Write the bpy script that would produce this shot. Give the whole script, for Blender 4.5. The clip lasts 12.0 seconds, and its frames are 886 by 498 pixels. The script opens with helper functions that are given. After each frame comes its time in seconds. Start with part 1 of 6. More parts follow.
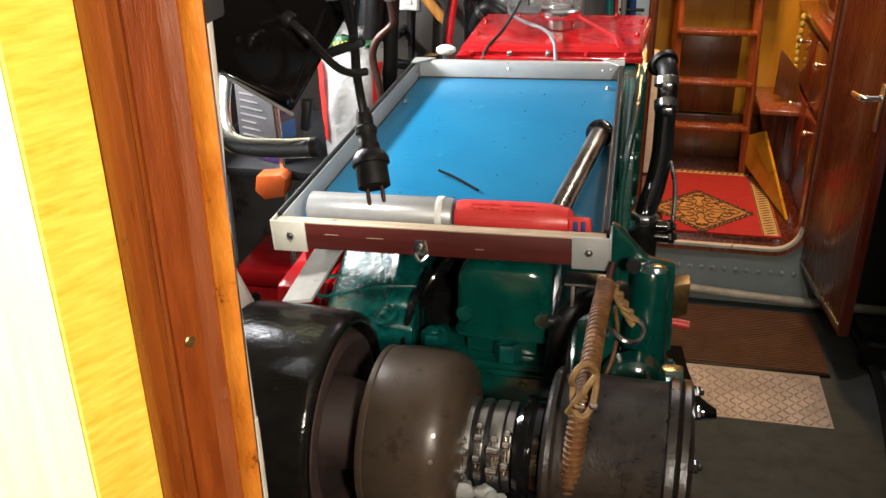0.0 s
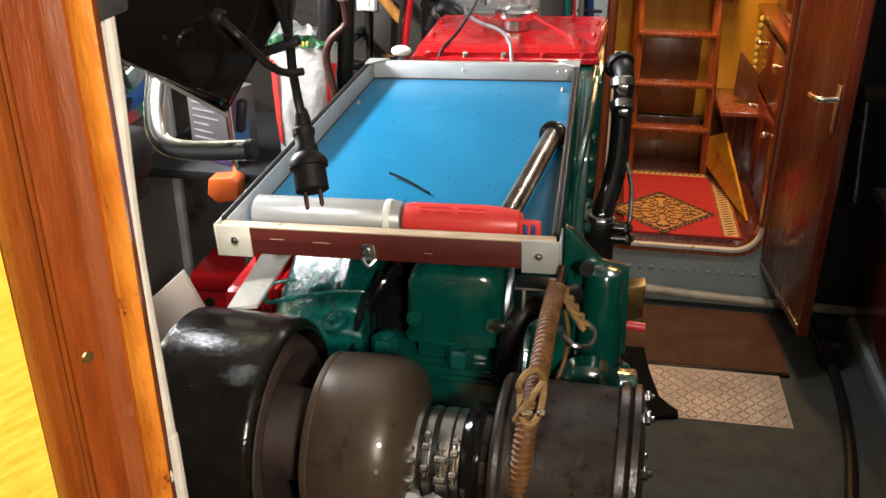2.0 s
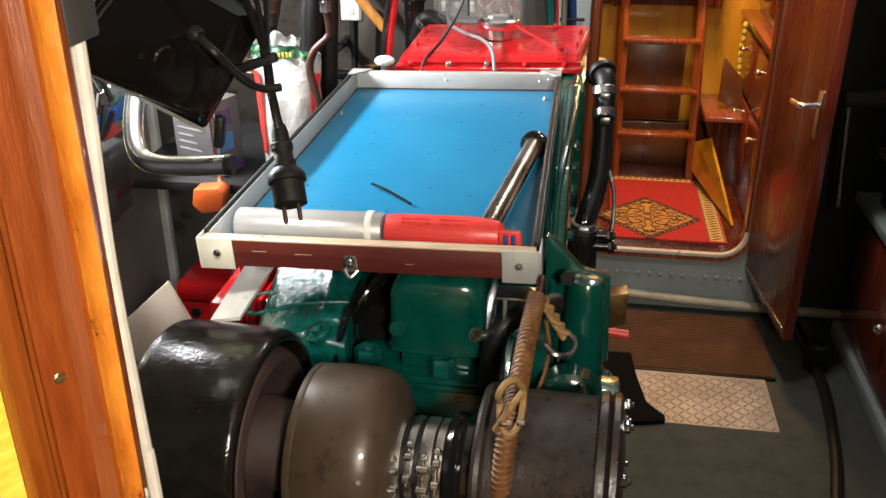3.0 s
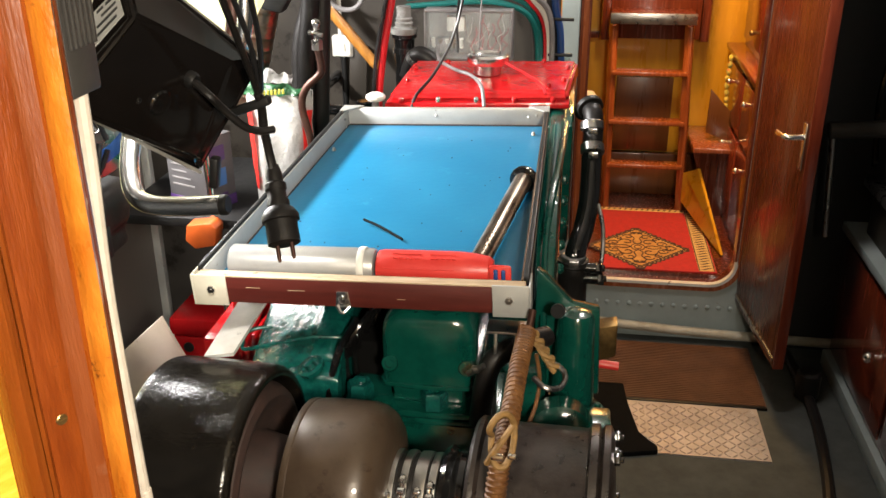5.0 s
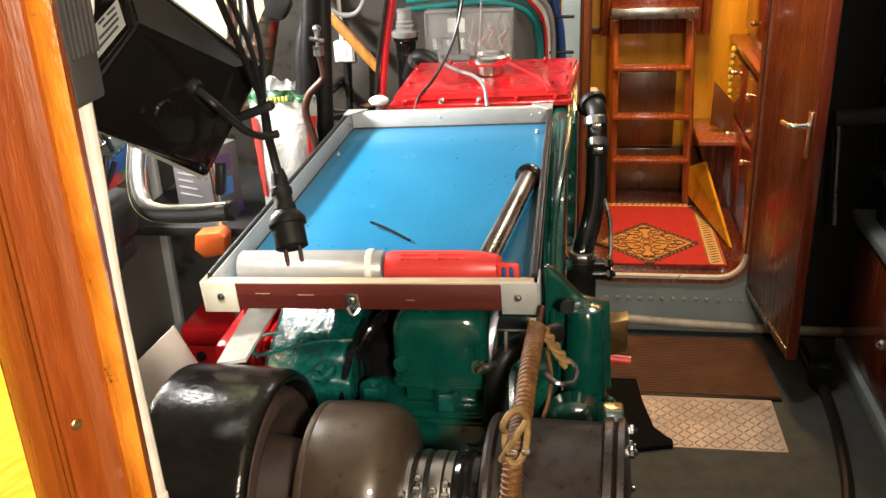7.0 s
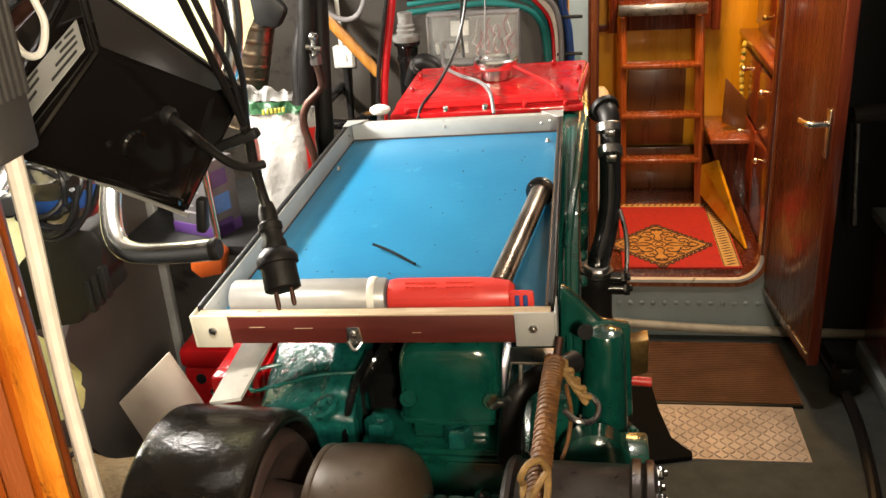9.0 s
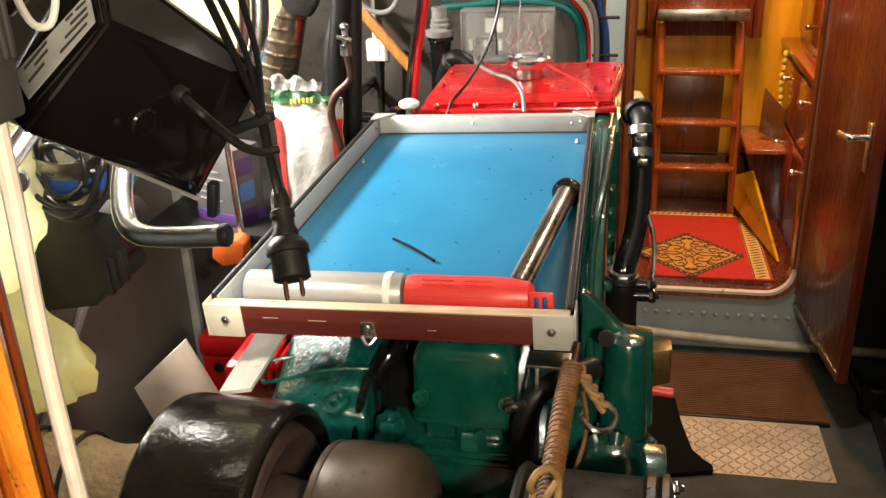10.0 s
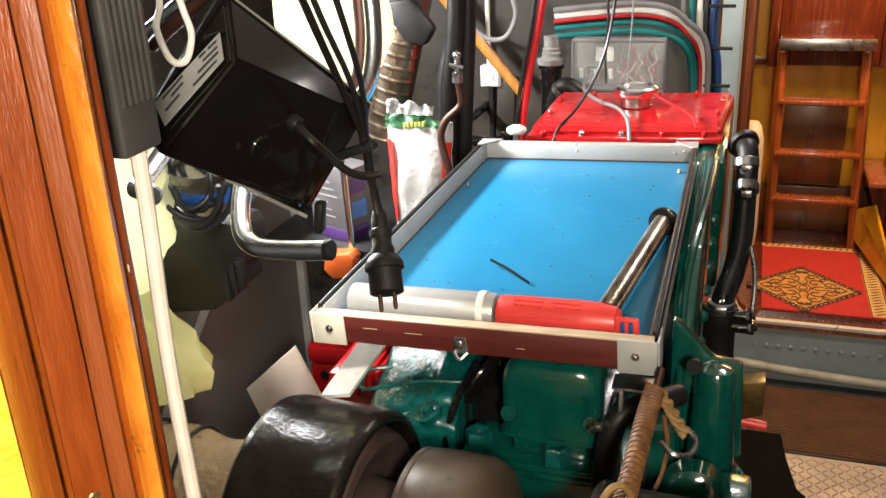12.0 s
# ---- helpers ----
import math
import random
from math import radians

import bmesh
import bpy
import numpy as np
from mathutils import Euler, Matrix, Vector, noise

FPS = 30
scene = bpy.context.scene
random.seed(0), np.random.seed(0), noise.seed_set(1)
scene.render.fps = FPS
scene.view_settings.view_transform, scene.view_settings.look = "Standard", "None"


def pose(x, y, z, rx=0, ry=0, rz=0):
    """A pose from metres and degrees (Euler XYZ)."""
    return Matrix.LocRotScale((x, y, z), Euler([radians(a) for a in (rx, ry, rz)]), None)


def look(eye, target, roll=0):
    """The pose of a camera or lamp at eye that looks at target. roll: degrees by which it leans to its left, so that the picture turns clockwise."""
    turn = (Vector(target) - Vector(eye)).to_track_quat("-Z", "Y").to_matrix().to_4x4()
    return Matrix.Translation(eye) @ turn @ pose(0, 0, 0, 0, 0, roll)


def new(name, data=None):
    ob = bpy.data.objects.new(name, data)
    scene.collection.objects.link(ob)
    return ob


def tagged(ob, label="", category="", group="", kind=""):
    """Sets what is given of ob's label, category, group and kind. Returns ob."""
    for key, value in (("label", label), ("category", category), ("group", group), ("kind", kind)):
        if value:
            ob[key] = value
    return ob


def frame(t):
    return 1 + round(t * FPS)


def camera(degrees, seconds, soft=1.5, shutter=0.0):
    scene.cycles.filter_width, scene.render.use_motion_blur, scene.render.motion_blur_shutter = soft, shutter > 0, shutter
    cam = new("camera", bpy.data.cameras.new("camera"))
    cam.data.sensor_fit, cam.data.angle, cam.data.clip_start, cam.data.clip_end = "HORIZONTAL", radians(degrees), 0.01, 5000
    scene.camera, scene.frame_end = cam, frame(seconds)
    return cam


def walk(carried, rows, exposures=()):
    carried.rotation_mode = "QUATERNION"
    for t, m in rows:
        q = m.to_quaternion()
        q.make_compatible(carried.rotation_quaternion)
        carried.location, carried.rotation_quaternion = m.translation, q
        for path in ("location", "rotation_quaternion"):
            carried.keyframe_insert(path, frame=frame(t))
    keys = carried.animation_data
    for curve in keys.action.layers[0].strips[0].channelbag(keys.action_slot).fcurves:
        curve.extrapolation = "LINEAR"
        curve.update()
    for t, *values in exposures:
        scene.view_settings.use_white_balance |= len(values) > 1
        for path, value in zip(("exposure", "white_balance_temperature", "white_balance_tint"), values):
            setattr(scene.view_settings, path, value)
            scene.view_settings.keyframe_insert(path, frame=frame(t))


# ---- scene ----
cam = camera(51.9, 12.0)
PATH = [
    (0, (0.143, -0.035, 1.763), (-0.227, 1.725, 0.887), -0.5),
    (0.5, (0.135, -0.035, 1.762), (-0.229, 1.725, 0.885), -0.5),
    (1, (0.142, -0.034, 1.764), (-0.215, 1.728, 0.889), -0.3),
    (1.5, (0.157, -0.016, 1.759), (-0.171, 1.755, 0.889), -0.0),
    (2, (0.167, -0.005, 1.754), (-0.136, 1.769, 0.882), 0.1),
    (2.5, (0.179, -0.005, 1.757), (-0.11, 1.769, 0.879), -0.0),
    (3, (0.181, -0.008, 1.765), (-0.102, 1.774, 0.904), -0.1),
    (5, (0.185, -0.023, 1.78), (-0.085, 1.79, 0.979), -0.3),
    (5.5, (0.187, -0.023, 1.779), (-0.085, 1.791, 0.983), -0.5),
    (6, (0.191, -0.024, 1.778), (-0.076, 1.791, 0.981), -0.6),
    (6.5, (0.19, -0.026, 1.78), (-0.086, 1.79, 0.988), -1.0),
    (7, (0.188, -0.028, 1.777), (-0.102, 1.785, 0.982), -2.5),
    (7.5, (0.17, -0.03, 1.782), (-0.11, 1.788, 0.998), -3.1),
    (7.7, (0.164, -0.034, 1.788), (-0.121, 1.791, 1.019), -3.4),
    (9.3, (0.179, 0.118, 1.761), (-0.13, 1.924, 0.959), -3.7),
    (9.5, (0.183, 0.134, 1.752), (-0.131, 1.941, 0.955), -3.3),
    (10, (0.18, 0.108, 1.757), (-0.188, 1.906, 0.961), -2.1),
    (10.5, (0.171, 0.01, 1.784), (-0.439, 1.746, 1.001), -3.7),
    (11, (0.185, -0.026, 1.789), (-0.374, 1.735, 1.024), -2.1),
    (11.5, (0.211, -0.005, 1.786), (-0.279, 1.778, 1.023), -0.8),
    (12, (0.222, 0.055, 1.783), (-0.39, 1.807, 1.038), -2.6),
]
EXPOSURES = [(0, -0.38, 6000, 10), (2, -0.28, 6000, 10), (3, -0.12, 6100, 10), (5, 0.0, 6450, 10), (7.5, 0.12, 6550, 10), (9.5, -0.05, 7000, 10), (10.1, 0.05, 6900, 10), (10.6, 0.25, 6600, 10), (11.2, 0.12, 6050, 10), (11.6, 0.03, 5850, 10), (12, 0.08, 6250, 10)]
walk(cam, [(t, look(eye, target, roll)) for t, eye, target, roll in PATH], EXPOSURES)

# ---- light ----
world = bpy.data.worlds.new("world")
scene.world = world
world.use_nodes = True
world.node_tree.nodes["Background"].inputs[0].default_value = (0.5, 0.55, 0.6, 1)
world.node_tree.nodes["Background"].inputs[1].default_value = 0.02


def area_lamp(name, eye, target, sx, sy, watts, colour, spread=180):
    d = bpy.data.lights.new(name, "AREA")
    d.shape, d.size, d.size_y, d.energy, d.color = "RECTANGLE", sx, sy, watts, colour
    d.spread = radians(spread)
    o = new(name, d)
    o.matrix_world = look(eye, target)
    return o


area_lamp("engine_room_light", (-1.25, 1.78, 1.77), (-0.1, 1.8, 1.1), 0.7, 0.1, 74, (1.0, 0.96, 0.92), 150)
# added fill from above for the port side; no known lamp
area_lamp("port_fill_light", (-1.02, 1.72, 2.26), (-0.5, 1.25, 0.9), 0.2, 0.3, 12, (1.0, 0.97, 0.94))
area_lamp("floodlight_lamp", (-0.262, 0.862, 1.603), (-0.85, 1.35, 1.25), 0.1, 0.07, 6, (1.0, 0.95, 0.86), 130)
# added fill over the passage, lifts floor and ambient
area_lamp("passage_fill_light", (0.5, 2.7, 2.27), (0.66, 3.3, 0), 0.12, 0.4, 28, (1.0, 0.9, 0.84))
area_lamp("saloon_light", (0.6, 3.85, 1.9), (0.55, 4.2, 0), 0.3, 0.3, 36, (1.0, 0.57, 0.19))
area_lamp("cabin_light", (0.5, -0.42, 1.9), (0.15, 1.4, 0.9), 0.12, 0.2, 42, (1.0, 0.88, 0.7))
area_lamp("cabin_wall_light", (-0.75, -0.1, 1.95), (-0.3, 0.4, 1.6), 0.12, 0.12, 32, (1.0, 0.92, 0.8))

# ---- materials ----


def mat(name, c1, c2=None, rough=0.5, metal=0.0, scale=20.0, bump=0.15, coat=0.0, fine=180.0, stretch=(1, 1, 1),
        alpha_trans=0.0, spots=None, rough_var=0.15, emit=None, island=0.0, dist=0.002, film=0.0, spec=0.5):
    m = bpy.data.materials.new(name)
    m.use_nodes = True
    nt = m.node_tree
    N, L = nt.nodes, nt.links
    b = N["Principled BSDF"]
    b.inputs["Metallic"].default_value = metal
    b.inputs["Specular IOR Level"].default_value = spec
    b.inputs["Coat Weight"].default_value = coat
    b.inputs["Coat Roughness"].default_value = 0.08
    c2 = c2 or tuple(0.72 * v for v in c1)
    tc = N.new("ShaderNodeTexCoord")
    mp = N.new("ShaderNodeMapping")
    mp.inputs["Scale"].default_value = stretch
    L.new(tc.outputs["Object"], mp.inputs["Vector"])
    n1 = N.new("ShaderNodeTexNoise")
    n1.inputs["Scale"].default_value, n1.inputs["Detail"].default_value, n1.inputs["Roughness"].default_value = scale, 6, 0.6
    n2 = N.new("ShaderNodeTexNoise")
    n2.inputs["Scale"].default_value, n2.inputs["Detail"].default_value = fine, 3
    L.new(mp.outputs[0], n1.inputs["Vector"])
    L.new(mp.outputs[0], n2.inputs["Vector"])
    r1 = N.new("ShaderNodeValToRGB")
    r1.color_ramp.elements[0].position, r1.color_ramp.elements[1].position = 0.32, 0.68
    r1.color_ramp.elements[0].color, r1.color_ramp.elements[1].color = (*c2, 1), (*c1, 1)
    L.new(n1.outputs["Fac"], r1.inputs["Fac"])
    col = r1.outputs["Color"]
    if spots:
        n3 = N.new("ShaderNodeTexNoise")
        n3.inputs["Scale"].default_value, n3.inputs["Detail"].default_value, n3.inputs["Roughness"].default_value = spots[1], 8, 0.7
        L.new(tc.outputs["Object"], n3.inputs["Vector"])
        r3 = N.new("ShaderNodeValToRGB")
        r3.color_ramp.elements[0].position, r3.color_ramp.elements[1].position = spots[2], spots[2] + 0.06
        L.new(n3.outputs["Fac"], r3.inputs["Fac"])
        mx = N.new("ShaderNodeMix")
        mx.data_type = "RGBA"
        L.new(r3.outputs["Color"], mx.inputs[0])
        L.new(col, mx.inputs[6])
        mx.inputs[7].default_value = (*spots[0], 1)
        col = mx.outputs[2]
    if island:
        oi = N.new("ShaderNodeObjectInfo")
        hs = N.new("ShaderNodeHueSaturation")
        mr = N.new("ShaderNodeMapRange")
        mr.inputs[3].default_value, mr.inputs[4].default_value = 1 - island, 1 + island
        L.new(oi.outputs["Random"], mr.inputs[0])
        L.new(mr.outputs[0], hs.inputs["Value"])
        L.new(col, hs.inputs["Color"])
        col = hs.outputs["Color"]
    L.new(col, b.inputs["Base Color"])
    rr = N.new("ShaderNodeMapRange")
    rr.inputs[3].default_value, rr.inputs[4].default_value = max(0.02, rough - rough_var), min(1, rough + rough_var)
    L.new(n1.outputs["Fac"], rr.inputs[0])
    L.new(rr.outputs[0], b.inputs["Roughness"])
    if bump:
        add = N.new("ShaderNodeMath")
        L.new(n1.outputs["Fac"], add.inputs[0])
        L.new(n2.outputs["Fac"], add.inputs[1])
        bp = N.new("ShaderNodeBump")
        bp.inputs["Strength"].default_value, bp.inputs["Distance"].default_value = bump, dist
        L.new(add.outputs[0], bp.inputs["Height"])
        L.new(bp.outputs[0], b.inputs["Normal"])
    if film:
        tl = N.new("ShaderNodeBsdfTranslucent")
        L.new(col, tl.inputs["Color"])
        ms = N.new("ShaderNodeMixShader")
        ms.inputs[0].default_value = film
        L.new(b.outputs[0], ms.inputs[1])
        L.new(tl.outputs[0], ms.inputs[2])
        L.new(ms.outputs[0], N["Material Output"].inputs["Surface"])
    if alpha_trans:
        b.inputs["Transmission Weight"].default_value = alpha_trans
        b.inputs["IOR"].default_value = 1.3
    if emit:
        b.inputs["Emission Color"].default_value, b.inputs["Emission Strength"].default_value = (*emit[0], 1), emit[1]
    return m


def wood(name, dark, light, rough=0.28, coat=0.5, stretch=(30, 30, 1.2), scale=3.0, bump=0.12, worn=None, island=0.0):
    return mat(name, light, dark, rough=rough, coat=coat, scale=scale, stretch=stretch, fine=22, bump=bump, spots=worn, island=island)


M_GREEN = mat("green_engine_enamel", (0.003, 0.061, 0.044), (0.0018, 0.039, 0.029), rough=0.17, coat=0.7, scale=26, fine=150, bump=0.16, dist=0.002, spots=((0.003, 0.018, 0.015), 26, 0.64))
M_GREEN_OILY = mat("oily_green_enamel", (0.0052, 0.085, 0.07), (0.0026, 0.046, 0.04), rough=0.15, coat=0.9, scale=70, fine=200, bump=0.6, dist=0.0022, rough_var=0.06)
M_BLACK = mat("black_gloss_paint", (0.008, 0.008, 0.008), (0.004, 0.004, 0.004), rough=0.12, coat=0.5, scale=30, fine=140, bump=0.2, dist=0.0014, rough_var=0.08)
M_BLACK_MATT = mat("black_plastic", (0.01, 0.01, 0.01), rough=0.45, scale=40, bump=0.1, spec=0.3)
M_RUBBER = mat("black_rubber", (0.009, 0.008, 0.0075), rough=0.45, scale=50, bump=0.2, spec=0.35)
M_DIRTY_RED = mat("rusty_inner_drum", (0.05, 0.025, 0.02), (0.02, 0.012, 0.01), rough=0.7, scale=18)
M_GREY_CAST = mat("grey_brown_cast_metal", (0.088, 0.062, 0.041), (0.045, 0.029, 0.018), rough=0.38, metal=0.1, scale=7, fine=90, bump=0.2, spots=((0.032, 0.018, 0.01), 22, 0.58))
M_STEEL = mat("bare_steel", (0.5, 0.49, 0.47), (0.36, 0.35, 0.34), rough=0.3, metal=1.0, scale=30, bump=0.1)
M_ARM = mat("pale_galvanised_steel", (0.55, 0.53, 0.49), (0.42, 0.4, 0.37), rough=0.6, scale=20, bump=0.1, spots=((0.08, 0.07, 0.055), 24, 0.62), spec=0.2)
M_BRACKET = mat("cream_stained_bracket", (0.62, 0.58, 0.47), (0.48, 0.44, 0.35), rough=0.45, metal=0.15, scale=12, bump=0.15, spots=((0.3, 0.2, 0.12), 25, 0.66))
M_CHROME = mat("chrome", (0.9, 0.9, 0.89), (0.82, 0.82, 0.8), rough=0.2, metal=1.0, scale=15, bump=0.03, rough_var=0.05)
# rail in shade: dark brown base, gold spots for reflections
M_RAIL_SHADED = mat("shaded_aluminium_rail", (0.16, 0.11, 0.07), (0.07, 0.042, 0.025), rough=0.4, metal=0.6, scale=16, fine=90, bump=0.2, spots=((0.3, 0.24, 0.15), 30, 0.64))
M_OLD_PIPE = mat("rust_stained_steel_pipe", (0.46, 0.42, 0.36), (0.2, 0.14, 0.09), rough=0.3, metal=1.0, scale=9, fine=90, bump=0.15, stretch=(3, 1, 1), spots=((0.13, 0.07, 0.04), 24, 0.6))
M_GREY_CLEAR = mat("milky_grey_plastic", (0.26, 0.26, 0.25), (0.18, 0.18, 0.17), rough=0.25, scale=20, bump=0.05)
M_ALU = mat("dull_aluminium", (0.52, 0.51, 0.48), (0.38, 0.37, 0.34), rough=0.4, metal=0.6, scale=9, fine=120, bump=0.15, spots=((0.25, 0.23, 0.2), 18, 0.62))
M_ALU_PALE = mat("pale_aluminium_rail", (0.42, 0.43, 0.42), (0.31, 0.31, 0.3), rough=0.5, metal=0.3, scale=8, bump=0.1, spots=((0.2, 0.18, 0.14), 14, 0.62))
M_BLUE = mat("scuffed_blue_sheet", (0.0115, 0.137, 0.25), (0.0068, 0.105, 0.211), rough=0.34, scale=3.5, fine=70, bump=0.14, rough_var=0.07, spots=((0.02, 0.16, 0.27), 11, 0.6), spec=0.5)
M_RED = mat("red_enamel", (0.46, 0.008, 0.01), (0.34, 0.005, 0.007), rough=0.16, coat=0.6, scale=14, fine=60, bump=0.4, dist=0.004)
M_RED_PLASTIC = mat("red_plastic", (0.62, 0.045, 0.035), (0.54, 0.03, 0.026), rough=0.38, scale=20, bump=0.06)
M_BOARD_RED = wood("red_brown_ply_board", (0.056, 0.0065, 0.004), (0.092, 0.011, 0.0065), rough=0.55, coat=0.0, stretch=(1.5, 30, 30), worn=((0.35, 0.25, 0.17), 60, 0.75))
M_RAW_EDGE = wood("raw_ply_edge", (0.36, 0.26, 0.16), (0.54, 0.43, 0.29), rough=0.7, coat=0, stretch=(2, 40, 40), worn=((0.16, 0.08, 0.05), 40, 0.62))
M_JAMB = wood("varnished_brown_mahogany", (0.1269, 0.0243, 0.0023), (0.2077, 0.0490, 0.0046), rough=0.3, coat=0.5, stretch=(30, 30, 2.5), worn=((0.0808, 0.0138, 0.0029), 40, 0.64), bump=0.3)
M_JAMB_RED = wood("crackled_red_mahogany", (0.1269, 0.0219, 0.0023), (0.2077, 0.0427, 0.0040), rough=0.33, coat=0.4, stretch=(30, 30, 4), worn=((0.0750, 0.0127, 0.0029), 70, 0.64), bump=0.4)
M_JAMB_WORN = wood("worn_pinkish_mahogany", (0.1442, 0.0300, 0.0052), (0.2077, 0.0531, 0.0115), rough=0.4, coat=0.2, stretch=(30, 30, 3), worn=((0.1962, 0.0692, 0.0288), 9, 0.6), bump=0.4)
M_JAMB_ORANGE = wood("orange_varnish", (0.1615, 0.0288, 0.0023), (0.2423, 0.0531, 0.0046), rough=0.26, coat=0.55, stretch=(12, 12, 2.5), bump=0.4, worn=((0.1038, 0.0173, 0.0034), 20, 0.6))
# amber raised in colour so the ridge looks as if it catches light
M_JAMB_LIT = wood("lit_amber_varnish", (0.34, 0.085, 0.006), (0.56, 0.2, 0.02), rough=0.3, coat=0.5, stretch=(14, 14, 5), worn=((0.1073, 0.0228, 0.0054), 40, 0.6), bump=0.5)
M_PSU = mat("dark_grey_ribbed_plastic", (0.04, 0.037, 0.034), (0.03, 0.028, 0.026), rough=0.5, scale=30, bump=0.08)
# near-black cover for surfaces that should stay dark
M_NEAR_BLACK = mat("near_black_cover", (0.016, 0.017, 0.017), rough=0.7, scale=6, bump=0.3)
M_DOOR = wood("red_brown_door_veneer", (0.07, 0.013, 0.005), (0.12, 0.024, 0.008), rough=0.28, coat=0.25, stretch=(40, 40, 1.0), scale=2)
M_BLACK_DRUM = mat("brushed_black_paint", (0.011, 0.009, 0.007), (0.006, 0.005, 0.004), rough=0.17, coat=0.0, scale=60, fine=170, bump=0.4, dist=0.0016, spec=0.35, stretch=(0.6, 1, 1), rough_var=0.08, spots=((0.022, 0.017, 0.012), 12, 0.6))
M_BLACK_LUMPY = mat("lumpy_black_paint", (0.024, 0.018, 0.015), (0.012, 0.009, 0.008), rough=0.3, coat=0.2, scale=60, fine=190, bump=0.4, dist=0.0015, rough_var=0.1)
M_LAMP_BLACK = mat("black_lamp_enamel", (0.007, 0.0055, 0.005), (0.005, 0.004, 0.0035), rough=0.1, scale=9, fine=60, bump=0.04, rough_var=0.04, spec=0.25)
M_BIRCH = wood("pale_varnished_birch", (0.7, 0.55, 0.34), (0.78, 0.64, 0.42), rough=0.35, coat=0.3, stretch=(50, 50, 2))
M_PINE = wood("yellow_varnished_pine", (0.74, 0.38, 0.025), (0.88, 0.54, 0.07), rough=0.22, coat=0.6, stretch=(9, 9, 60), scale=4)
M_MAHOG = wood("dark_mahogany", (0.05, 0.01, 0.005), (0.12, 0.024, 0.009), rough=0.25, coat=0.7, stretch=(28, 28, 1.3))
M_MAHOG_RED = wood("red_mahogany", (0.11, 0.016, 0.006), (0.2, 0.034, 0.012), rough=0.22, coat=0.7, stretch=(24, 24, 1.5))
M_LADDER = wood("orange_brown_teak", (0.15, 0.034, 0.01), (0.27, 0.07, 0.018), rough=0.25, coat=0.6, stretch=(24, 24, 1.5))
M_OCHRE = wood("ochre_varnished_ply", (0.42, 0.19, 0.01), (0.58, 0.29, 0.014), rough=0.3, coat=0.4, stretch=(6, 6, 0.7), scale=2)
M_BROWN_PANEL = wood("brown_panelling", (0.08, 0.026, 0.006), (0.14, 0.05, 0.012), rough=0.3, coat=0.4, stretch=(8, 8, 1))
M_GREY_WALL = mat("grey_paint", (0.29, 0.335, 0.325), (0.225, 0.26, 0.25), rough=0.45, scale=6, fine=60, bump=0.15, spots=((0.16, 0.14, 0.11), 18, 0.66))
M_HULL = mat("dark_grey_hull_paint", (0.04, 0.034, 0.027), (0.022, 0.018, 0.014), rough=0.5, scale=4, fine=40, bump=0.25, spots=((0.012, 0.009, 0.006), 7, 0.56), spec=0.3)
M_PANEL = mat("grey_brown_laminate", (0.12, 0.1, 0.088), (0.085, 0.072, 0.064), rough=0.4, scale=4, fine=60, bump=0.1, spots=((0.16, 0.05, 0.035), 6, 0.71))
M_FLOOR = mat("dark_green_grey_floor_mat", (0.065, 0.07, 0.064), (0.04, 0.044, 0.04), rough=0.8, scale=12, fine=220, bump=0.3, spec=0.2)
M_CHECKER = mat("aluminium_tread_plate", (0.56, 0.51, 0.49), (0.38, 0.34, 0.32), rough=0.4, metal=0.5, scale=7, fine=80, bump=0.15, spots=((0.16, 0.12, 0.1), 20, 0.64))
M_RIBBED = mat("brown_ribbed_rubber", (0.125, 0.058, 0.032), (0.07, 0.032, 0.018), rough=0.38, scale=10, bump=0.15)
M_PIPE_DIRTY = mat("pale_dirty_pipe", (0.45, 0.42, 0.34), (0.3, 0.27, 0.2), rough=0.5, scale=14)
M_RUG_RED = mat("red_wool_pile", (0.42, 0.02, 0.018), (0.3, 0.012, 0.012), rough=0.95, scale=60, fine=500, bump=0.6)
M_RUG_GOLD = mat("gold_wool_pile", (0.5, 0.27, 0.07), (0.3, 0.13, 0.035), rough=0.95, scale=26, fine=500, bump=0.6)
M_RUG_DARK = mat("dark_brown_wool", (0.05, 0.02, 0.012), rough=0.95, scale=60, fine=500, bump=0.5)
M_RUG_CREAM = mat("cream_wool", (0.55, 0.36, 0.14), rough=0.95, scale=60, fine=500, bump=0.5)
M_WHITE = mat("white_plastic", (0.72, 0.71, 0.66), (0.62, 0.6, 0.55), rough=0.4, scale=20, bump=0.08)
M_BAG = mat("white_crumpled_plastic", (0.33, 0.32, 0.31), (0.25, 0.245, 0.235), rough=0.35, scale=9, fine=40, bump=0.7, dist=0.008)
M_BAG_YELLOW = mat("thin_yellow_plastic_film", (0.96, 0.95, 0.6), (0.92, 0.9, 0.48), rough=0.2, scale=10, fine=26, bump=0.5, dist=0.01, film=0.8)
M_BAG_PALE = mat("thin_whitish_plastic_film", (0.9, 0.89, 0.68), (0.86, 0.85, 0.6), rough=0.3, scale=7, fine=30, bump=0.3, dist=0.006, film=0.85)
M_CREAM = mat("cream_cable_sheath", (0.6, 0.54, 0.46), rough=0.5, scale=30, bump=0.1)
M_ROPE = mat("tarry_brown_rope", (0.17, 0.072, 0.017), (0.075, 0.028, 0.007), rough=0.6, scale=60, fine=300, bump=0.6)
M_ROPE_GOLD = mat("gold_brown_cord", (0.26, 0.15, 0.045), (0.13, 0.07, 0.02), rough=0.7, scale=80, bump=0.5)
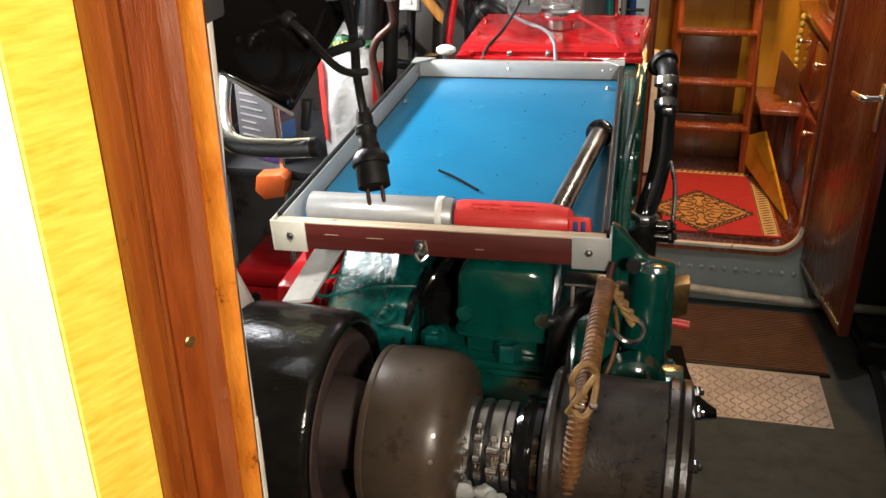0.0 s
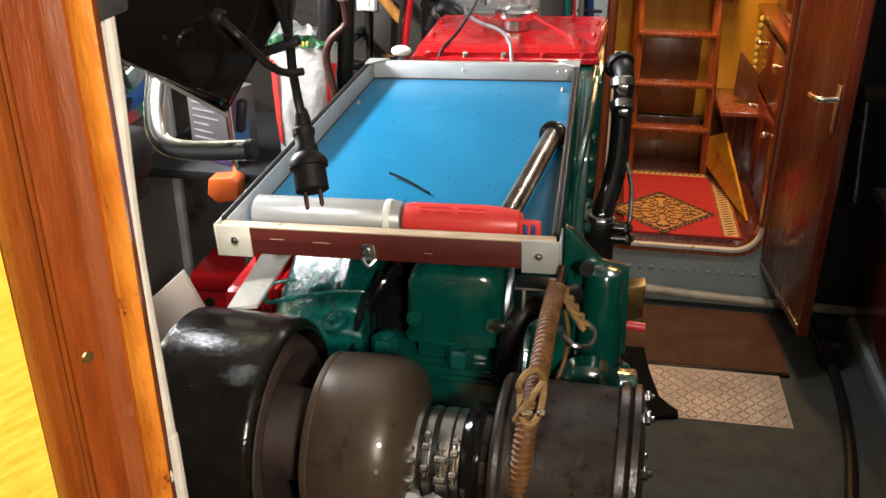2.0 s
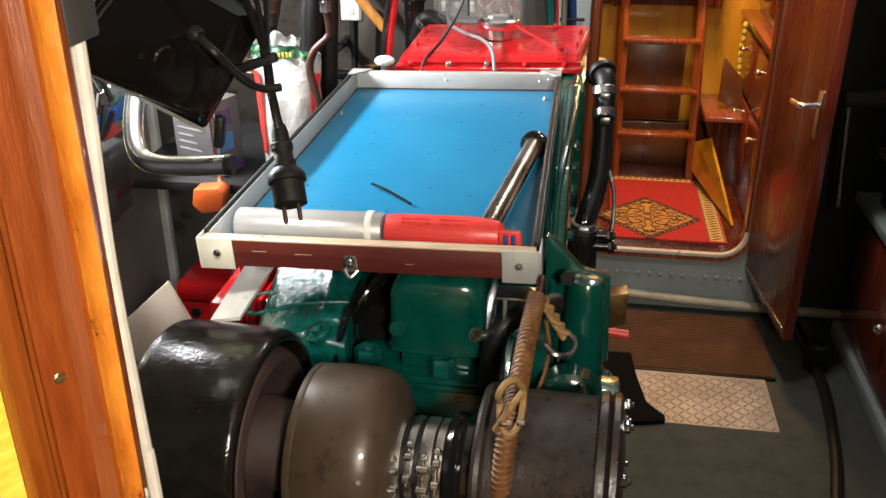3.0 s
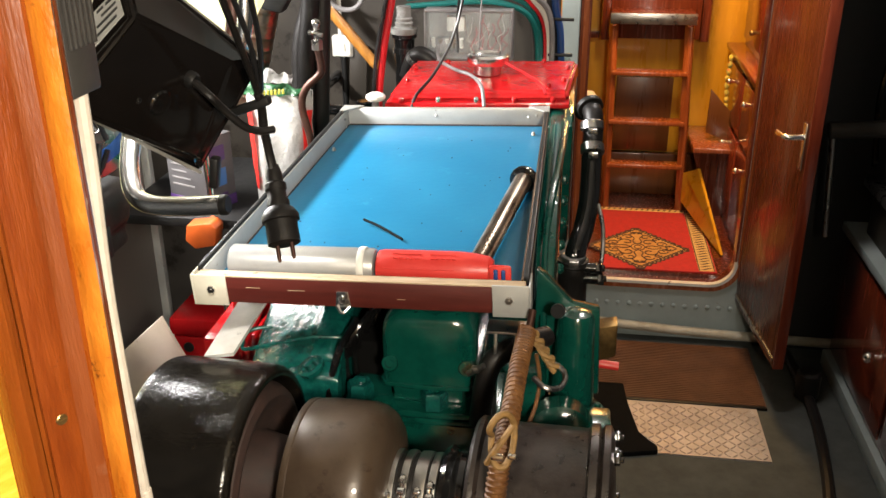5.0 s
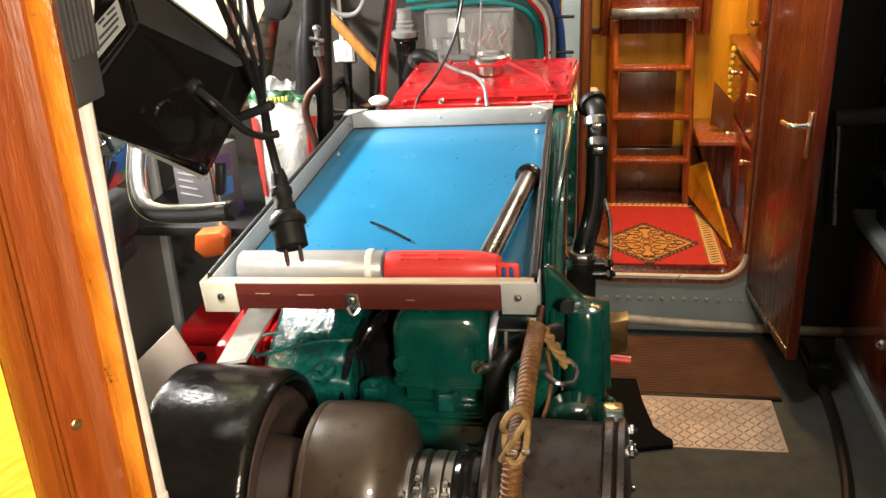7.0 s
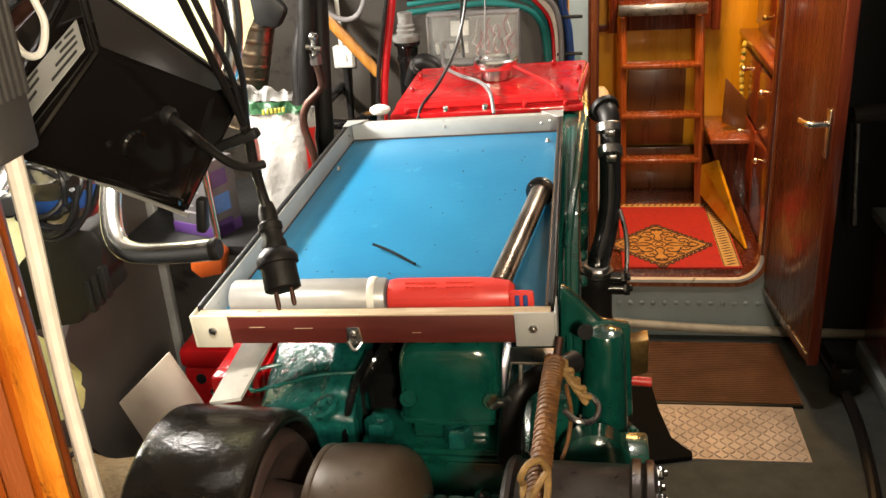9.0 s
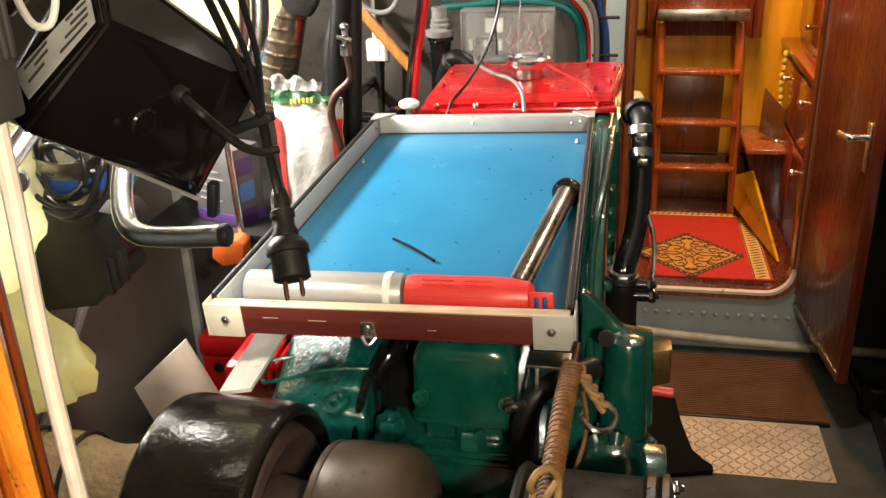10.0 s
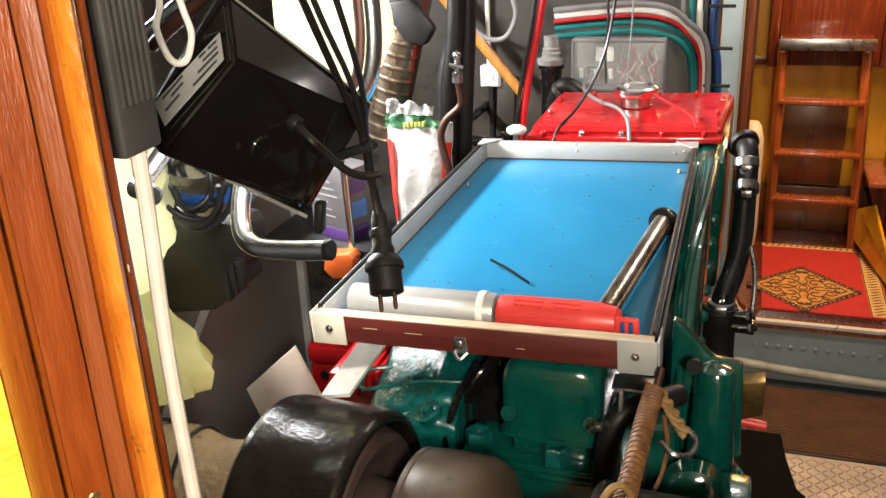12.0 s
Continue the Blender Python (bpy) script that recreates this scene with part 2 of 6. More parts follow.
M_ORANGE = mat("orange_plastic", (0.45, 0.085, 0.015), rough=0.35, scale=20, bump=0.05)
M_COPPER = mat("dull_copper", (0.06, 0.022, 0.013), (0.03, 0.011, 0.007), rough=0.5, metal=0.6, scale=18, spots=((0.05, 0.03, 0.02), 30, 0.58))
M_FOIL = mat("flexible_metal_duct", (0.33, 0.26, 0.19), (0.16, 0.12, 0.085), rough=0.32, metal=1.0, scale=18, bump=0.1)
M_BRASS = mat("tarnished_brass", (0.3, 0.19, 0.07), (0.16, 0.1, 0.04), rough=0.35, metal=0.9, scale=60)
M_CARD = mat("grey_white_hardboard", (0.45, 0.39, 0.32), (0.36, 0.31, 0.25), rough=0.7, scale=8, spots=((0.3, 0.25, 0.19), 14, 0.62))
M_CARTON = mat("printed_carton", (0.075, 0.07, 0.072), (0.05, 0.048, 0.05), rough=0.5, scale=10)
# dull black for the thin rod and for shade painted round the engine
M_STICK_AND_SHADE = mat("stick_and_shade_black", (0.004, 0.004, 0.004), rough=0.85, scale=20, bump=0.1, spec=0.08)
M_CAN = mat("scratched_silver_can", (0.46, 0.46, 0.45), (0.32, 0.32, 0.32), rough=0.36, metal=0.35, scale=7, fine=110, bump=0.12, spots=((0.36, 0.35, 0.33), 12, 0.62))
M_LUG = mat("worn_tread_lugs", (0.6, 0.54, 0.5), (0.42, 0.36, 0.33), rough=0.35, metal=0.6, scale=30)
M_LOG = mat("bark_brown_wrap", (0.3, 0.21, 0.11), (0.19, 0.125, 0.06), rough=0.6, scale=16, fine=70, bump=1.0, dist=0.008, spots=((0.05, 0.03, 0.016), 26, 0.6))
M_YELLOW = mat("yellow_paint", (0.75, 0.4, 0.03), (0.66, 0.33, 0.02), rough=0.4, scale=6, bump=0.05)
M_WOODSTICK = wood("orange_ash_handle", (0.3, 0.12, 0.02), (0.5, 0.22, 0.04), rough=0.4, coat=0.2, stretch=(20, 20, 3))
M_TEAL = mat("teal_cable", (0.01, 0.17, 0.16), rough=0.4)
M_BLUECABLE = mat("blue_cable", (0.015, 0.06, 0.22), rough=0.4)
M_REDCABLE = mat("red_cable", (0.5, 0.01, 0.015), rough=0.35)
M_GREYCABLE = mat("grey_cable", (0.2, 0.19, 0.19), rough=0.45)
M_BLACKCABLE = mat("black_cable", (0.012, 0.012, 0.013), rough=0.35)
M_LABEL = mat("white_label", (0.36, 0.36, 0.345), rough=0.5, scale=10, bump=0.02)
M_INK = mat("black_ink", (0.02, 0.02, 0.02), rough=0.6, bump=0)
M_CLEAR = mat("clear_plastic", (0.85, 0.87, 0.86), (0.8, 0.82, 0.81), rough=0.12, alpha_trans=0.9, scale=10, bump=0.02)
M_GREENBAG = mat("green_print", (0.018, 0.1, 0.035), rough=0.4)
M_YPRINT = mat("yellow_print", (0.4, 0.36, 0.05), rough=0.5)
M_PURPLE = mat("purple_print", (0.05, 0.02, 0.1), rough=0.4)
M_BLUEPRINT = mat("blue_print", (0.05, 0.14, 0.35), rough=0.4)
# pale so the unseen ceiling lifts the ambient light
M_CEIL = mat("pale_bounce_ceiling", (0.62, 0.57, 0.48), rough=0.6, scale=5)



# ---- building blocks ----


def part(name, bm, material, parent=None, label="", sharp=35):
    """One mesh object; bm is in world metres."""
    me = bpy.data.meshes.new(name)
    at = Vector((0, 0, 0))
    p = parent
    while p is not None:
        at += p.location
        p = p.parent
    org = Vector((0, 0, 0))
    if parent is None:
        vs = [v.co for v in bm.verts]
        org = Vector(((min(v.x for v in vs) + max(v.x for v in vs)) / 2, (min(v.y for v in vs) + max(v.y for v in vs)) / 2, min(v.z for v in vs)))
    bm.transform(Matrix.Translation(-(at + org)))
    bmesh.ops.recalc_face_normals(bm, faces=bm.faces[:])
    bm.to_mesh(me)
    bm.free()
    for poly in me.polygons:
        poly.use_smooth = True
    me.set_sharp_from_angle(angle=radians(sharp))
    me.materials.append(material)
    ob = new(name, me)
    ob.location = org
    if parent is not None:
        ob.parent = parent
    if label:
        ob["label"] = label
    return ob


def thing(name, at, label, category, group="", kind=""):
    return tagged(new(name) if at is None else set_at(new(name), at), label, category, group, kind)


def set_at(ob, at):
    ob.location = at
    return ob


def merge(bm, sub, m=None):
    me = bpy.data.meshes.new("tmp")
    if m is not None:
        sub.transform(m)
    sub.to_mesh(me)
    sub.free()
    bm.from_mesh(me)
    bpy.data.meshes.remove(me)


def box(bm, x0, x1, y0, y1, z0, z1, bev=0.002, m=None, seg=2):
    s = bmesh.new()
    bmesh.ops.create_cube(s, size=1, matrix=Matrix.Translation(((x0 + x1) / 2, (y0 + y1) / 2, (z0 + z1) / 2)) @ Matrix.Diagonal((abs(x1 - x0), abs(y1 - y0), abs(z1 - z0), 1)))
    if bev:
        bmesh.ops.bevel(s, geom=s.edges[:], offset=bev, segments=seg, affect="EDGES", profile=0.5)
    merge(bm, s, m)
    return bm


def frame_of(p0, p1):
    p0, p1 = Vector(p0), Vector(p1)
    return Matrix.Translation(p0) @ (p1 - p0).to_track_quat("Z", "Y").to_matrix().to_4x4(), (p1 - p0).length


def lathe(bm, prof, p0, p1, seg=32, caps=True):
    """prof: (radius, distance along the axis from p0 to p1)."""
    m, _ = frame_of(p0, p1)
    rings = []
    for r, h in prof:
        rings.append([bm.verts.new(m @ Vector((max(r, 1e-4) * math.cos(2 * math.pi * i / seg), max(r, 1e-4) * math.sin(2 * math.pi * i / seg), h))) for i in range(seg)])
    for a, b in zip(rings, rings[1:]):
        for i in range(seg):
            bm.faces.new((a[i], a[(i + 1) % seg], b[(i + 1) % seg], b[i]))
    if caps:
        bm.faces.new(rings[0][::-1])
        bm.faces.new(rings[-1])
    return bm


def rod(bm, p0, p1, r, r1=None, seg=16, bev=0.0):
    n = (Vector(p1) - Vector(p0)).length
    r1 = r if r1 is None else r1
    prof = [(r - bev, 0), (r, bev), (r1, n - bev), (r1 - bev, n)] if bev else [(r, 0), (r1, n)]
    return lathe(bm, prof, p0, p1, seg)


def spline(pts, n=8):
    p = [Vector(q) for q in pts]
    p = [2 * p[0] - p[1]] + p + [2 * p[-1] - p[-2]]
    out = []
    for i in range(1, len(p) - 2):
        a, b, c, d = p[i - 1:i + 3]
        for k in range(n):
            t = k / n
            out.append(0.5 * ((2 * b) + (c - a) * t + (2 * a - 5 * b + 4 * c - d) * t * t + (3 * b - a - 3 * c + d) * t ** 3))
    return out + [p[-2]]


def tube(bm, pts, r, seg=10, n=8, smooth=True, radii=None):
    path = spline(pts, n) if smooth else [Vector(q) for q in pts]
    up = Vector((0.3, 0.1, 1)).normalized()
    rings = []
    for i, p in enumerate(path):
        d = (path[min(i + 1, len(path) - 1)] - path[max(i - 1, 0)]).normalized()
        side = d.cross(up)
        if side.length < 1e-3:
            side = d.cross(Vector((1, 0, 0)))
        side.normalize()
        up = side.cross(d).normalized()
        rr = r if radii is None else radii(i / (len(path) - 1))
        rings.append([bm.verts.new(p + rr * (math.cos(2 * math.pi * k / seg) * side + math.sin(2 * math.pi * k / seg) * up)) for k in range(seg)])
    for a, b in zip(rings, rings[1:]):
        for k in range(seg):
            bm.faces.new((a[k], a[(k + 1) % seg], b[(k + 1) % seg], b[k]))
    bm.faces.new(rings[0][::-1])
    bm.faces.new(rings[-1])
    return bm


def prism(bm, poly, axis, a, b, bev=0.0, m=None):
    """A polygon in the plane across axis (x: y,z; y: x,z; z: x,y), extruded from a to b."""
    s = bmesh.new()

    def pt(u, v, w):
        return {"x": (w, u, v), "y": (u, w, v), "z": (u, v, w)}[axis]
    lo = [s.verts.new(pt(u, v, a)) for u, v in poly]
    hi = [s.verts.new(pt(u, v, b)) for u, v in poly]
    s.faces.new(lo)
    s.faces.new(hi[::-1])
    for i in range(len(poly)):
        j = (i + 1) % len(poly)
        s.faces.new((lo[i], lo[j], hi[j], hi[i]))
    bmesh.ops.recalc_face_normals(s, faces=s.faces[:])
    if bev:
        bmesh.ops.bevel(s, geom=s.edges[:], offset=bev, segments=2, affect="EDGES", profile=0.5)
    merge(bm, s, m)
    return bm


def ball(bm, c, r, sx=1, sy=1, sz=1, seg=16):
    s = bmesh.new()
    bmesh.ops.create_uvsphere(s, u_segments=seg, v_segments=seg // 2 + 2, radius=r)
    merge(bm, s, Matrix.Translation(c) @ Matrix.Diagonal((sx, sy, sz, 1)))
    return bm


def hexnut(bm, c, axis, r, h):
    c = Vector(c)
    lathe(bm, [(r * 0.9, 0), (r, h * 0.12), (r, h * 0.85), (r * 0.9, h)], c, c + Vector(axis).normalized(), seg=6)
    lathe(bm, [(r * 0.5, 0), (r * 0.5, h * 1.35), (r * 0.4, h * 1.45)], c, c + Vector(axis).normalized(), seg=10)
    return bm


def new_bm():
    return bmesh.new()


FLOOR = -0.15   # engine room floor
SALOON = 0.13   # floor beyond the bulkhead
TOP = 2.32      # ceiling
BULK = 3.54     # near face of the bulkhead

# ---- setting ----


def setting(name, bm, material, label, sharp=35):
    return tagged(part(name, bm, material, None, "", sharp), label, kind="structure")


setting("floor", box(new_bm(), -1.6, 2.0, 0.5, BULK, FLOOR - 0.08, FLOOR, 0), M_FLOOR, "dark green-grey engine room floor covering")
setting("floor_cabin", box(new_bm(), -1.6, 2.0, -1.6, 0.36, 0.05, 0.12, 0), M_BROWN_PANEL, "brown wooden cabin floor")
setting("ceiling", box(new_bm(), -1.6, 2.0, -1.6, 6.0, TOP, TOP + 0.08, 0), M_CEIL, "unseen ceiling, kept pale to bounce light down")
setting("wall_hull_port", box(new_bm(), -1.42, -1.36, -1.6, 3.0, FLOOR, TOP, 0), M_HULL, "dark grey painted hull side")
setting("wall_hull_starboard", box(new_bm(), 1.62, 1.68, -1.6, 6.0, FLOOR, TOP, 0), M_NEAR_BLACK, "near-black hull side")
# never in view; pale birch chosen to brighten reflections
setting("wall_behind", box(new_bm(), -1.5, 1.7, -1.6, -1.5, 0, TOP, 0), M_BIRCH, "unseen cabin wall, pale so that it reflects in the chrome")
setting("wall_back", box(new_bm(), -1.42, 0.125, 2.9, 2.96, FLOOR, TOP, 0), M_HULL, "dark grey painted steel wall")
setting("wall_return", box(new_bm(), 0.129, 0.186, 2.88, BULK - 0.002, FLOOR, TOP, 0.004), M_GREY_WALL, "grey painted steel wall end")


def bulkhead():
    """Steel bulkhead with a round-cornered opening."""
    bm = new_bm()
    x0, x1, z0, z1, r = 0.22, 0.885, 0.105, 1.95, 0.11
    outer = [(0.186, FLOOR), (1.62, FLOOR), (1.62, TOP), (0.186, TOP)]
    hole = []
    for cx, cz, a0 in ((x1 - r, z0 + r, -90), (x1 - r, z1 - r, 0), (x0 + r, z1 - r, 90), (x0 + r, z0 + r, 180)):
        for k in range(7):
            a = radians(a0 + 15 * k)
            hole.append((cx + r * math.cos(a), cz + r * math.sin(a)))
    for y in (BULK, BULK + 0.05):
        eds = []
        for loop in (outer, hole):
            vs = [bm.verts.new((u, y, v)) for u, v in loop]
            eds += [bm.edges.new((vs[i], vs[(i + 1) % len(vs)])) for i in range(len(vs))]
        bmesh.ops.triangle_fill(bm, edges=eds, use_beauty=True)
    bm.verts.ensure_lookup_table()
    n = len(outer) + len(hole)
    for off, cnt in ((0, len(outer)), (len(outer), len(hole))):
        for i in range(cnt):
            a, b = off + i, off + (i + 1) % cnt
            bm.faces.new((bm.verts[a], bm.verts[b], bm.verts[b + n], bm.verts[a + n]))
    wall = setting("wall_bulkhead", bm, M_GREY_WALL, "grey painted riveted steel bulkhead")
    # the wooden lining of the opening and the bright metal strip in it
    def ring(ins, out, ya, yb, name, material, lab, foot=False):
        g = new_bm()
        rows = []
        for ins_, y in ((ins, ya), (out, ya), (out, yb), (ins, yb)):
            vs = []
            for cx, cz, a0 in ((x1 - r, z0 + r, -90), (x1 - r, z1 - r, 0), (x0 + r, z1 - r, 90), (x0 + r, z0 + r, 180)):
                for k in range(9):
                    a = radians(a0 + 11.25 * k)
                    vs.append(g.verts.new((cx + (r - ins_) * math.cos(a), y, cz + (r - ins_) * math.sin(a))))
            rows.append(vs)
        for a, b in zip(rows, rows[1:] + rows[:1]):
            for i in range(len(a)):
                j = (i + 1) % len(a)
                g.faces.new((a[i], a[j], b[j], b[i]))
        if foot:
            bmesh.ops.delete(g, geom=[v for v in g.verts if v.co.z > z0 + 1.1 * r], context="VERTS")
        setting(name, g, material, lab)
    ring(0.0, -0.022, BULK - 0.014, BULK - 0.002, "trim_opening", M_LADDER, "rounded varnished wooden trim round the opening")
    ring(0.012, 0.0, BULK - 0.02, BULK + 0.006, "trim_strip", M_ARM, "bright metal edge strip in the opening", True)
    ring(0.01, 0.0, BULK + 0.007, BULK + 0.07, "trim_lining", M_MAHOG, "dark wooden lining of the opening")
    rv = new_bm()
    ball(rv, wall.location, 0.0105, 1, 0.75, 1, 12)
    first = part("rivet", rv, M_GREY_WALL, wall)
    for i in range(13):
        o = first if i == 0 else new("rivet", first.data)
        o.parent = wall
        o.location = Vector((0.32 + 0.0465 * i, BULK - 0.001, 0.002)) - wall.location
    return wall


bulkhead()
# added panel: its black colour stands for the dark behind the door
setting("panel_added_dark", box(new_bm(), 0.985, 1.618, BULK - 0.03, BULK - 0.002, FLOOR, TOP - 0.004, 0), M_NEAR_BLACK, "near-black panel added to keep the bulkhead behind the door dark")

# saloon beyond the opening
setting("floor_saloon", box(new_bm(), -0.6, 1.62, BULK + 0.05, 6.0, SALOON - 0.06, SALOON, 0), M_MAHOG, "dark varnished saloon floor")
setting("wall_saloon_end", box(new_bm(), -0.6, 1.62, 4.62, 4.68, SALOON, TOP, 0), M_OCHRE, "ochre varnished plywood wall")
setting("wall_saloon_side", box(new_bm(), -0.66, -0.6, BULK + 0.05, 4.7, SALOON, TOP, 0), M_OCHRE, "ochre varnished plywood wall")

# the door frame beside the camera
jamb_group = thing("door_jamb", (-0.1, 0.40, 0.12), "varnished orange mahogany door jamb with moulded ridges", "door jamb", kind="structure")
JL, JU, JN = Vector((-0.1239, 0.3507, 0)), Vector((0.431, 0.902, 0)), Vector((0.902, -0.431, 0))  # splayed face: start, along, out


def jp(s, d, z=0.0):
    """A point s metres along the splayed face and d metres out of it."""
    p = JL + JU * s + JN * d
    return Vector((p.x, p.y, z))


def jamb():
    strips = (
        ("bead", M_JAMB, ((0, .396), (.0, .388), (.02, .381), (.08, .375), (.14, .376), (.185, .384), (.19, .396))),
        ("groove", M_JAMB, ((.187, .396), (.187, .3815), (.218, .3815), (.218, .396))),
        ("groove", M_JAMB_RED, ((.4455, .396), (.4455, .3825), (.4745, .3825), (.4745, .396))),
        ("flat_strip", M_JAMB_RED, ((.215, .396), (.22, .379), (.33, .377), (.44, .376), (.445, .396))),
        ("worn_strip", M_JAMB_WORN, ((.475, .396), (.48, .384), (.54, .380), (.598, .377), (.5995, .396))),
        ("hollow_strip", M_JAMB_ORANGE, ((.6005, .396), (.602, .384), (.66, .388), (.7145, .388), (.7145, .396))),
        ("ridge", M_JAMB_LIT, ((.7155, .396), (.72, .384), (.75, .378), (.79, .376), (.83, .379), (.86, .386), (.86, .396))),
        ("edge_strip", M_JAMB_RED, ((.8605, .44), (.8605, .389), (.95, .392), (.985, .394), (1, .40), (1, .44))))
    for nm, mt, prof in strips:
        bm = new_bm()
        pts = [jp(0.008 + 0.08 * f, 0.396 - min(y, 0.41))[:2] for f, y in prof]
        rows = []
        for k in range(74):
            z = 0.122 + 0.03 * k
            z = min(z, TOP - 0.003)
            rows.append([bm.verts.new((x + 0.0004 * noise.noise((x * 300, y * 40, z * 14)), y + 0.0005 * noise.noise((x * 200, 9, z * 17)), z)) for x, y in pts])
        for p, q in zip(rows, rows[1:]):
            for i in range(len(pts)):
                j = (i + 1) % len(pts)
                bm.faces.new((p[i], p[j], q[j], q[i]))
        bm.faces.new(rows[0])
        bm.faces.new(rows[-1][::-1])
        part(nm, bm, mt, jamb_group, sharp=50)
    part("core", prism(new_bm(), [jp(-0.03, -0.002)[:2], jp(0.0875, -0.002)[:2], jp(0.0875, -0.02)[:2], (-0.13, 0.439), (-0.3, 0.439), (-0.3, 0.345)], "z", 0.121, TOP - 0.003), M_MAHOG, jamb_group)
    part("casing", prism(new_bm(), [jp(-0.0307, -0.0015)[:2], jp(-0.0307, 0.006)[:2], jp(0.0075, 0.006)[:2], jp(0.0075, -0.0015)[:2]], "z", 0.121, TOP - 0.003), M_PINE, jamb_group, "yellow varnished pine casing")
    for z in (1.487, 1.77, 1.2):
        b = new_bm()
        o = jp(0.0345, 0.0178, z)
        lathe(b, [(0.0038, 0), (0.0038, 0.0012), (0.003, 0.0018)], o, o + JN, 14)
        q_ = jp(0.0345, 0.0197, z)
        tube(b, [q_ - JU * 0.0025, q_ + JU * 0.0025], 0.0004, 5, 1, smooth=False)
        part("screw", b, M_BRASS, jamb_group, "tarnished slotted brass screw")
    for sx, z, w, h, mt in ((0.0815, 1.385, 0.0016, 0.011, M_INK), (0.083, 1.365, 0.002, 0.005, M_CARD), (0.084, 1.34, 0.0008, 0.003, M_CARD), (0.0825, 1.6, 0.0008, 0.003, M_CARD), (0.081, 1.52, 0.0007, 0.002, M_CARD)):
        c = jp(sx, 0.0042, z)
        part("chip", ball(new_bm(), c, 1.0, w, w, h, 8), mt, jamb_group, "small chip in the varnish")


jamb()
setting("panel_cabin", prism(new_bm(), [jp(-0.0312, 0.002)[:2], (-0.75, 0.25), (-1.36, 0.25), (-1.36, 0.3), jp(-0.0312, -0.02)[:2]], "z", 0.121, TOP - 0.003), M_BIRCH, "pale cream varnished birch panel")
setting("wall_partition", box(new_bm(), -1.36, -0.2125, 0.40, 0.44, 0.0, TOP, 0), M_BIRCH, "pale cream varnished birch partition")
# out of view; edge placed so cabin_light stops beside the tread plate
setting("wall_partition_right", box(new_bm(), 0.62, 1.62, 0.40, 0.44, 0.0, TOP, 0), M_BIRCH, "unseen partition added to shade the starboard floor")

# unseen faces, covered in black so they bounce little light
setting("lining_partition", box(new_bm(), -1.36, -0.162, 0.4405, 0.45, FLOOR, TOP - 0.002, 0), M_NEAR_BLACK, "unseen black lining added on the engine room side")
setting("lining_partition_right", box(new_bm(), 0.62, 1.62, 0.4405, 0.45, FLOOR, TOP - 0.002, 0), M_NEAR_BLACK, "unseen black lining added on the engine room side")

# floor plates
plate = setting("tread_plate", box(new_bm(), 0.30, 0.92, 2.68, 3.02, FLOOR, FLOOR + 0.006, 0), M_CHECKER, "worn aluminium tread plate on the floor")


def tread_lugs():
    bm = new_bm()
    step = 0.0255
    nx, ny = 24, 13
    for i in range(nx):
        for j in range(ny):
            x, y = 0.315 + step * i, 2.695 + step * j
            if y > 3.0:
                continue
            a = radians(45 if (i + j) % 2 else -45)
            m = Matrix.Translation((x, y, FLOOR + 0.0062)) @ Matrix.Rotation(a, 4, "Z")
            v = [m @ Vector(p) for p in ((-0.017, 0, -0.001), (0, -0.0052, -0.001), (0.017, 0, -0.001), (0, 0.0052, -0.001), (-0.011, 0, 0.0035), (0.011, 0, 0.0035))]
            q = [bm.verts.new(p) for p in v]
            for f in ((0, 1, 4), (1, 5, 4), (1, 2, 5), (2, 3, 5), (3, 4, 5), (3, 0, 4)):
                bm.faces.new([q[k] for k in f])
    return tagged(part("lugs", bm, M_LUG, plate, "raised tread lugs", sharp=10), kind="stuff")


tread_lugs()
mat_ob = thing("ribbed_mat", (0.66, 3.24, FLOOR), "brown ribbed rubber mat on the floor", "mat")
part("base", box(new_bm(), 0.30, 0.96, 3.02, 3.47, FLOOR, FLOOR + 0.006, 0), M_RIBBED, mat_ob)
rb = new_bm()
for i in range(34):
    box(rb, 0.305, 0.955, 3.028 + 0.013 * i, 3.035 + 0.013 * i, FLOOR + 0.005, FLOOR + 0.0095, 0)
tagged(part("ribs", rb, M_RIBBED, mat_ob), kind="stuff")
part("edge", box(new_bm(), 0.30, 0.96, 3.004, 3.019, FLOOR, FLOOR + 0.012, 0.003), M_RUBBER, mat_ob)
pp = new_bm()
tube(pp, [(0.2, 3.50, -0.06), (0.5, 3.5, -0.085), (0.95, 3.5, -0.105), (1.5, 3.5, -0.115)], 0.02, 12)
tagged(part("floor_pipe", pp, M_PIPE_DIRTY), "pale dirty pipe along the foot of the bulkhead", "pipe")

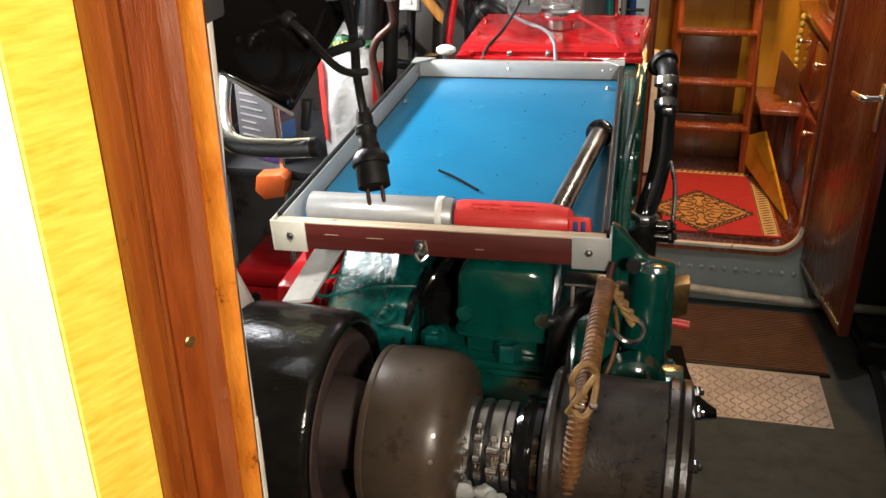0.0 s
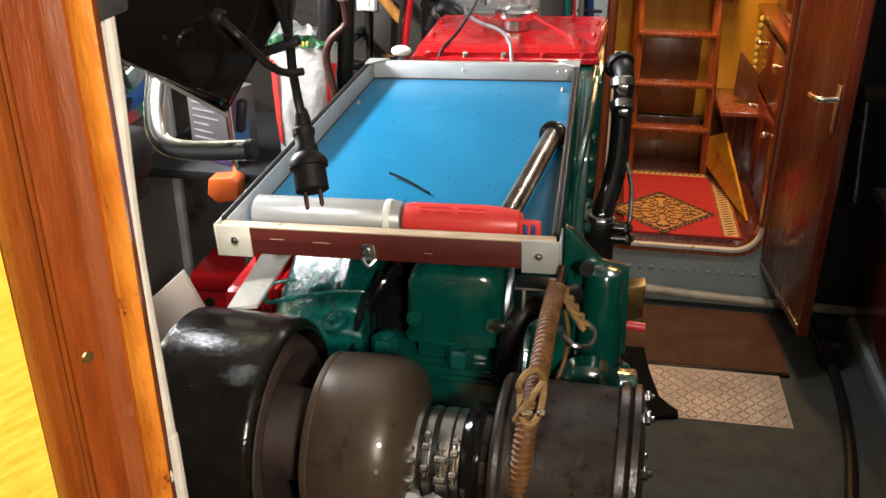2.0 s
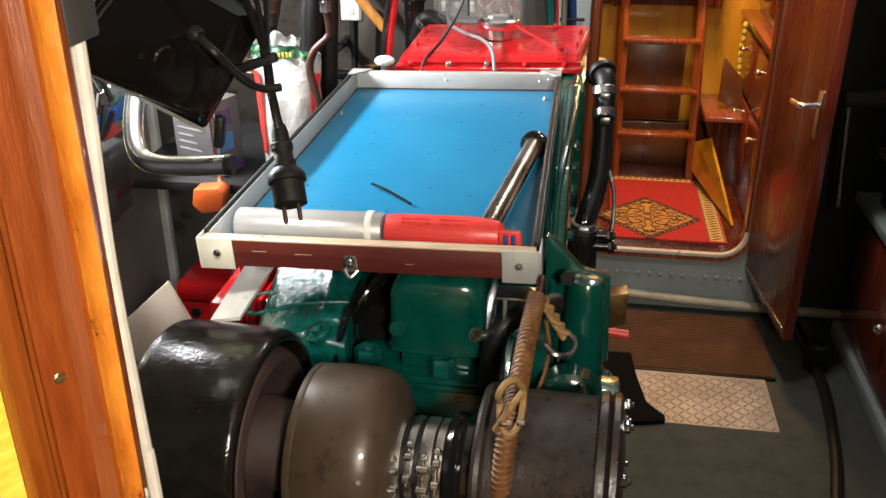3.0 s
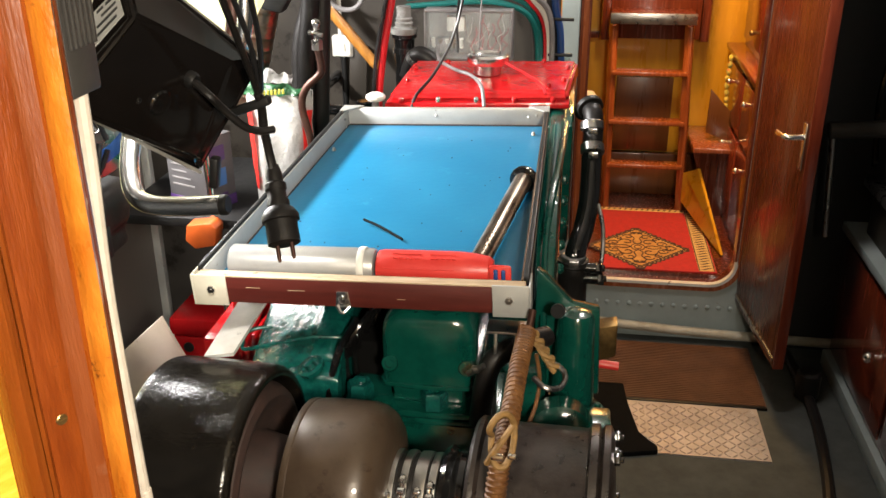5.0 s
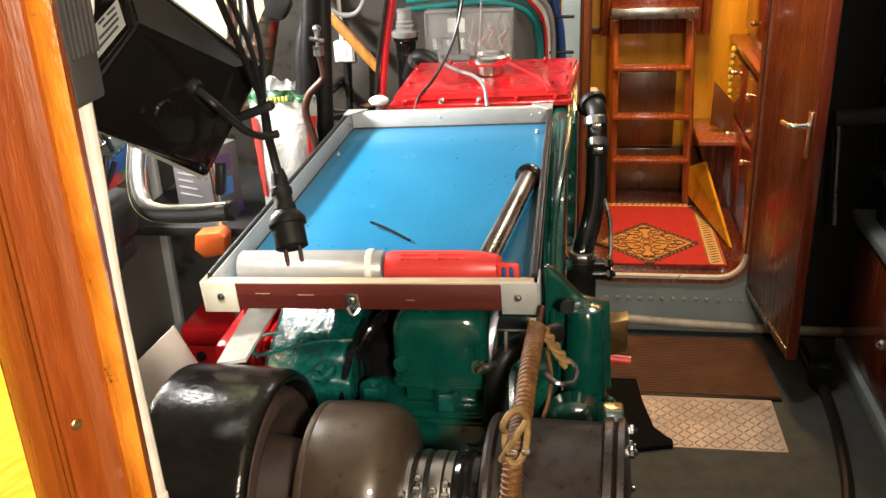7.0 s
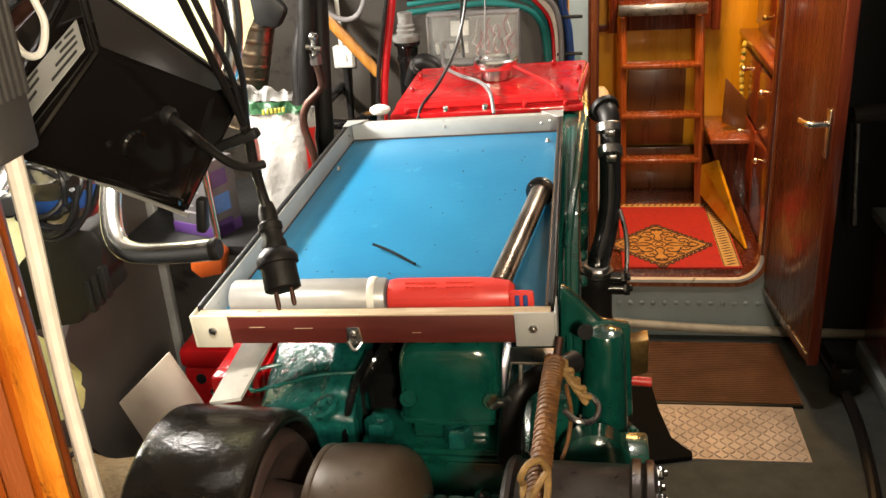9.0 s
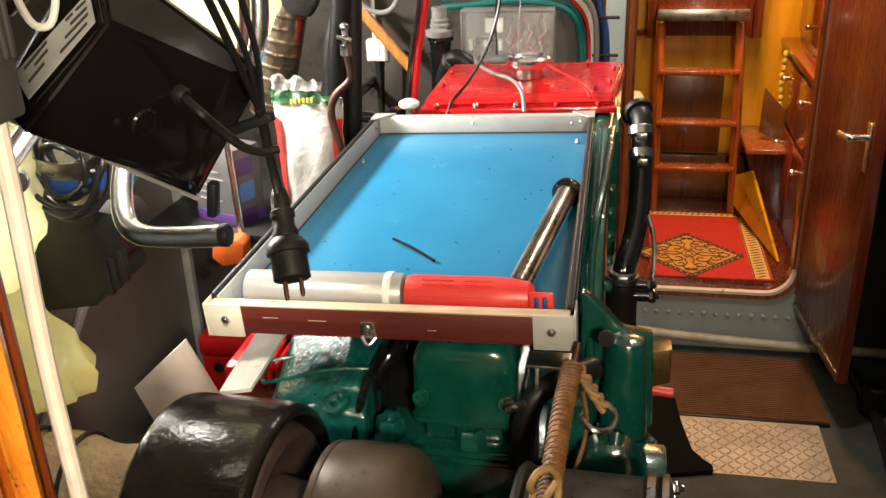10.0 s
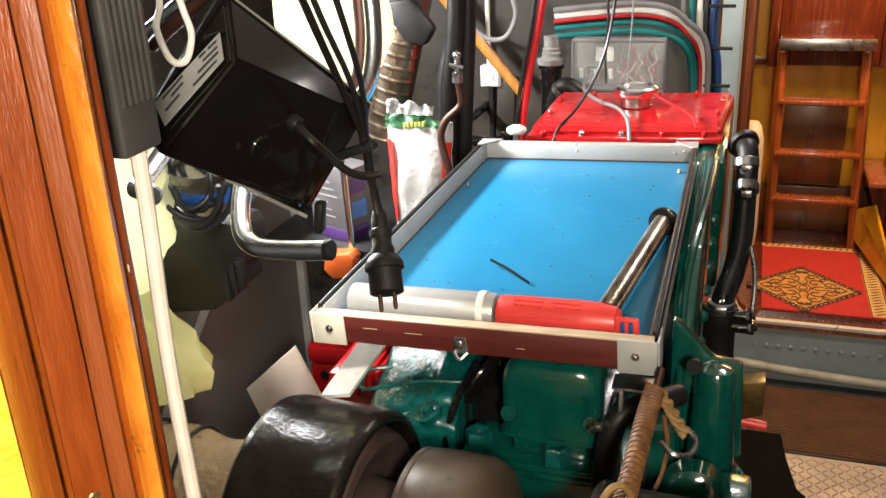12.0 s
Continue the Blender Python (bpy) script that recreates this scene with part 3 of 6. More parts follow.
# ---- saloon things ----


def ladder():
    t = thing("ladder", (0.53, 4.35, SALOON), "varnished orange-brown wooden ladder", "ladder")
    for x0, x1 in ((0.357, 0.345), (0.725, 0.69)):
        b = new_bm()
        m, n_ = frame_of((x0, 4.34, SALOON), (x1, 4.36, 1.06))
        box(b, -0.016, 0.016, -0.02, 0.02, 0, n_, 0.008, m)
        part("rail", b, M_LADDER, t)
        c = new_bm()
        ball(c, (x1, 4.345, 1.045), 0.016)
        part("bolt", c, M_CHROME, t, "bright bolt head")
    for z in (0.35, 0.568, 0.806):
        k = (z - SALOON) / 0.92
        part("rung", box(new_bm(), 0.357 - 0.012 * k, 0.725 - 0.035 * k, 4.31, 4.39, z, z + 0.022, 0.006), M_LADDER, t)
    part("top_step", box(new_bm(), 0.33, 0.71, 4.30, 4.5, 1.06, 1.10, 0.006), M_MAHOG, t)
    part("nosing", box(new_bm(), 0.325, 0.715, 4.285, 4.30, 1.05, 1.10, 0.004), M_STEEL, t, "metal step nosing")


ladder()
sb = thing("stair_box", (0.54, 4.5, SALOON), "dark mahogany stair box above the ladder", "stair box")
part("front", box(new_bm(), 0.33, 0.75, 4.45, 4.6, 0.955, 1.6, 0.004), M_MAHOG, sb)
for x in (0.29, 0.752):
    part("stile", box(new_bm(), x, x + 0.038, 4.43, 4.61, 0.95, 1.62, 0.004), M_MAHOG, sb)
setting("trim_saloon", box(new_bm(), -0.6, 0.285, 4.58, 4.618, 0.93, 0.96, 0.004), M_MAHOG, "dark wooden moulding on the ochre wall")
setting("panel_saloon", box(new_bm(), 0.22, 0.9, 4.57, 4.616, SALOON, 0.35, 0.004), M_BROWN_PANEL, "dark brown plinth panel")
setting("panel_saloon_b", box(new_bm(), 0.385, 0.665, 4.585, 4.616, 0.36, 0.74, 0.004), M_BROWN_PANEL, "brown varnished wall panel")


def bench():
    t = thing("bench", (0.85, 4.45, SALOON), "brown wooden bench with ochre front", "bench")
    part("seat", box(new_bm(), 0.745, 1.3, 4.2, 4.6, 0.475, 0.5, 0.005), M_LADDER, t)
    part("front_panel", prism(new_bm(), [(0.75, 0.475), (1.2, 0.475), (1.2, SALOON), (0.86, SALOON)], "y", 4.3, 4.32), M_MAHOG, t)


bench()
lp = new_bm()
q = [Vector(p) for p in ((0.722, 4.295, 0.345), (0.789, 4.295, 0.368), (0.857, 3.79, SALOON + 0.006), (0.822, 4.2, SALOON + 0.004), (0.722, 4.295, 0.2))]
vs = [lp.verts.new(p) for p in q] + [lp.verts.new(p + Vector((0.012, 0.008, 0))) for p in q]
lp.faces.new(vs[:5])
lp.faces.new(vs[5:][::-1])
for i in range(5):
    lp.faces.new((vs[i], vs[(i + 1) % 5], vs[5 + (i + 1) % 5], vs[5 + i]))
tagged(part("board", lp, M_OCHRE), "ochre varnished board leaning beside the cabinet", "board")


def cabinet():
    t = thing("cabinet", (1.15, 4.0, SALOON), "red mahogany built-in cabinet with bright knobs", "cabinet")
    part("body", box(new_bm(), 0.925, 1.4, 3.62, 4.56, SALOON, 0.9, 0.004), M_MAHOG_RED, t)
    part("top", box(new_bm(), 0.9, 1.42, 3.6, 4.58, 0.9, 0.925, 0.004), M_MAHOG_RED, t)
    part("upper_body", box(new_bm(), 0.97, 1.4, 3.62, 4.5, 0.93, TOP - 0.01, 0.004), M_MAHOG_RED, t)
    for ya, yb, za, zb in ((3.66, 4.05, 0.6, 0.86), (4.08, 4.5, 0.6, 0.86), (3.66, 4.05, 0.18, 0.57), (4.08, 4.5, 0.18, 0.57)):
        d = part("drawer_front", box(new_bm(), 0.912, 0.9245, ya, yb, za, zb, 0.004), M_MAHOG_RED, t)
        k = new_bm()
        rod(k, (0.912, (ya + yb) / 2, zb - 0.06), (0.89, (ya + yb) / 2, zb - 0.06), 0.006, 0.012)
        ball(k, (0.885, (ya + yb) / 2, zb - 0.06), 0.014)
        part("knob", k, M_CHROME, d, "bright metal knob")
    for ya, yb in ((3.66, 4.05), (4.08, 4.48)):
        d = part("door", box(new_bm(), 0.957, 0.9695, ya, yb, 0.97, 1.8, 0.004), M_MAHOG_RED, t)
        k = new_bm()
        rod(k, (0.957, ya + 0.05, 1.05), (0.935, ya + 0.05, 1.05), 0.006, 0.011)
        ball(k, (0.93, ya + 0.05, 1.05), 0.013)
        part("knob", k, M_BRASS, d, "brass knob")


cabinet()


def rug():
    t = thing("rug", (0.58, 3.95, SALOON), "red oriental rug with gold medallion and border", "rug")
    x0, x1, y0, y1 = 0.335, 0.82, 3.60, 4.33
    part("field", box(new_bm(), x0, x1, y0, y1, SALOON, SALOON + 0.008, 0.002), M_RUG_RED, t)

    def diamond(cx, cy, rx, ry, z, wob):
        out = []
        for k in range(80):
            a = 2 * math.pi * k / 80
            c, s = math.cos(a), math.sin(a)
            rr = 1 / (abs(c) + abs(s)) * (1 + wob * (1 if k % 2 else -1))
            out.append((cx + rx * rr * c, cy + ry * rr * s))
        return out
    for rx, ry, z, material, w, nm in ((0.235, 0.24, 0.0088, M_RUG_DARK, 0.035, "medallion_edge"), (0.218, 0.222, 0.0094, M_RUG_CREAM, 0.03, "medallion_line"), (0.2, 0.204, 0.01, M_RUG_GOLD, 0.03, "medallion")):
        part(nm, prism(new_bm(), diamond(0.5, 3.83, rx, ry, z, w), "z", SALOON + 0.004, SALOON + z), material, t)
    for a, b, c, d in ((x1 - 0.075, x1 - 0.006, y0 + 0.01, y1 - 0.01), (x0, x1, y1 - 0.04, y1 - 0.006)):
        part("border", box(new_bm(), a, b, c, d, SALOON + 0.004, SALOON + 0.0092, 0.001), M_RUG_CREAM, t)
    bm = new_bm()
    for i in range(26):
        y = y0 + 0.02 + i * 0.027
        prism(bm, [(x1 - 0.064, y), (x1 - 0.05, y), (x1 - 0.018, y + 0.018), (x1 - 0.032, y + 0.018)], "z", SALOON + 0.006, SALOON + 0.0104)
    box(bm, x1 - 0.074, x1 - 0.07, y0 + 0.01, y1 - 0.01, SALOON + 0.006, SALOON + 0.0102, 0)
    box(bm, x1 - 0.012, x1 - 0.008, y0 + 0.01, y1 - 0.01, SALOON + 0.006, SALOON + 0.0102, 0)
    for i in range(17):
        x = x0 + 0.01 + i * 0.027
        prism(bm, [(x, y1 - 0.032), (x + 0.01, y1 - 0.032), (x + 0.018, y1 - 0.014), (x + 0.008, y1 - 0.014)], "z", SALOON + 0.006, SALOON + 0.0104)
    part("border_pattern", bm, M_RUG_DARK, t)
    # scrollwork in the medallion, mirrored about both middles, and the chain round its edge
    bm = new_bm()
    z = SALOON + 0.0098
    for sx in (-1, 1):
        for sy in (-1, 1):
            for cx, cy, r, turns in ((0.05, 0.055, 0.034, 0.62), (0.105, 0.04, 0.026, 0.7), (0.04, 0.115, 0.026, 0.66), (0.13, 0.012, 0.013, 0.6), (0.082, 0.09, 0.017, 0.7), (0.012, 0.16, 0.013, 0.6)):
                pts = []
                for k in range(10):
                    a = k * turns
                    rr = r * (1 - 0.075 * k)
                    pts.append((0.5 + sx * (cx + rr * math.cos(a)), 3.83 + sy * (cy + rr * math.sin(a)), z))
                tube(bm, pts, 0.0034, 5, 2)
            tube(bm, [(0.5 + sx * x, 3.83 + sy * y, z) for x, y in ((0.0, 0.03), (0.02, 0.06), (0.012, 0.1), (0.03, 0.14), (0.0, 0.175))], 0.003, 5, 3)
            tube(bm, [(0.5 + sx * x, 3.83 + sy * y, z) for x, y in ((0.03, 0.0), (0.06, 0.018), (0.1, 0.01), (0.14, 0.028), (0.17, 0.0))], 0.003, 5, 3)
            for k in range(17):
                u = (k + 0.5) / 17
                lathe(bm, [(0.0085, 0), (0.007, 0.0016)], (0.5 + sx * 0.209 * u, 3.83 + sy * 0.213 * (1 - u), SALOON + 0.0096), (0.5 + sx * 0.209 * u, 3.83 + sy * 0.213 * (1 - u), 1), 8)
    for r in (0.016, 0.03):
        tube(bm, [(0.5 + r * math.cos(a * math.pi / 6), 3.83 + r * 1.2 * math.sin(a * math.pi / 6), z) for a in range(13)], 0.0028, 5, 2)
    part("scrollwork", bm, M_RUG_DARK, t)


rug()


def open_door():
    t = thing("open_door", (0.93, 3.3, 0.05), "open dark mahogany door with chrome handle", "door", kind="structure")
    m = Matrix.Translation((0.889, 3.515, 0)) @ Matrix.Rotation(radians(6.0), 4, "Z")
    part("leaf", box(new_bm(), 0, 0.035, -0.54, 0, 0.05, 1.9, 0.006, m), M_DOOR, t)
    part("kick_strip", box(new_bm(), -0.004, 0.0, -0.53, -0.005, 0.075, 0.09, 0.001, m), M_STEEL, t, "bright metal strip along the door's foot")
    b = new_bm()
    box(b, -0.009, -0.001, -0.525, -0.49, 0.80, 0.96, 0.004, m)
    part("handle_plate", b, M_CHROME, t, "chrome handle plate")
    b = new_bm()
    pts = [m @ Vector(p) for p in ((-0.004, -0.508, 0.912), (-0.05, -0.508, 0.911), (-0.062, -0.5, 0.91), (-0.068, -0.48, 0.909), (-0.07, -0.44, 0.907))]
    tube(b, pts, 0.0105, 12)
    part("handle", b, M_CHROME, t, "chrome lever handle")
    part("edge_lipping", box(new_bm(), -0.002, 0.037, -0.546, -0.5405, 0.05, 1.9, 0.002, m), M_MAHOG_RED, t)


open_door()

# ---- the tray on the engine ----
TM = Matrix.Translation((-0.116, 1.135, 1.212)) @ Euler((radians(3.0), radians(-2.0), radians(-1.2))).to_matrix().to_4x4()


world_part = part


def tray():
    """Local: x across from the middle, y back from the front, z 0 at the front rim's top."""
    t = thing("tray", TM.translation, "blue-bottomed tray with aluminium rails and red-brown front", "tray")
    W, D = 0.251, 0.80
    m = Matrix.Identity(4)

    def part(name, bm, material, parent=None, label="", sharp=35):
        """As part(), from the tray's own metres; the tray narrows a little to the back."""
        for v in bm.verts:
            v.co = TM @ Vector((v.co.x * (1 - 0.075 * v.co.y / 0.8), v.co.y, v.co.z))
        return world_part(name, bm, material, parent, label, sharp)
    part("bottom", box(new_bm(), -W + 0.012, W - 0.012, 0.02, D - 0.008, -0.04, -0.034, 0, m), M_BLUE, t, "scuffed light blue sheet")
    part("front_board", box(new_bm(), -W + 0.004, W - 0.004, 0.0, 0.016, -0.046, -0.004, 0.001, m), M_BOARD_RED, t, "red-brown board")
    for x, z, ln in ((-0.17, -0.02, 0.022), (-0.105, -0.022, 0.026), (0.06, -0.03, 0.012)):
        part("scratch", box(new_bm(), x, x + ln, -0.0008, 0.001, z, z + 0.0007, 0), M_RAW_EDGE, t)
    part("front_edge", box(new_bm(), -W + 0.005, W - 0.005, -0.0005, 0.0175, -0.0035, -0.001, 0.0006, m), M_RAW_EDGE, t, "raw ply edge")
    for s in (-1, 1):
        # right rail's inner face is coloured dark to stand for shade
        part("side_rail", box(new_bm(), s * W - s * 0.012, s * W - s * 0.009, 0.017, D - 0.004, -0.045, 0.002, 0.0008, m), M_ALU_PALE if s < 0 else M_RAIL_SHADED, t, "dull aluminium side rail" if s < 0 else "side rail with its shade and golden reflections in the colour")
        part("rail_cap", box(new_bm(), s * W - s * 0.0085, s * W, 0.017, D, -0.01, 0.006, 0.003, m), M_BLACK_MATT, t, "dark rubber-capped rail edge")
        part("rail_outer", box(new_bm(), s * W - s * 0.008, s * W - s * 0.003, 0.018, D - 0.002, -0.05, -0.011, 0.001, m), M_ALU, t)
        b = new_bm()
        box(b, s * W - s * 0.052, s * W, -0.004, -0.001, -0.05, 0.001, 0.001, m)
        box(b, s * W, s * W + s * 0.003, -0.004, 0.04, -0.05, 0.001, 0.001, m)
        br = part("corner_bracket", b, M_BRACKET if s < 0 else M_ALU_PALE, t, "cream-stained corner bracket" if s < 0 else "dull aluminium corner bracket")
        c = new_bm()
        hexnut(c, m @ Vector((s * W - s * 0.028, -0.004, -0.022)), m.to_3x3() @ Vector((0, -1, 0)), 0.006, 0.004)
        part("bolt", c, M_STEEL, br)
    part("back_rail", box(new_bm(), -W + 0.013, W - 0.013, D - 0.007, D - 0.004, -0.045, 0.002, 0.0008, m), M_ALU_PALE, t, "dull aluminium back rail")
    part("seam", box(new_bm(), -W + 0.015, W - 0.015, D - 0.011, D - 0.0075, -0.0345, -0.0315, 0, m), M_DIRTY_RED, t, "dark dirty seam")
    part("seam", box(new_bm(), -W + 0.0125, -W + 0.0145, 0.1, D - 0.012, -0.0345, -0.0322, 0, m), M_DIRTY_RED, t)
    rng = random.Random(4)
    for k in range(26):
        px, py, pr = rng.uniform(-0.2, 0.2), rng.uniform(0.12, 0.76), rng.uniform(0.0008, 0.002)
        part("speck", lathe(new_bm(), [(pr, 0), (pr * 0.8, 0.0012), (pr * 0.3, 0.0016)], (px, py, -0.0342), (px, py, 1), 7), M_DIRTY_RED, t)
    part("back_rail_lip", box(new_bm(), -W + 0.004, W - 0.004, D - 0.0035, D + 0.006, -0.002, 0.004, 0.001, m), M_ALU, t)
    for s in (-1, 1):
        part("corner_plate", prism(new_bm(), [(s * W, D + 0.008), (s * (W - 0.05), D + 0.008), (s * (W - 0.035), D - 0.008), (s * (W - 0.012), D - 0.03), (s * W, D - 0.03)], "z", 0.0045, 0.007, 0, m), M_ALU, t)
    for p in ((-W + 0.0135, D - 0.035, -0.012), (-W + 0.0135, D - 0.035, -0.03), (W - 0.03, D - 0.008, -0.01), (W - 0.05, D - 0.008, -0.014), (-0.02, D - 0.008, -0.012)):
        part("rivet", ball(new_bm(), m @ Vector(p), 0.0032, seg=8), M_STEEL, t)
    for p in ((-W + 0.03, 0.62, -0.0325), (W - 0.035, 0.73, -0.0325)):
        b = new_bm()
        lathe(b, [(0.005, 0), (0.004, 0.003), (0.0025, 0.007)], m @ Vector(p), m @ Vector(p) + Vector((0, 0, 1)), 10)
        part("bottom_screw", b, M_STEEL, t)
    b = new_bm()
    prism(b, [(-0.03, -0.019), (-0.012, -0.019), (-0.009, -0.044), (-0.014, -0.049), (-0.028, -0.049), (-0.033, -0.044)], "y", -0.0035, -0.0005, 0.0008)
    tube(b, [(-0.031, -0.004, -0.042), (-0.021, -0.011, -0.05), (-0.011, -0.004, -0.042)], 0.0025, 8)
    ball(b, (-0.021, -0.0035, -0.028), 0.0042, 1, 0.6, 1, 10)
    part("latch", b, M_CHROME, t, "small chrome latch")
    return t


tray()
# things in the tray
b = new_bm()
R = 0.0265
lathe(b, [(R - 0.003, 0), (R, 0.003), (R, 0.222), (R - 0.002, 0.226)], TM @ Vector((-0.208, 0.053, -0.0035)), TM @ Vector((0.1, 0.053, -0.0035)), 40)
cart = tagged(part("metal_canister", b, M_CAN), "scratched silver grease canister lying in the tray", "canister")
b = new_bm()
lathe(b, [(R + 0.0015, 0), (R + 0.002, 0.002), (R + 0.002, 0.008), (R + 0.001, 0.01)], TM @ Vector((-0.006, 0.053, -0.0035)), TM @ Vector((0.1, 0.053, -0.0035)), 40)
part("collar", b, M_WHITE, cart, "off-white plastic collar ring")


def red_bottle():
    b = new_bm()
    prof = [(0.02, 0.0), (0.0245, 0.002), (0.0265, 0.01), (0.0268, 0.03), (0.0268, 0.12), (0.0255, 0.142), (0.021, 0.168), (0.016, 0.174)]
    lathe(b, prof, TM @ Vector((0.021, 0.053, -0.005)), TM @ Vector((0.3, 0.053, -0.005)), 16)
    t = tagged(part("red_bottle", b, M_RED_PLASTIC, sharp=25), "red plastic bottle lying in the tray", "bottle")
    def on(x, deg, r=0.0268):
        return TM @ Vector((x, 0.053 - r * math.sin(radians(deg)), -0.005 + r * math.cos(radians(deg))))
    for xa, xb in ((0.047, 0.09), (0.103, 0.142)):
        part("ridge", tube(new_bm(), [on(xa, 14), on((xa + xb) / 2, 14), on(xb, 14)], 0.0014, 8, 2), M_RED_PLASTIC, t)
        for i in range(5):
            x = xa + 0.002 + (xb - xa - 0.007) * i / 4
            part("ridge", tube(new_bm(), [on(x, 30), on(x + 0.0025, 31, 0.0272), on(x + 0.005, 30)], 0.0017, 8, 2), M_RED_PLASTIC, t)
    part("seam", tube(new_bm(), [on(0.034, 66), on(0.08, 66), on(0.14, 66, 0.0266)], 0.0007, 6, 2), M_RED_PLASTIC, t)
    c = new_bm()
    box(c, 0.19, 0.223, 0.03, 0.036, -0.03, 0.014, 0.004, TM)
    part("end_flange", c, M_RED_PLASTIC, t)
    for i in range(2):
        c = new_bm()
        box(c, 0.198 + 0.011 * i, 0.204 + 0.011 * i, 0.0275, 0.0298, -0.018, 0.009, 0.002, TM)
        part("slot", c, M_BLUECABLE, t, "dark blue slot")


red_bottle()
b = new_bm()
p0, p1 = TM @ Vector((0.168, 0.09, -0.012)), TM @ Vector((0.207, 0.425, -0.012))
lathe(b, [(0.016, 0), (0.0165, 0.003), (0.0165, 0.335)], p0, p1, 24)
pipe = tagged(part("steel_pipe", b, M_OLD_PIPE), "worn steel pipe lying in the tray", "pipe")
b = new_bm()
q = p1 - p0
q.normalize()
lathe(b, [(0.0165, 0), (0.025, 0.004), (0.026, 0.008), (0.025, 0.014), (0.02, 0.017), (0.013, 0.017), (0.012, 0.006)], p1 - q * 0.008, p1 + q, 28)
part("end_ring", b, M_BLACK, pipe, "dark ring on the pipe's end")
b = new_bm()
tube(b, [TM @ Vector(p) for p in ((-0.055, 0.265, -0.026), (-0.02, 0.238, -0.026), (0.026, 0.2, -0.03))], 0.0022, 6)
tagged(part("black_stick", b, M_STICK_AND_SHADE), "thin black rod lying on the blue sheet", "rod")

# ---- the engine ----
engine = thing("engine", (-0.05, 1.9, FLOOR), "green painted marine diesel engine with red rocker cover", "engine")


def engine_parts():
    e = engine
    # block and head below the tray
    part("block", box(new_bm(), -0.14, 0.16, 1.30, 2.75, 0.28, 0.98, 0.02), M_GREEN, e)
    part("cylinder_head", box(new_bm(), -0.24, 0.185, 2.03, 2.62, 0.9, 1.202, 0.012), M_GREEN, e)
    part("side_plate", prism(new_bm(), [(1.42, 0.55), (1.42, 1.03), (1.5, 1.12), (1.62, 1.165), (2.1, 1.21), (2.7, 1.22), (2.7, 0.45)], "x", 0.13, 0.165, 0.006), M_GREEN, e)
    part("sump", box(new_bm(), -0.1, 0.14, 1.3, 2.6, FLOOR, 0.28, 0.03), M_BLACK, e)
    # rounded front cover and its flange
    def rounded(x0, x1, z0, z1, rt, n=7):
        """Outline in x, z with round upper corners."""
        out = [(x0, z0)]
        for cx, a0 in ((x0 + rt, 180), (x1 - rt, 90)):
            out += [(cx + rt * math.cos(radians(a0 - 90 * k / n)), z1 - rt + rt * math.sin(radians(a0 - 90 * k / n))) for k in range(n + 1)]
        return out + [(x1, z0)]
    b = new_bm()
    rows = []
    for y, sh, dz in ((1.186, 0.016, 0.022), (1.188, 0.009, 0.014), (1.193, 0.003, 0.006), (1.202, 0.0, 0.001), (1.24, 0.0, 0.0), (1.4, 0.0, 0.0)):
        rows.append([b.verts.new((x, y, z)) for x, z in rounded(-0.094 + sh, 0.054 - sh, 1.012, 1.134 - dz, 0.036)])
    for p, q in zip(rows, rows[1:]):
        for i in range(len(p) - 1):
            b.faces.new((p[i], p[i + 1], q[i + 1], q[i]))
        b.faces.new((p[-1], p[0], q[0], q[-1]))
    b.faces.new(rows[0])
    b.faces.new(rows[-1][::-1])
    part("front_cover", b, M_GREEN, e, sharp=50)
    lip = [(-0.098, 1.2), (-0.09, 1.186), (-0.05, 1.181), (0.01, 1.181), (0.05, 1.186), (0.058, 1.2), (0.058, 1.4), (-0.098, 1.4)]
    part("cover_lip", prism(new_bm(), lip, "z", 1.004, 1.0115, 0.002), M_GREEN, e)
    part("cover_neck", box(new_bm(), -0.078, 0.034, 1.197, 1.4, 0.972, 1.0035, 0.004), M_GREEN, e)
    part("cover_flange", box(new_bm(), -0.158, 0.095, 1.168, 1.4, 0.958, 0.9715, 0.004), M_GREEN, e)
    part("lower_flange", box(new_bm(), -0.15, 0.09, 1.172, 1.4, 0.944, 0.9565, 0.004), M_GREEN, e)
    part("front_housing", box(new_bm(), -0.14, 0.085, 1.19, 1.4, 0.72, 0.943, 0.012), M_GREEN, e)
    # black filler that paints the gap's depth dark in front of the block
    part("gap_shade", box(new_bm(), -0.166, -0.1, 1.27, 1.62, 0.84, 1.035, 0.01), M_STICK_AND_SHADE, e, "black box standing for the deep shade in the gap")
    for x, y, z in ((-0.132, 1.197, 0.9735), (-0.01, 1.187, 0.9735)):
        lathe(b := new_bm(), [(0.02, 0), (0.022, 0.002), (0.022, 0.025), (0.019, 0.03), (0.012, 0.03), (0.0115, 0.022), (0.004, 0.021)], (x, y, z - 0.002), (x, y, z + 1), 6)
        part("nut", b, M_GREEN_OILY, e)
    for x in (-0.08, 0.042):
        b = new_bm()
        lathe(b, [(0.014, 0), (0.014, 0.012), (0.012, 0.015), (0.0075, 0.015), (0.007, 0.011), (0.001, 0.011)], (x, 1.196, 1.044), (x, 0.6, 1.2), 20)
        part("cover_boss", b, M_GREEN, e)
    # sloped box on the port side, rising towards the back
    rise = Matrix(((1, 0, 0, 0), (0, 1, 0, 0), (0, 0.46, 1, -0.552), (0, 0, 0, 1)))
    b = new_bm()
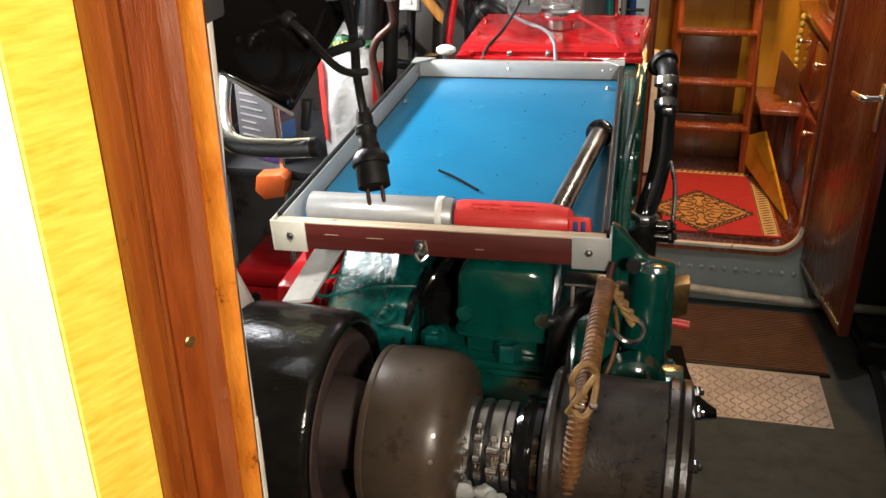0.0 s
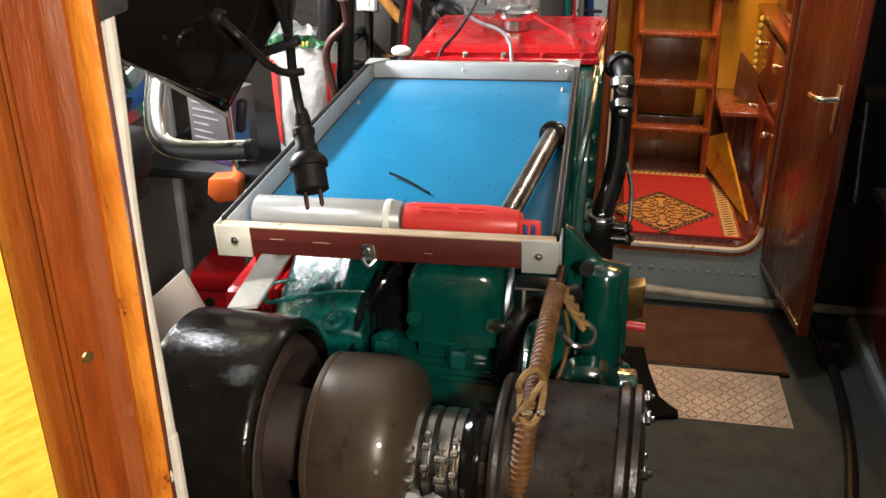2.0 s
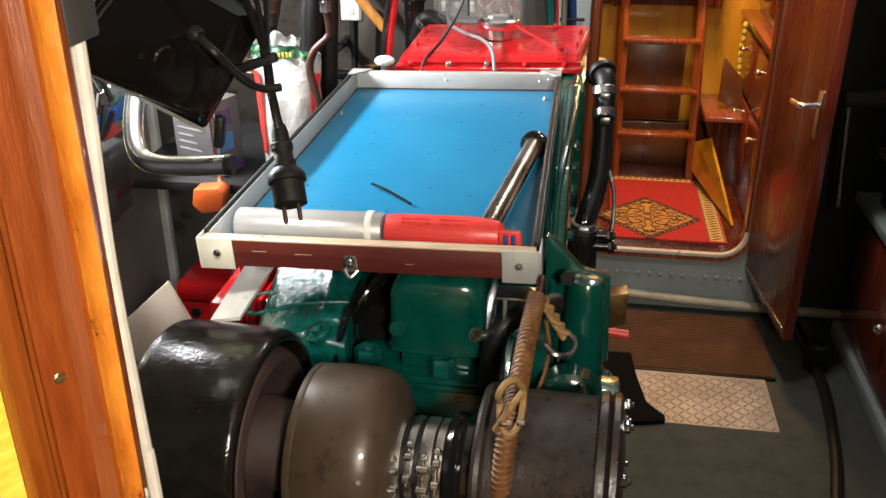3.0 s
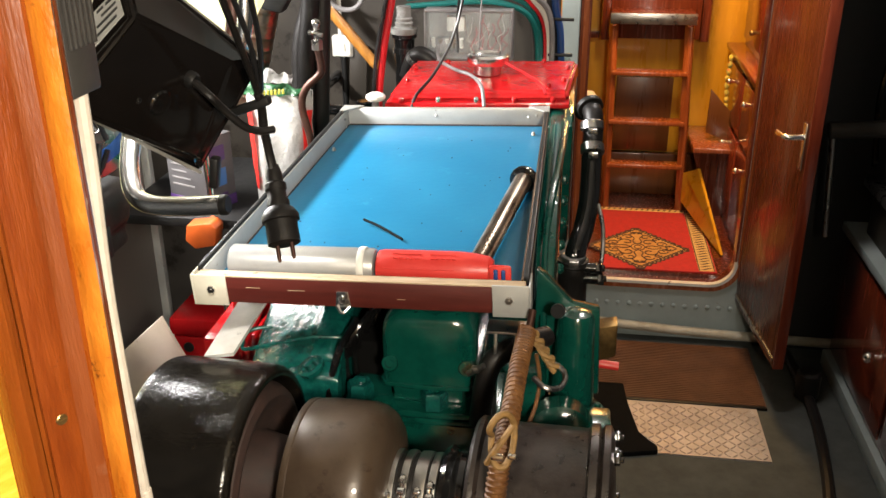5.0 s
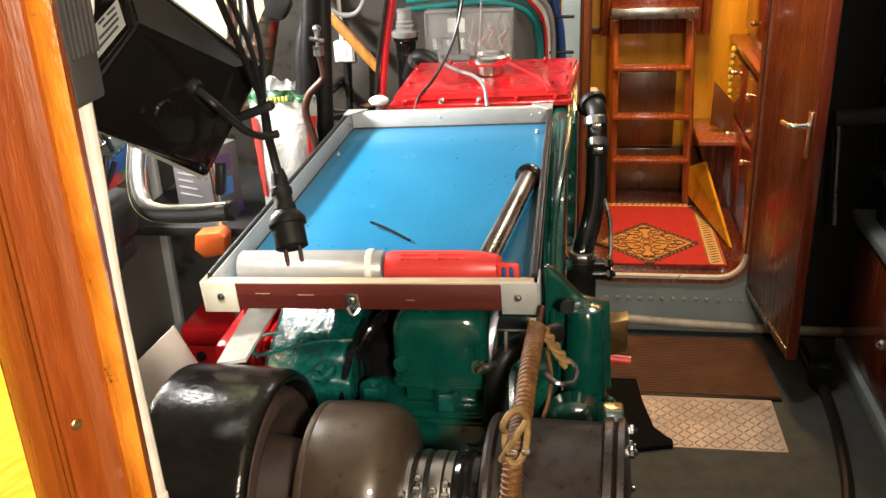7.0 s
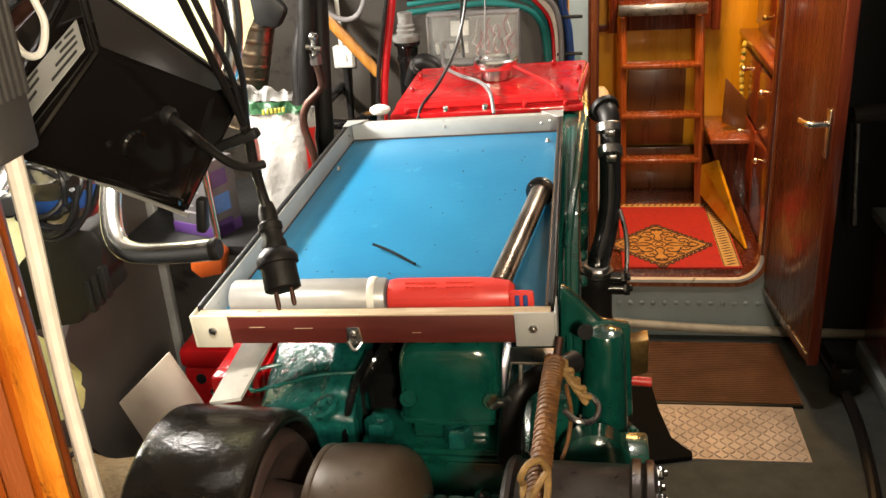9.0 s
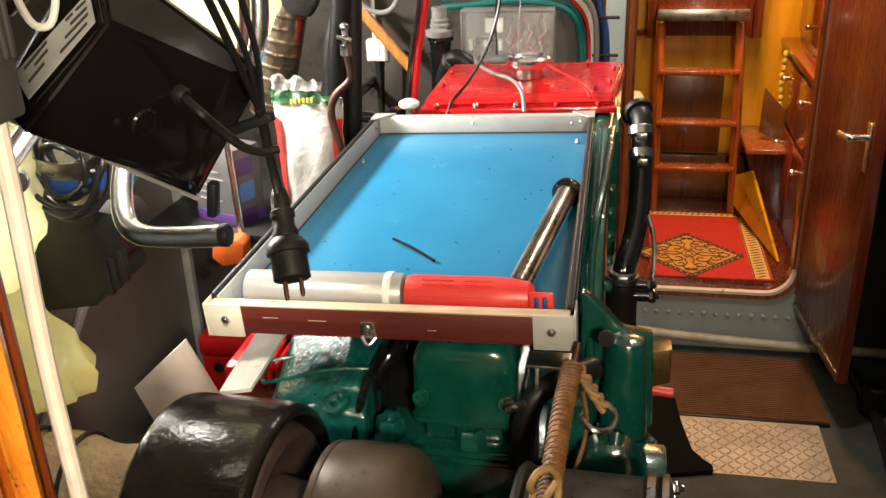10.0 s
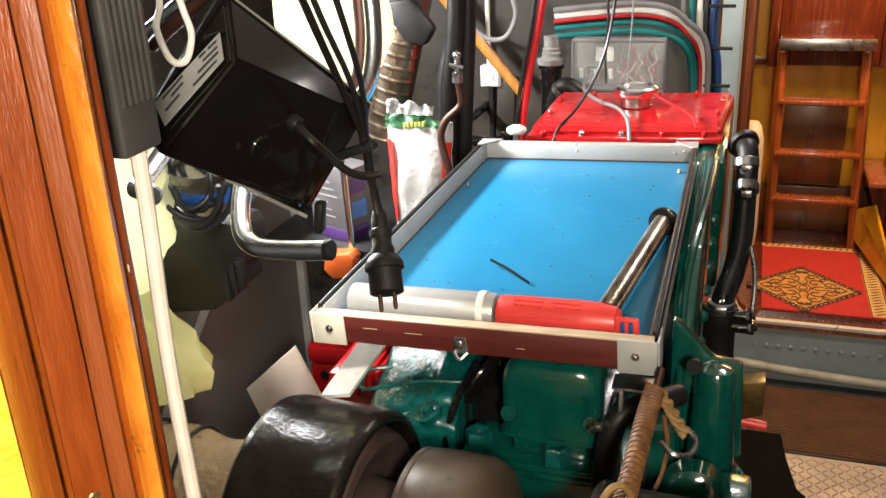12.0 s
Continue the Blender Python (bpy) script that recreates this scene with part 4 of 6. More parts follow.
    prism(b, [(-0.325, 0.99), (-0.318, 1.002), (-0.222, 1.03), (-0.212, 1.038), (-0.18, 1.043), (-0.165, 1.03), (-0.165, 0.7), (-0.325, 0.7)], "y", 1.2, 1.45, 0.006, rise)
    part("pump_housing", b, M_GREEN_OILY, e)
    b = new_bm()
    prism(b, [(-0.325, 0.972), (-0.315, 0.99), (-0.2, 1.04), (-0.16, 1.035), (-0.16, 0.7), (-0.325, 0.7)], "y", 1.165, 1.198, 0.005, rise)
    part("pump_end_plate", b, M_GREEN_OILY, e)
    for x, y, z in ((-0.285, 1.185, 1.004), (-0.205, 1.18, 1.035)):
        b = new_bm()
        lathe(b, [(0.022, 0), (0.022, 0.006), (0.016, 0.008), (0.016, 0.004), (0.009, 0.004), (0.009, 0.014), (0.006, 0.016)], (x, y, z - 0.005), (x - 0.3, y - 0.25, z + 0.8), 20)
        part("pump_plug", b, M_GREEN_OILY, e)
    b = new_bm()
    tube(b, [(-0.16, 1.225, 1.065), (-0.22, 1.215, 1.065), (-0.29, 1.205, 1.05), (-0.325, 1.2, 1.045), (-0.325, 1.23, 1.06), (-0.29, 1.25, 1.062)], 0.0035, 8)
    part("fuel_pipe", b, M_GREEN_OILY, e)
    # dark pipework between pump and cover
    for k in range(6):
        b = new_bm()
        x = -0.155 + 0.008 * k
        tube(b, [(x, 1.25 + 0.02 * k, 0.9), (x - 0.01, 1.24 + 0.03 * k, 1.02), (x + 0.02, 1.27 + 0.035 * k, 1.08), (x + 0.03, 1.36 + 0.03 * k, 1.06)], 0.005, 8)
        part("injector_pipe", b, M_BLACK, e)
        c = new_bm()
        hexnut(c, (x - 0.01, 1.24 + 0.03 * k, 1.02), (0, 0, 1), 0.011, 0.018)
        part("pipe_nut", c, M_BLACK, e)
    b = new_bm()
    tube(b, [(-0.17, 1.16, 0.85), (-0.178, 1.165, 0.97), (-0.165, 1.19, 1.05), (-0.15, 1.26, 1.08)], 0.006, 8)
    part("black_pipe", b, M_BLACK, e)
    # radiator hose with clip
    b = new_bm()
    tube(b, [(0.16, 1.235, 1.085), (0.135, 1.2, 1.092), (0.108, 1.175, 1.092), (0.085, 1.158, 1.08), (0.074, 1.152, 1.05), (0.068, 1.15, 1.0), (0.066, 1.15, 0.972)], 0.0165, 16)
    part("hose", b, M_RUBBER, e)
    b = new_bm()
    rod(b, (0.048, 1.145, 1.062), (0.072, 1.138, 1.082), 0.0045)
    box(b, 0.054, 0.066, 1.136, 1.146, 1.068, 1.078, 0.002)
    part("hose_clip", b, M_STEEL, e)
    # brackets that carry the tray
    b = new_bm()
    box(b, 0.075, 0.14, 1.14, 1.18, 1.135, 1.139, 0.001)
    box(b, 0.085, 0.09, 1.15, 1.17, 0.98, 1.135, 0.001)
    box(b, 0.12, 0.125, 1.15, 1.17, 0.98, 1.135, 0.001)
    part("tray_bracket", b, M_STEEL, e)
    for x in (-0.3, 0.08):
        b = new_bm()
        rod(b, (x * 0.7, 1.85, 1.0), (x, 1.85, 1.165), 0.012)
        part("tray_post", b, M_STEEL, e)
    part("mount_arm", prism(new_bm(), [(-0.37, 1.075), (-0.31, 1.095), (-0.1, 1.02), (-0.1, 0.96)], "y", 1.5, 1.54), M_GREEN, e)
    # red rocker cover with bolts
    b = new_bm()
    prism(b, [(-0.275, 1.213), (0.172, 1.228), (0.172, 1.243), (-0.275, 1.228)], "y", 2.11, 2.4, 0.004, Matrix.Translation((0, 0, -0.01)))
    cov = part("rocker_cover", b, M_RED, e, "glossy red rocker cover")
    b = new_bm()
    lo = [(-0.268, 2.122, 1.219), (0.17, 2.122, 1.234), (0.19, 2.38, 1.234), (-0.262, 2.38, 1.219)]
    hi = [(-0.262, 2.134, 1.242), (0.166, 2.134, 1.256), (0.186, 2.36, 1.282), (-0.24, 2.36, 1.272)]
    vs = [b.verts.new(p) for p in lo + hi]
    for f in ((3, 2, 1, 0), (4, 5, 6, 7), (0, 1, 5, 4), (1, 2, 6, 5), (2, 3, 7, 6), (3, 0, 4, 7)):
        b.faces.new([vs[i] for i in f])
    bmesh.ops.recalc_face_normals(b, faces=b.faces[:])
    bmesh.ops.bevel(b, geom=b.edges[:], offset=0.008, segments=3, affect="EDGES")
    part("cover_dome", b, M_RED, cov)

    def on_top(x, y):
        return 1.246 + (y - 2.13) * 0.128 + (x + 0.26) * 0.03
    for i in range(5):
        b = new_bm()
        px = -0.235 + 0.092 * i
        lathe(b, [(0.007, 0), (0.0075, 0.004), (0.006, 0.009), (0.003, 0.011)], (px, 2.118, 1.222 + 0.003 * i), (px, 2.0, 1.5), 10)
        part("cover_bolt", b, M_CHROME if i in (1, 2) else M_RED, cov)
    for bx, by in ((-0.235, 2.2), (-0.228, 2.29), (0.155, 2.2), (0.162, 2.29), (-0.15, 2.335), (0.1, 2.335), (0.12, 2.16)):
        b = new_bm()
        z = on_top(bx, by)
        lathe(b, [(0.006, 0), (0.006, 0.006), (0.004, 0.009)], (bx, by, z - 0.004), (bx, by, 2), 10)
        part("cover_bolt", b, M_RED, cov)
    b = new_bm()
    lathe(b, [(0.036, -0.012), (0.036, 0.012), (0.05, 0.014), (0.053, 0.019), (0.053, 0.033), (0.048, 0.038), (0.04, 0.038), (0.037, 0.034), (0.004, 0.033)], (-0.038, 2.265, 1.275), (-0.038, 2.265, 2), 40)
    part("filler_cap", b, M_CHROME, cov, "chrome filler cap")
    b = new_bm()
    tube(b, [(-0.01, 2.25, 1.305), (0.02, 2.22, 1.295), (0.06, 2.19, 1.282), (0.1, 2.14, 1.27), (0.115, 2.12, 1.25)], 0.0032, 6)
    part("cap_chain", b, M_REDCABLE, cov)
    # starboard side: coolant pipe, hoses and clamps
    b = new_bm()
    tube(b, [(0.205, 2.16, 1.2), (0.215, 2.12, 1.222), (0.226, 2.08, 1.222), (0.2305, 2.06, 1.2), (0.231, 2.05, 1.17), (0.23, 2.03, 1.13)], 0.0225, 18)
    lathe(b, [(0.03, 0), (0.031, 0.002), (0.031, 0.012), (0.028, 0.014)], (0.222, 2.09, 1.226), (0.212, 2.12, 1.24), 20)
    part("upper_hose", b, M_RUBBER, e, "black rubber hose")
    b = new_bm()
    tube(b, [(0.23, 2.035, 1.15), (0.2305, 2.0, 1.09), (0.229, 1.965, 1.045), (0.22, 1.92, 0.995), (0.206, 1.865, 0.965), (0.2, 1.85, 0.93)], 0.0235, 20)
    man = part("coolant_pipe", b, M_BLACK, e, "glossy black pipe")
    for p, q in (((0.226, 2.053, 1.205), (0.2275, 2.043, 1.187)), ((0.2298, 2.035, 1.155), (0.231, 2.02, 1.138)), ((0.2, 1.85, 0.955), (0.2, 1.85, 0.94))):
        c = new_bm()
        rod(c, p, q, 0.0275, seg=22, bev=0.002)
        box(c, q[0] - 0.01, q[0] + 0.012, q[1] - 0.036, q[1] - 0.024, q[2], q[2] + 0.014, 0.002)
        part("hose_clamp", c, M_STEEL, man, "steel hose clamp")
    b = new_bm()
    lathe(b, [(0.034, 0), (0.036, 0.01), (0.033, 0.014), (0.035, 0.03), (0.033, 0.034), (0.034, 0.11), (0.037, 0.12), (0.034, 0.13)], (0.2, 1.85, 0.945), (0.196, 1.85, 0.0), 22)
    part("lower_hose", b, M_RUBBER, e, "ribbed black hose")
    for z, dx in ((0.905, 0.245), (0.93, 0.24)):
        b = new_bm()
        y0 = 2.06 if z > 1.2 else 1.84
        rod(b, (dx - 0.03, y0, z), (dx + 0.012, y0, z), 0.013, bev=0.002)
        hexnut(b, (dx + 0.01, y0, z), (1, 0, 0.1), 0.015, 0.014)
        part("drain_cock", b, M_BLACK, e)
    b = new_bm()
    tube(b, [(0.25, 1.95, 1.04), (0.262, 1.9, 1.0), (0.262, 1.86, 0.94), (0.25, 1.84, 0.9)], 0.005, 8)
    part("thin_pipe", b, M_STEEL, e)
    for i in range(9):
        c = new_bm()
        y = 1.5 + 0.055 * i
        lathe(c, [(0.012, 0), (0.012, 0.006), (0.007, 0.012)], (0.168, y, 0.86 + 0.03 * i), (1, y, 0.9 + 0.03 * i), 10)
        part("block_bolt", c, M_GREEN, e)
    b = new_bm()
    tube(b, [(0.168, 1.98, 1.22), (0.16, 1.75, 1.2), (0.15, 1.6, 1.17), (0.145, 1.5, 1.12), (0.15, 1.4, 1.03), (0.155, 1.36, 0.95)], 0.0075, 10)
    part("oil_pipe", b, M_GREEN, e)
    b = new_bm()
    lathe(b, [(0.014, 0), (0.026, 0.004), (0.031, 0.014), (0.033, 0.06), (0.036, 0.12), (0.038, 0.18), (0.05, 0.186), (0.05, 0.2), (0.046, 0.208), (0.046, 0.4)], (0.207, 1.37, 1.064), (0.207, 1.34, 0.0), 28)
    part("filter_housing", b, M_GREEN, e)
    part("web_plate", prism(new_bm(), [(0.135, 1.122), (0.15, 1.113), (0.2, 1.06), (0.247, 1.052), (0.255, 0.88), (0.135, 0.88)], "y", 1.4, 1.425, 0.005), M_GREEN, e)
    for k in range(4):
        a = radians(-150 + 40 * k)
        c = new_bm()
        hexnut(c, (0.206 + 0.052 * math.cos(a), 1.352 + 0.052 * math.sin(a), 0.892), (0, 0, 1), 0.011, 0.013)
        part("flange_nut", c, M_GREEN, e)
    c = new_bm()
    lathe(c, [(0.012, 0), (0.012, 0.008), (0.008, 0.008)], (0.176, 1.33, 1.083), (0.1, 0.6, 1.2), 20)
    part("blanking_plug", c, M_BLACK_MATT, e)
    b = new_bm()
    lathe(b, [(0.05, 0), (0.055, 0.006), (0.055, 0.05), (0.04, 0.06), (0.012, 0.062), (0.012, 0.07)], (0.19, 1.27, 0.9), (0.19, 0.6, 1.0), 28)
    part("side_pump", b, M_GREEN, e)
    part("pump_flange", box(new_bm(), 0.19, 0.272, 1.24, 1.31, 0.85, 0.915, 0.005), M_GREEN, e)
    part("gusset", prism(new_bm(), [(1.4, 0.8), (1.4, 1.03), (1.7, 0.88), (1.7, 0.8)], "x", 0.17, 0.23, 0.005), M_GREEN, e)
    part("yellow_bracket", prism(new_bm(), [(0.24, 0.85), (0.29, 0.87), (0.29, 0.94), (0.245, 0.93)], "y", 1.56, 1.6, 0.003), M_BRASS, e, "yellowish metal bracket")
    b = new_bm()
    rod(b, (0.25, 1.6, 0.83), (0.3, 1.6, 0.825), 0.009)
    part("red_tap", b, M_RED_PLASTIC, e, "small red tap")
    part("bed_port", box(new_bm(), -0.34, -0.1, 1.2, 2.7, 0.2, 0.26, 0.004), M_BLACK, e)


engine_parts()

# engine bed's shadow on the floor, laid as a flat black sheet
b = new_bm()
prism(b, [(-0.4, 3.1), (0.43, 3.1), (0.445, 2.95), (0.475, 2.78), (0.51, 2.73), (0.535, 2.705), (0.535, 2.675), (0.4, 2.64), (-0.4, 2.62)], "z", FLOOR, FLOOR + 0.02, 0.004)
tagged(part("bed_shadow", b, M_STICK_AND_SHADE), "black sheet standing for the engine bed's shadow on the floor", "drip tray")

# black drum, grey casting, clamps and black silencer on one axis
AXIS_O = Vector((-0.15, 0.981, 0.9645))
AXIS_N = Vector((0.9985, -0.0513, 0.0156)).normalized()


def on_axis(s, out=0.0, turn=0.0):
    """A point s metres along the axis and out metres from it; turn 0 is up, 90 towards the cabin."""
    up = (Vector((0, 0, 1)) - AXIS_N * AXIS_N.z).normalized()
    near = up.cross(AXIS_N)
    near = near if near.y < 0 else -near
    return AXIS_O + AXIS_N * s + (up * math.cos(radians(turn)) + near * math.sin(radians(turn))) * out


def axis_mesh(prof, seg=64, caps=True):
    """prof: (radius, place along the axis)."""
    s0 = prof[0][1]
    return lathe(new_bm(), [(r, s - s0) for r, s in prof], on_axis(s0), on_axis(s0 + 1), seg, caps)


def axis_thing(name, prof, mat_, label, cat):
    return tagged(part(name, axis_mesh(prof), mat_, sharp=28), label, cat)


drum = axis_thing("black_drum", [(0.13, -0.225), (0.156, -0.224), (0.162, -0.218), (0.164, -0.208), (0.1635, -0.085), (0.162, -0.072), (0.159, -0.0655), (0.1545, -0.062), (0.1515, -0.0615),
                                 (0.147, -0.062), (0.1435, -0.07), (0.142, -0.09), (0.14, -0.15)], M_BLACK_DRUM, "glossy black painted steel drum beside the engine", "drum")
part("dished_plate", axis_mesh([(0.1405, -0.13), (0.14, -0.09), (0.137, -0.076), (0.13, -0.066), (0.119, -0.062), (0.107, -0.066), (0.098, -0.078), (0.07, -0.086), (0.055, -0.01)]), M_DIRTY_RED, drum, "rusty brown dished plate inside the drum")
casting = axis_thing("grey_casting", [(0.06, -0.013), (0.116, -0.0125), (0.1195, -0.011), (0.1205, -0.008), (0.1203, -0.003), (0.1192, -0.0015), (0.1205, 0.002), (0.1225, 0.02), (0.123, 0.06), (0.1225, 0.08), (0.119, 0.094), (0.111, 0.106), (0.099, 0.114), (0.075, 0.119), (0.058, 0.121)],
                     M_GREY_CAST, "round grey-brown cast metal housing beside the drum", "casting")
for turn in (52, 68, 95):
    b = new_bm()
    hexnut(b, on_axis(0.09, 0.1175, turn), on_axis(0.1, 0.14, turn) - on_axis(0.09, 0.1175, turn), 0.0035, 0.003)
    part("bolt", b, M_STEEL, casting)
coupling = axis_thing("coupling", [(0.056, 0.105), (0.058, 0.108), (0.058, 0.2), (0.05, 0.225)], M_RUBBER, "short black hose coupling with steel clamps", "coupling")
part("rubber_collar", axis_mesh([(0.059, 0.185), (0.07, 0.188), (0.074, 0.195), (0.07, 0.203), (0.066, 0.206), (0.072, 0.212), (0.072, 0.22)]), M_BLACK, coupling)
for s_, w_, turn in ((0.112, 0.016, 78), (0.134, 0.012, 60), (0.152, 0.018, 72), (0.172, 0.012, 64)):
    b = axis_mesh([(0.0585, s_), (0.0615, s_ + 0.001), (0.0622, s_ + w_ / 2), (0.0615, s_ + w_ - 0.001), (0.0585, s_ + w_)], 48)
    cl = part("clamp", b, M_STEEL, coupling, "bright steel band clamp")
    b = new_bm()
    rod(b, on_axis(s_ + w_ / 2, 0.067, turn - 22), on_axis(s_ + w_ / 2, 0.067, turn + 22), 0.0028, seg=10)
    for k in (-12, 12):
        rod(b, on_axis(s_ + 0.001, 0.067, turn + k), on_axis(s_ + w_ - 0.001, 0.067, turn + k), 0.006, seg=14, bev=0.001)
    hexnut(b, on_axis(s_ + w_ / 2, 0.067, turn - 22), on_axis(s_, 0.067, turn - 40) - on_axis(s_, 0.067, turn - 22), 0.006, 0.007)
    part("tee_bolt", b, M_CHROME, cl, "bright clamp bolt")
silencer = axis_thing("black_silencer", [(0.05, 0.222), (0.1, 0.226), (0.113, 0.229), (0.118, 0.234), (0.1175, 0.24), (0.1135, 0.245), (0.1135, 0.375), (0.115, 0.378), (0.121, 0.381), (0.121, 0.391), (0.114, 0.394), (0.12, 0.398), (0.12, 0.406), (0.11, 0.411), (0.05, 0.416)],
                      M_BLACK_LUMPY, "glossy black painted cylindrical silencer", "silencer")
for k in range(9):
    c = new_bm()
    hexnut(c, on_axis(0.409, 0.105, 8 + 40 * k), AXIS_N, 0.008, 0.01)
    part("bolt", c, M_BLACK, silencer)
b = new_bm()
for k, (dx, dy) in enumerate(((-0.018, 0.0), (0.012, 0.006), (0.03, -0.004))):
    ball(b, on_axis(0.14 + dx, 0.075 + 0.004 * k, 112) + Vector((0, dy, 0)), 0.018, 1.0, 0.6, 0.7, 12)
for v in b.verts:
    v.co += Vector((noise.noise(v.co * 90), noise.noise(v.co * 80 + Vector((5, 0, 0))), noise.noise(v.co * 85 + Vector((0, 7, 0))))) * 0.007
tagged(part("white_rag", b, M_LABEL), "crumpled pale rag tucked under the coupling", "rag")
setting("support_beam", box(new_bm(), -0.5, 0.4, 0.86, 1.1, FLOOR, 0.82, 0.01), M_BLACK_MATT, "black steel support under the drums")

# rope-served tension rod
b = new_bm()
P = [(0.107, 0.86, 0.80), (0.108, 0.862, 0.9), (0.111, 0.87, 1.0), (0.117, 0.885, 1.09), (0.124, 0.95, 1.12), (0.129, 1.05, 1.14), (0.136, 1.105, 1.165)]
tube(b, P, 0.0118, 12, 10)
rope = tagged(part("served_rope", b, M_ROPE), "brown rope-served rod hooked under the tray", "rope")
c = new_bm()
rod(c, (0.137, 1.1, 1.16), (0.142, 1.122, 1.188), 0.0055, seg=12)
part("rod_end", c, M_COPPER, rope, "rusty rod end")
path = spline(P, 60)
b = new_bm()
coil = []
for i, p in enumerate(path):
    d = (path[min(i + 1, len(path) - 1)] - path[max(i - 1, 0)]).normalized()
    u = d.cross(Vector((0, 1, 0.2))).normalized()
    v = d.cross(u)
    nxt = path[min(i + 1, len(path) - 1)]
    for k in range(2):
        a = (i * 2 + k) * 2 * math.pi / 10
        coil.append(p.lerp(nxt, k / 2) + 0.0118 * (math.cos(a) * u + math.sin(a) * v))
tube(b, coil, 0.0023, 5, 1, smooth=False)
part("serving", b, M_ROPE, rope, "tight rope serving")
b = new_bm()
cord = [(0.104, 0.885, 1.125), (0.102, 0.872, 1.15), (0.115, 0.875, 1.172), (0.132, 0.885, 1.168), (0.142, 0.89, 1.14), (0.14, 0.88, 1.1), (0.128, 0.868, 1.082), (0.112, 0.868, 1.085), (0.105, 0.875, 1.105), (0.104, 0.885, 1.125)]
tube(b, [(0.12 + 0.7 * (x - 0.122), y, 1.14 + 0.72 * (z - 1.127)) for x, y, z in cord], 0.004, 8)
tube(b, [(0.103, 0.875, 1.105), (0.112, 0.866, 1.128), (0.125, 0.872, 1.148), (0.133, 0.88, 1.158)], 0.004, 8)
part("lashing", b, M_ROPE_GOLD, rope, "golden cord lashing")
b = new_bm()
box(b, 0.108, 0.124, 0.862, 0.87, 1.118, 1.126, 0.003)
box(b, 0.128, 0.139, 0.866, 0.874, 1.118, 1.125, 0.003)
part("thimble", b, M_CHROME, rope, "bright metal thimble")
for s_ in (0, 1, 2):
    b = new_bm()
    tail = []
    for k in range(14):
        u = k / 13
        a = u * 9 + s_ * 2.1
        tail.append((0.143 + 0.034 * u + 0.004 * math.cos(a), 1.108 - 0.01 * u + 0.004 * math.sin(a), 1.16 - 0.05 * u + 0.004 * math.sin(a)))
    tube(b, tail, 0.0042, 7, 2)
    part("rope_strand", b, M_ROPE_GOLD, rope)
b = new_bm()
tube(b, [(0.15, 1.1, 1.13), (0.156, 1.1, 1.09), (0.152, 1.09, 1.05), (0.14, 1.07, 1.02)], 0.003, 8)
part("rope_tail", b, M_ROPE, rope)
b = new_bm()
tube(b, [(0.148, 1.085, 1.1), (0.165, 1.07, 1.095), (0.185, 1.08, 1.09), (0.192, 1.1, 1.098), (0.18, 1.11, 1.108), (0.165, 1.105, 1.11)], 0.0042, 8)
part("shackle", b, M_STEEL, rope, "steel shackle")

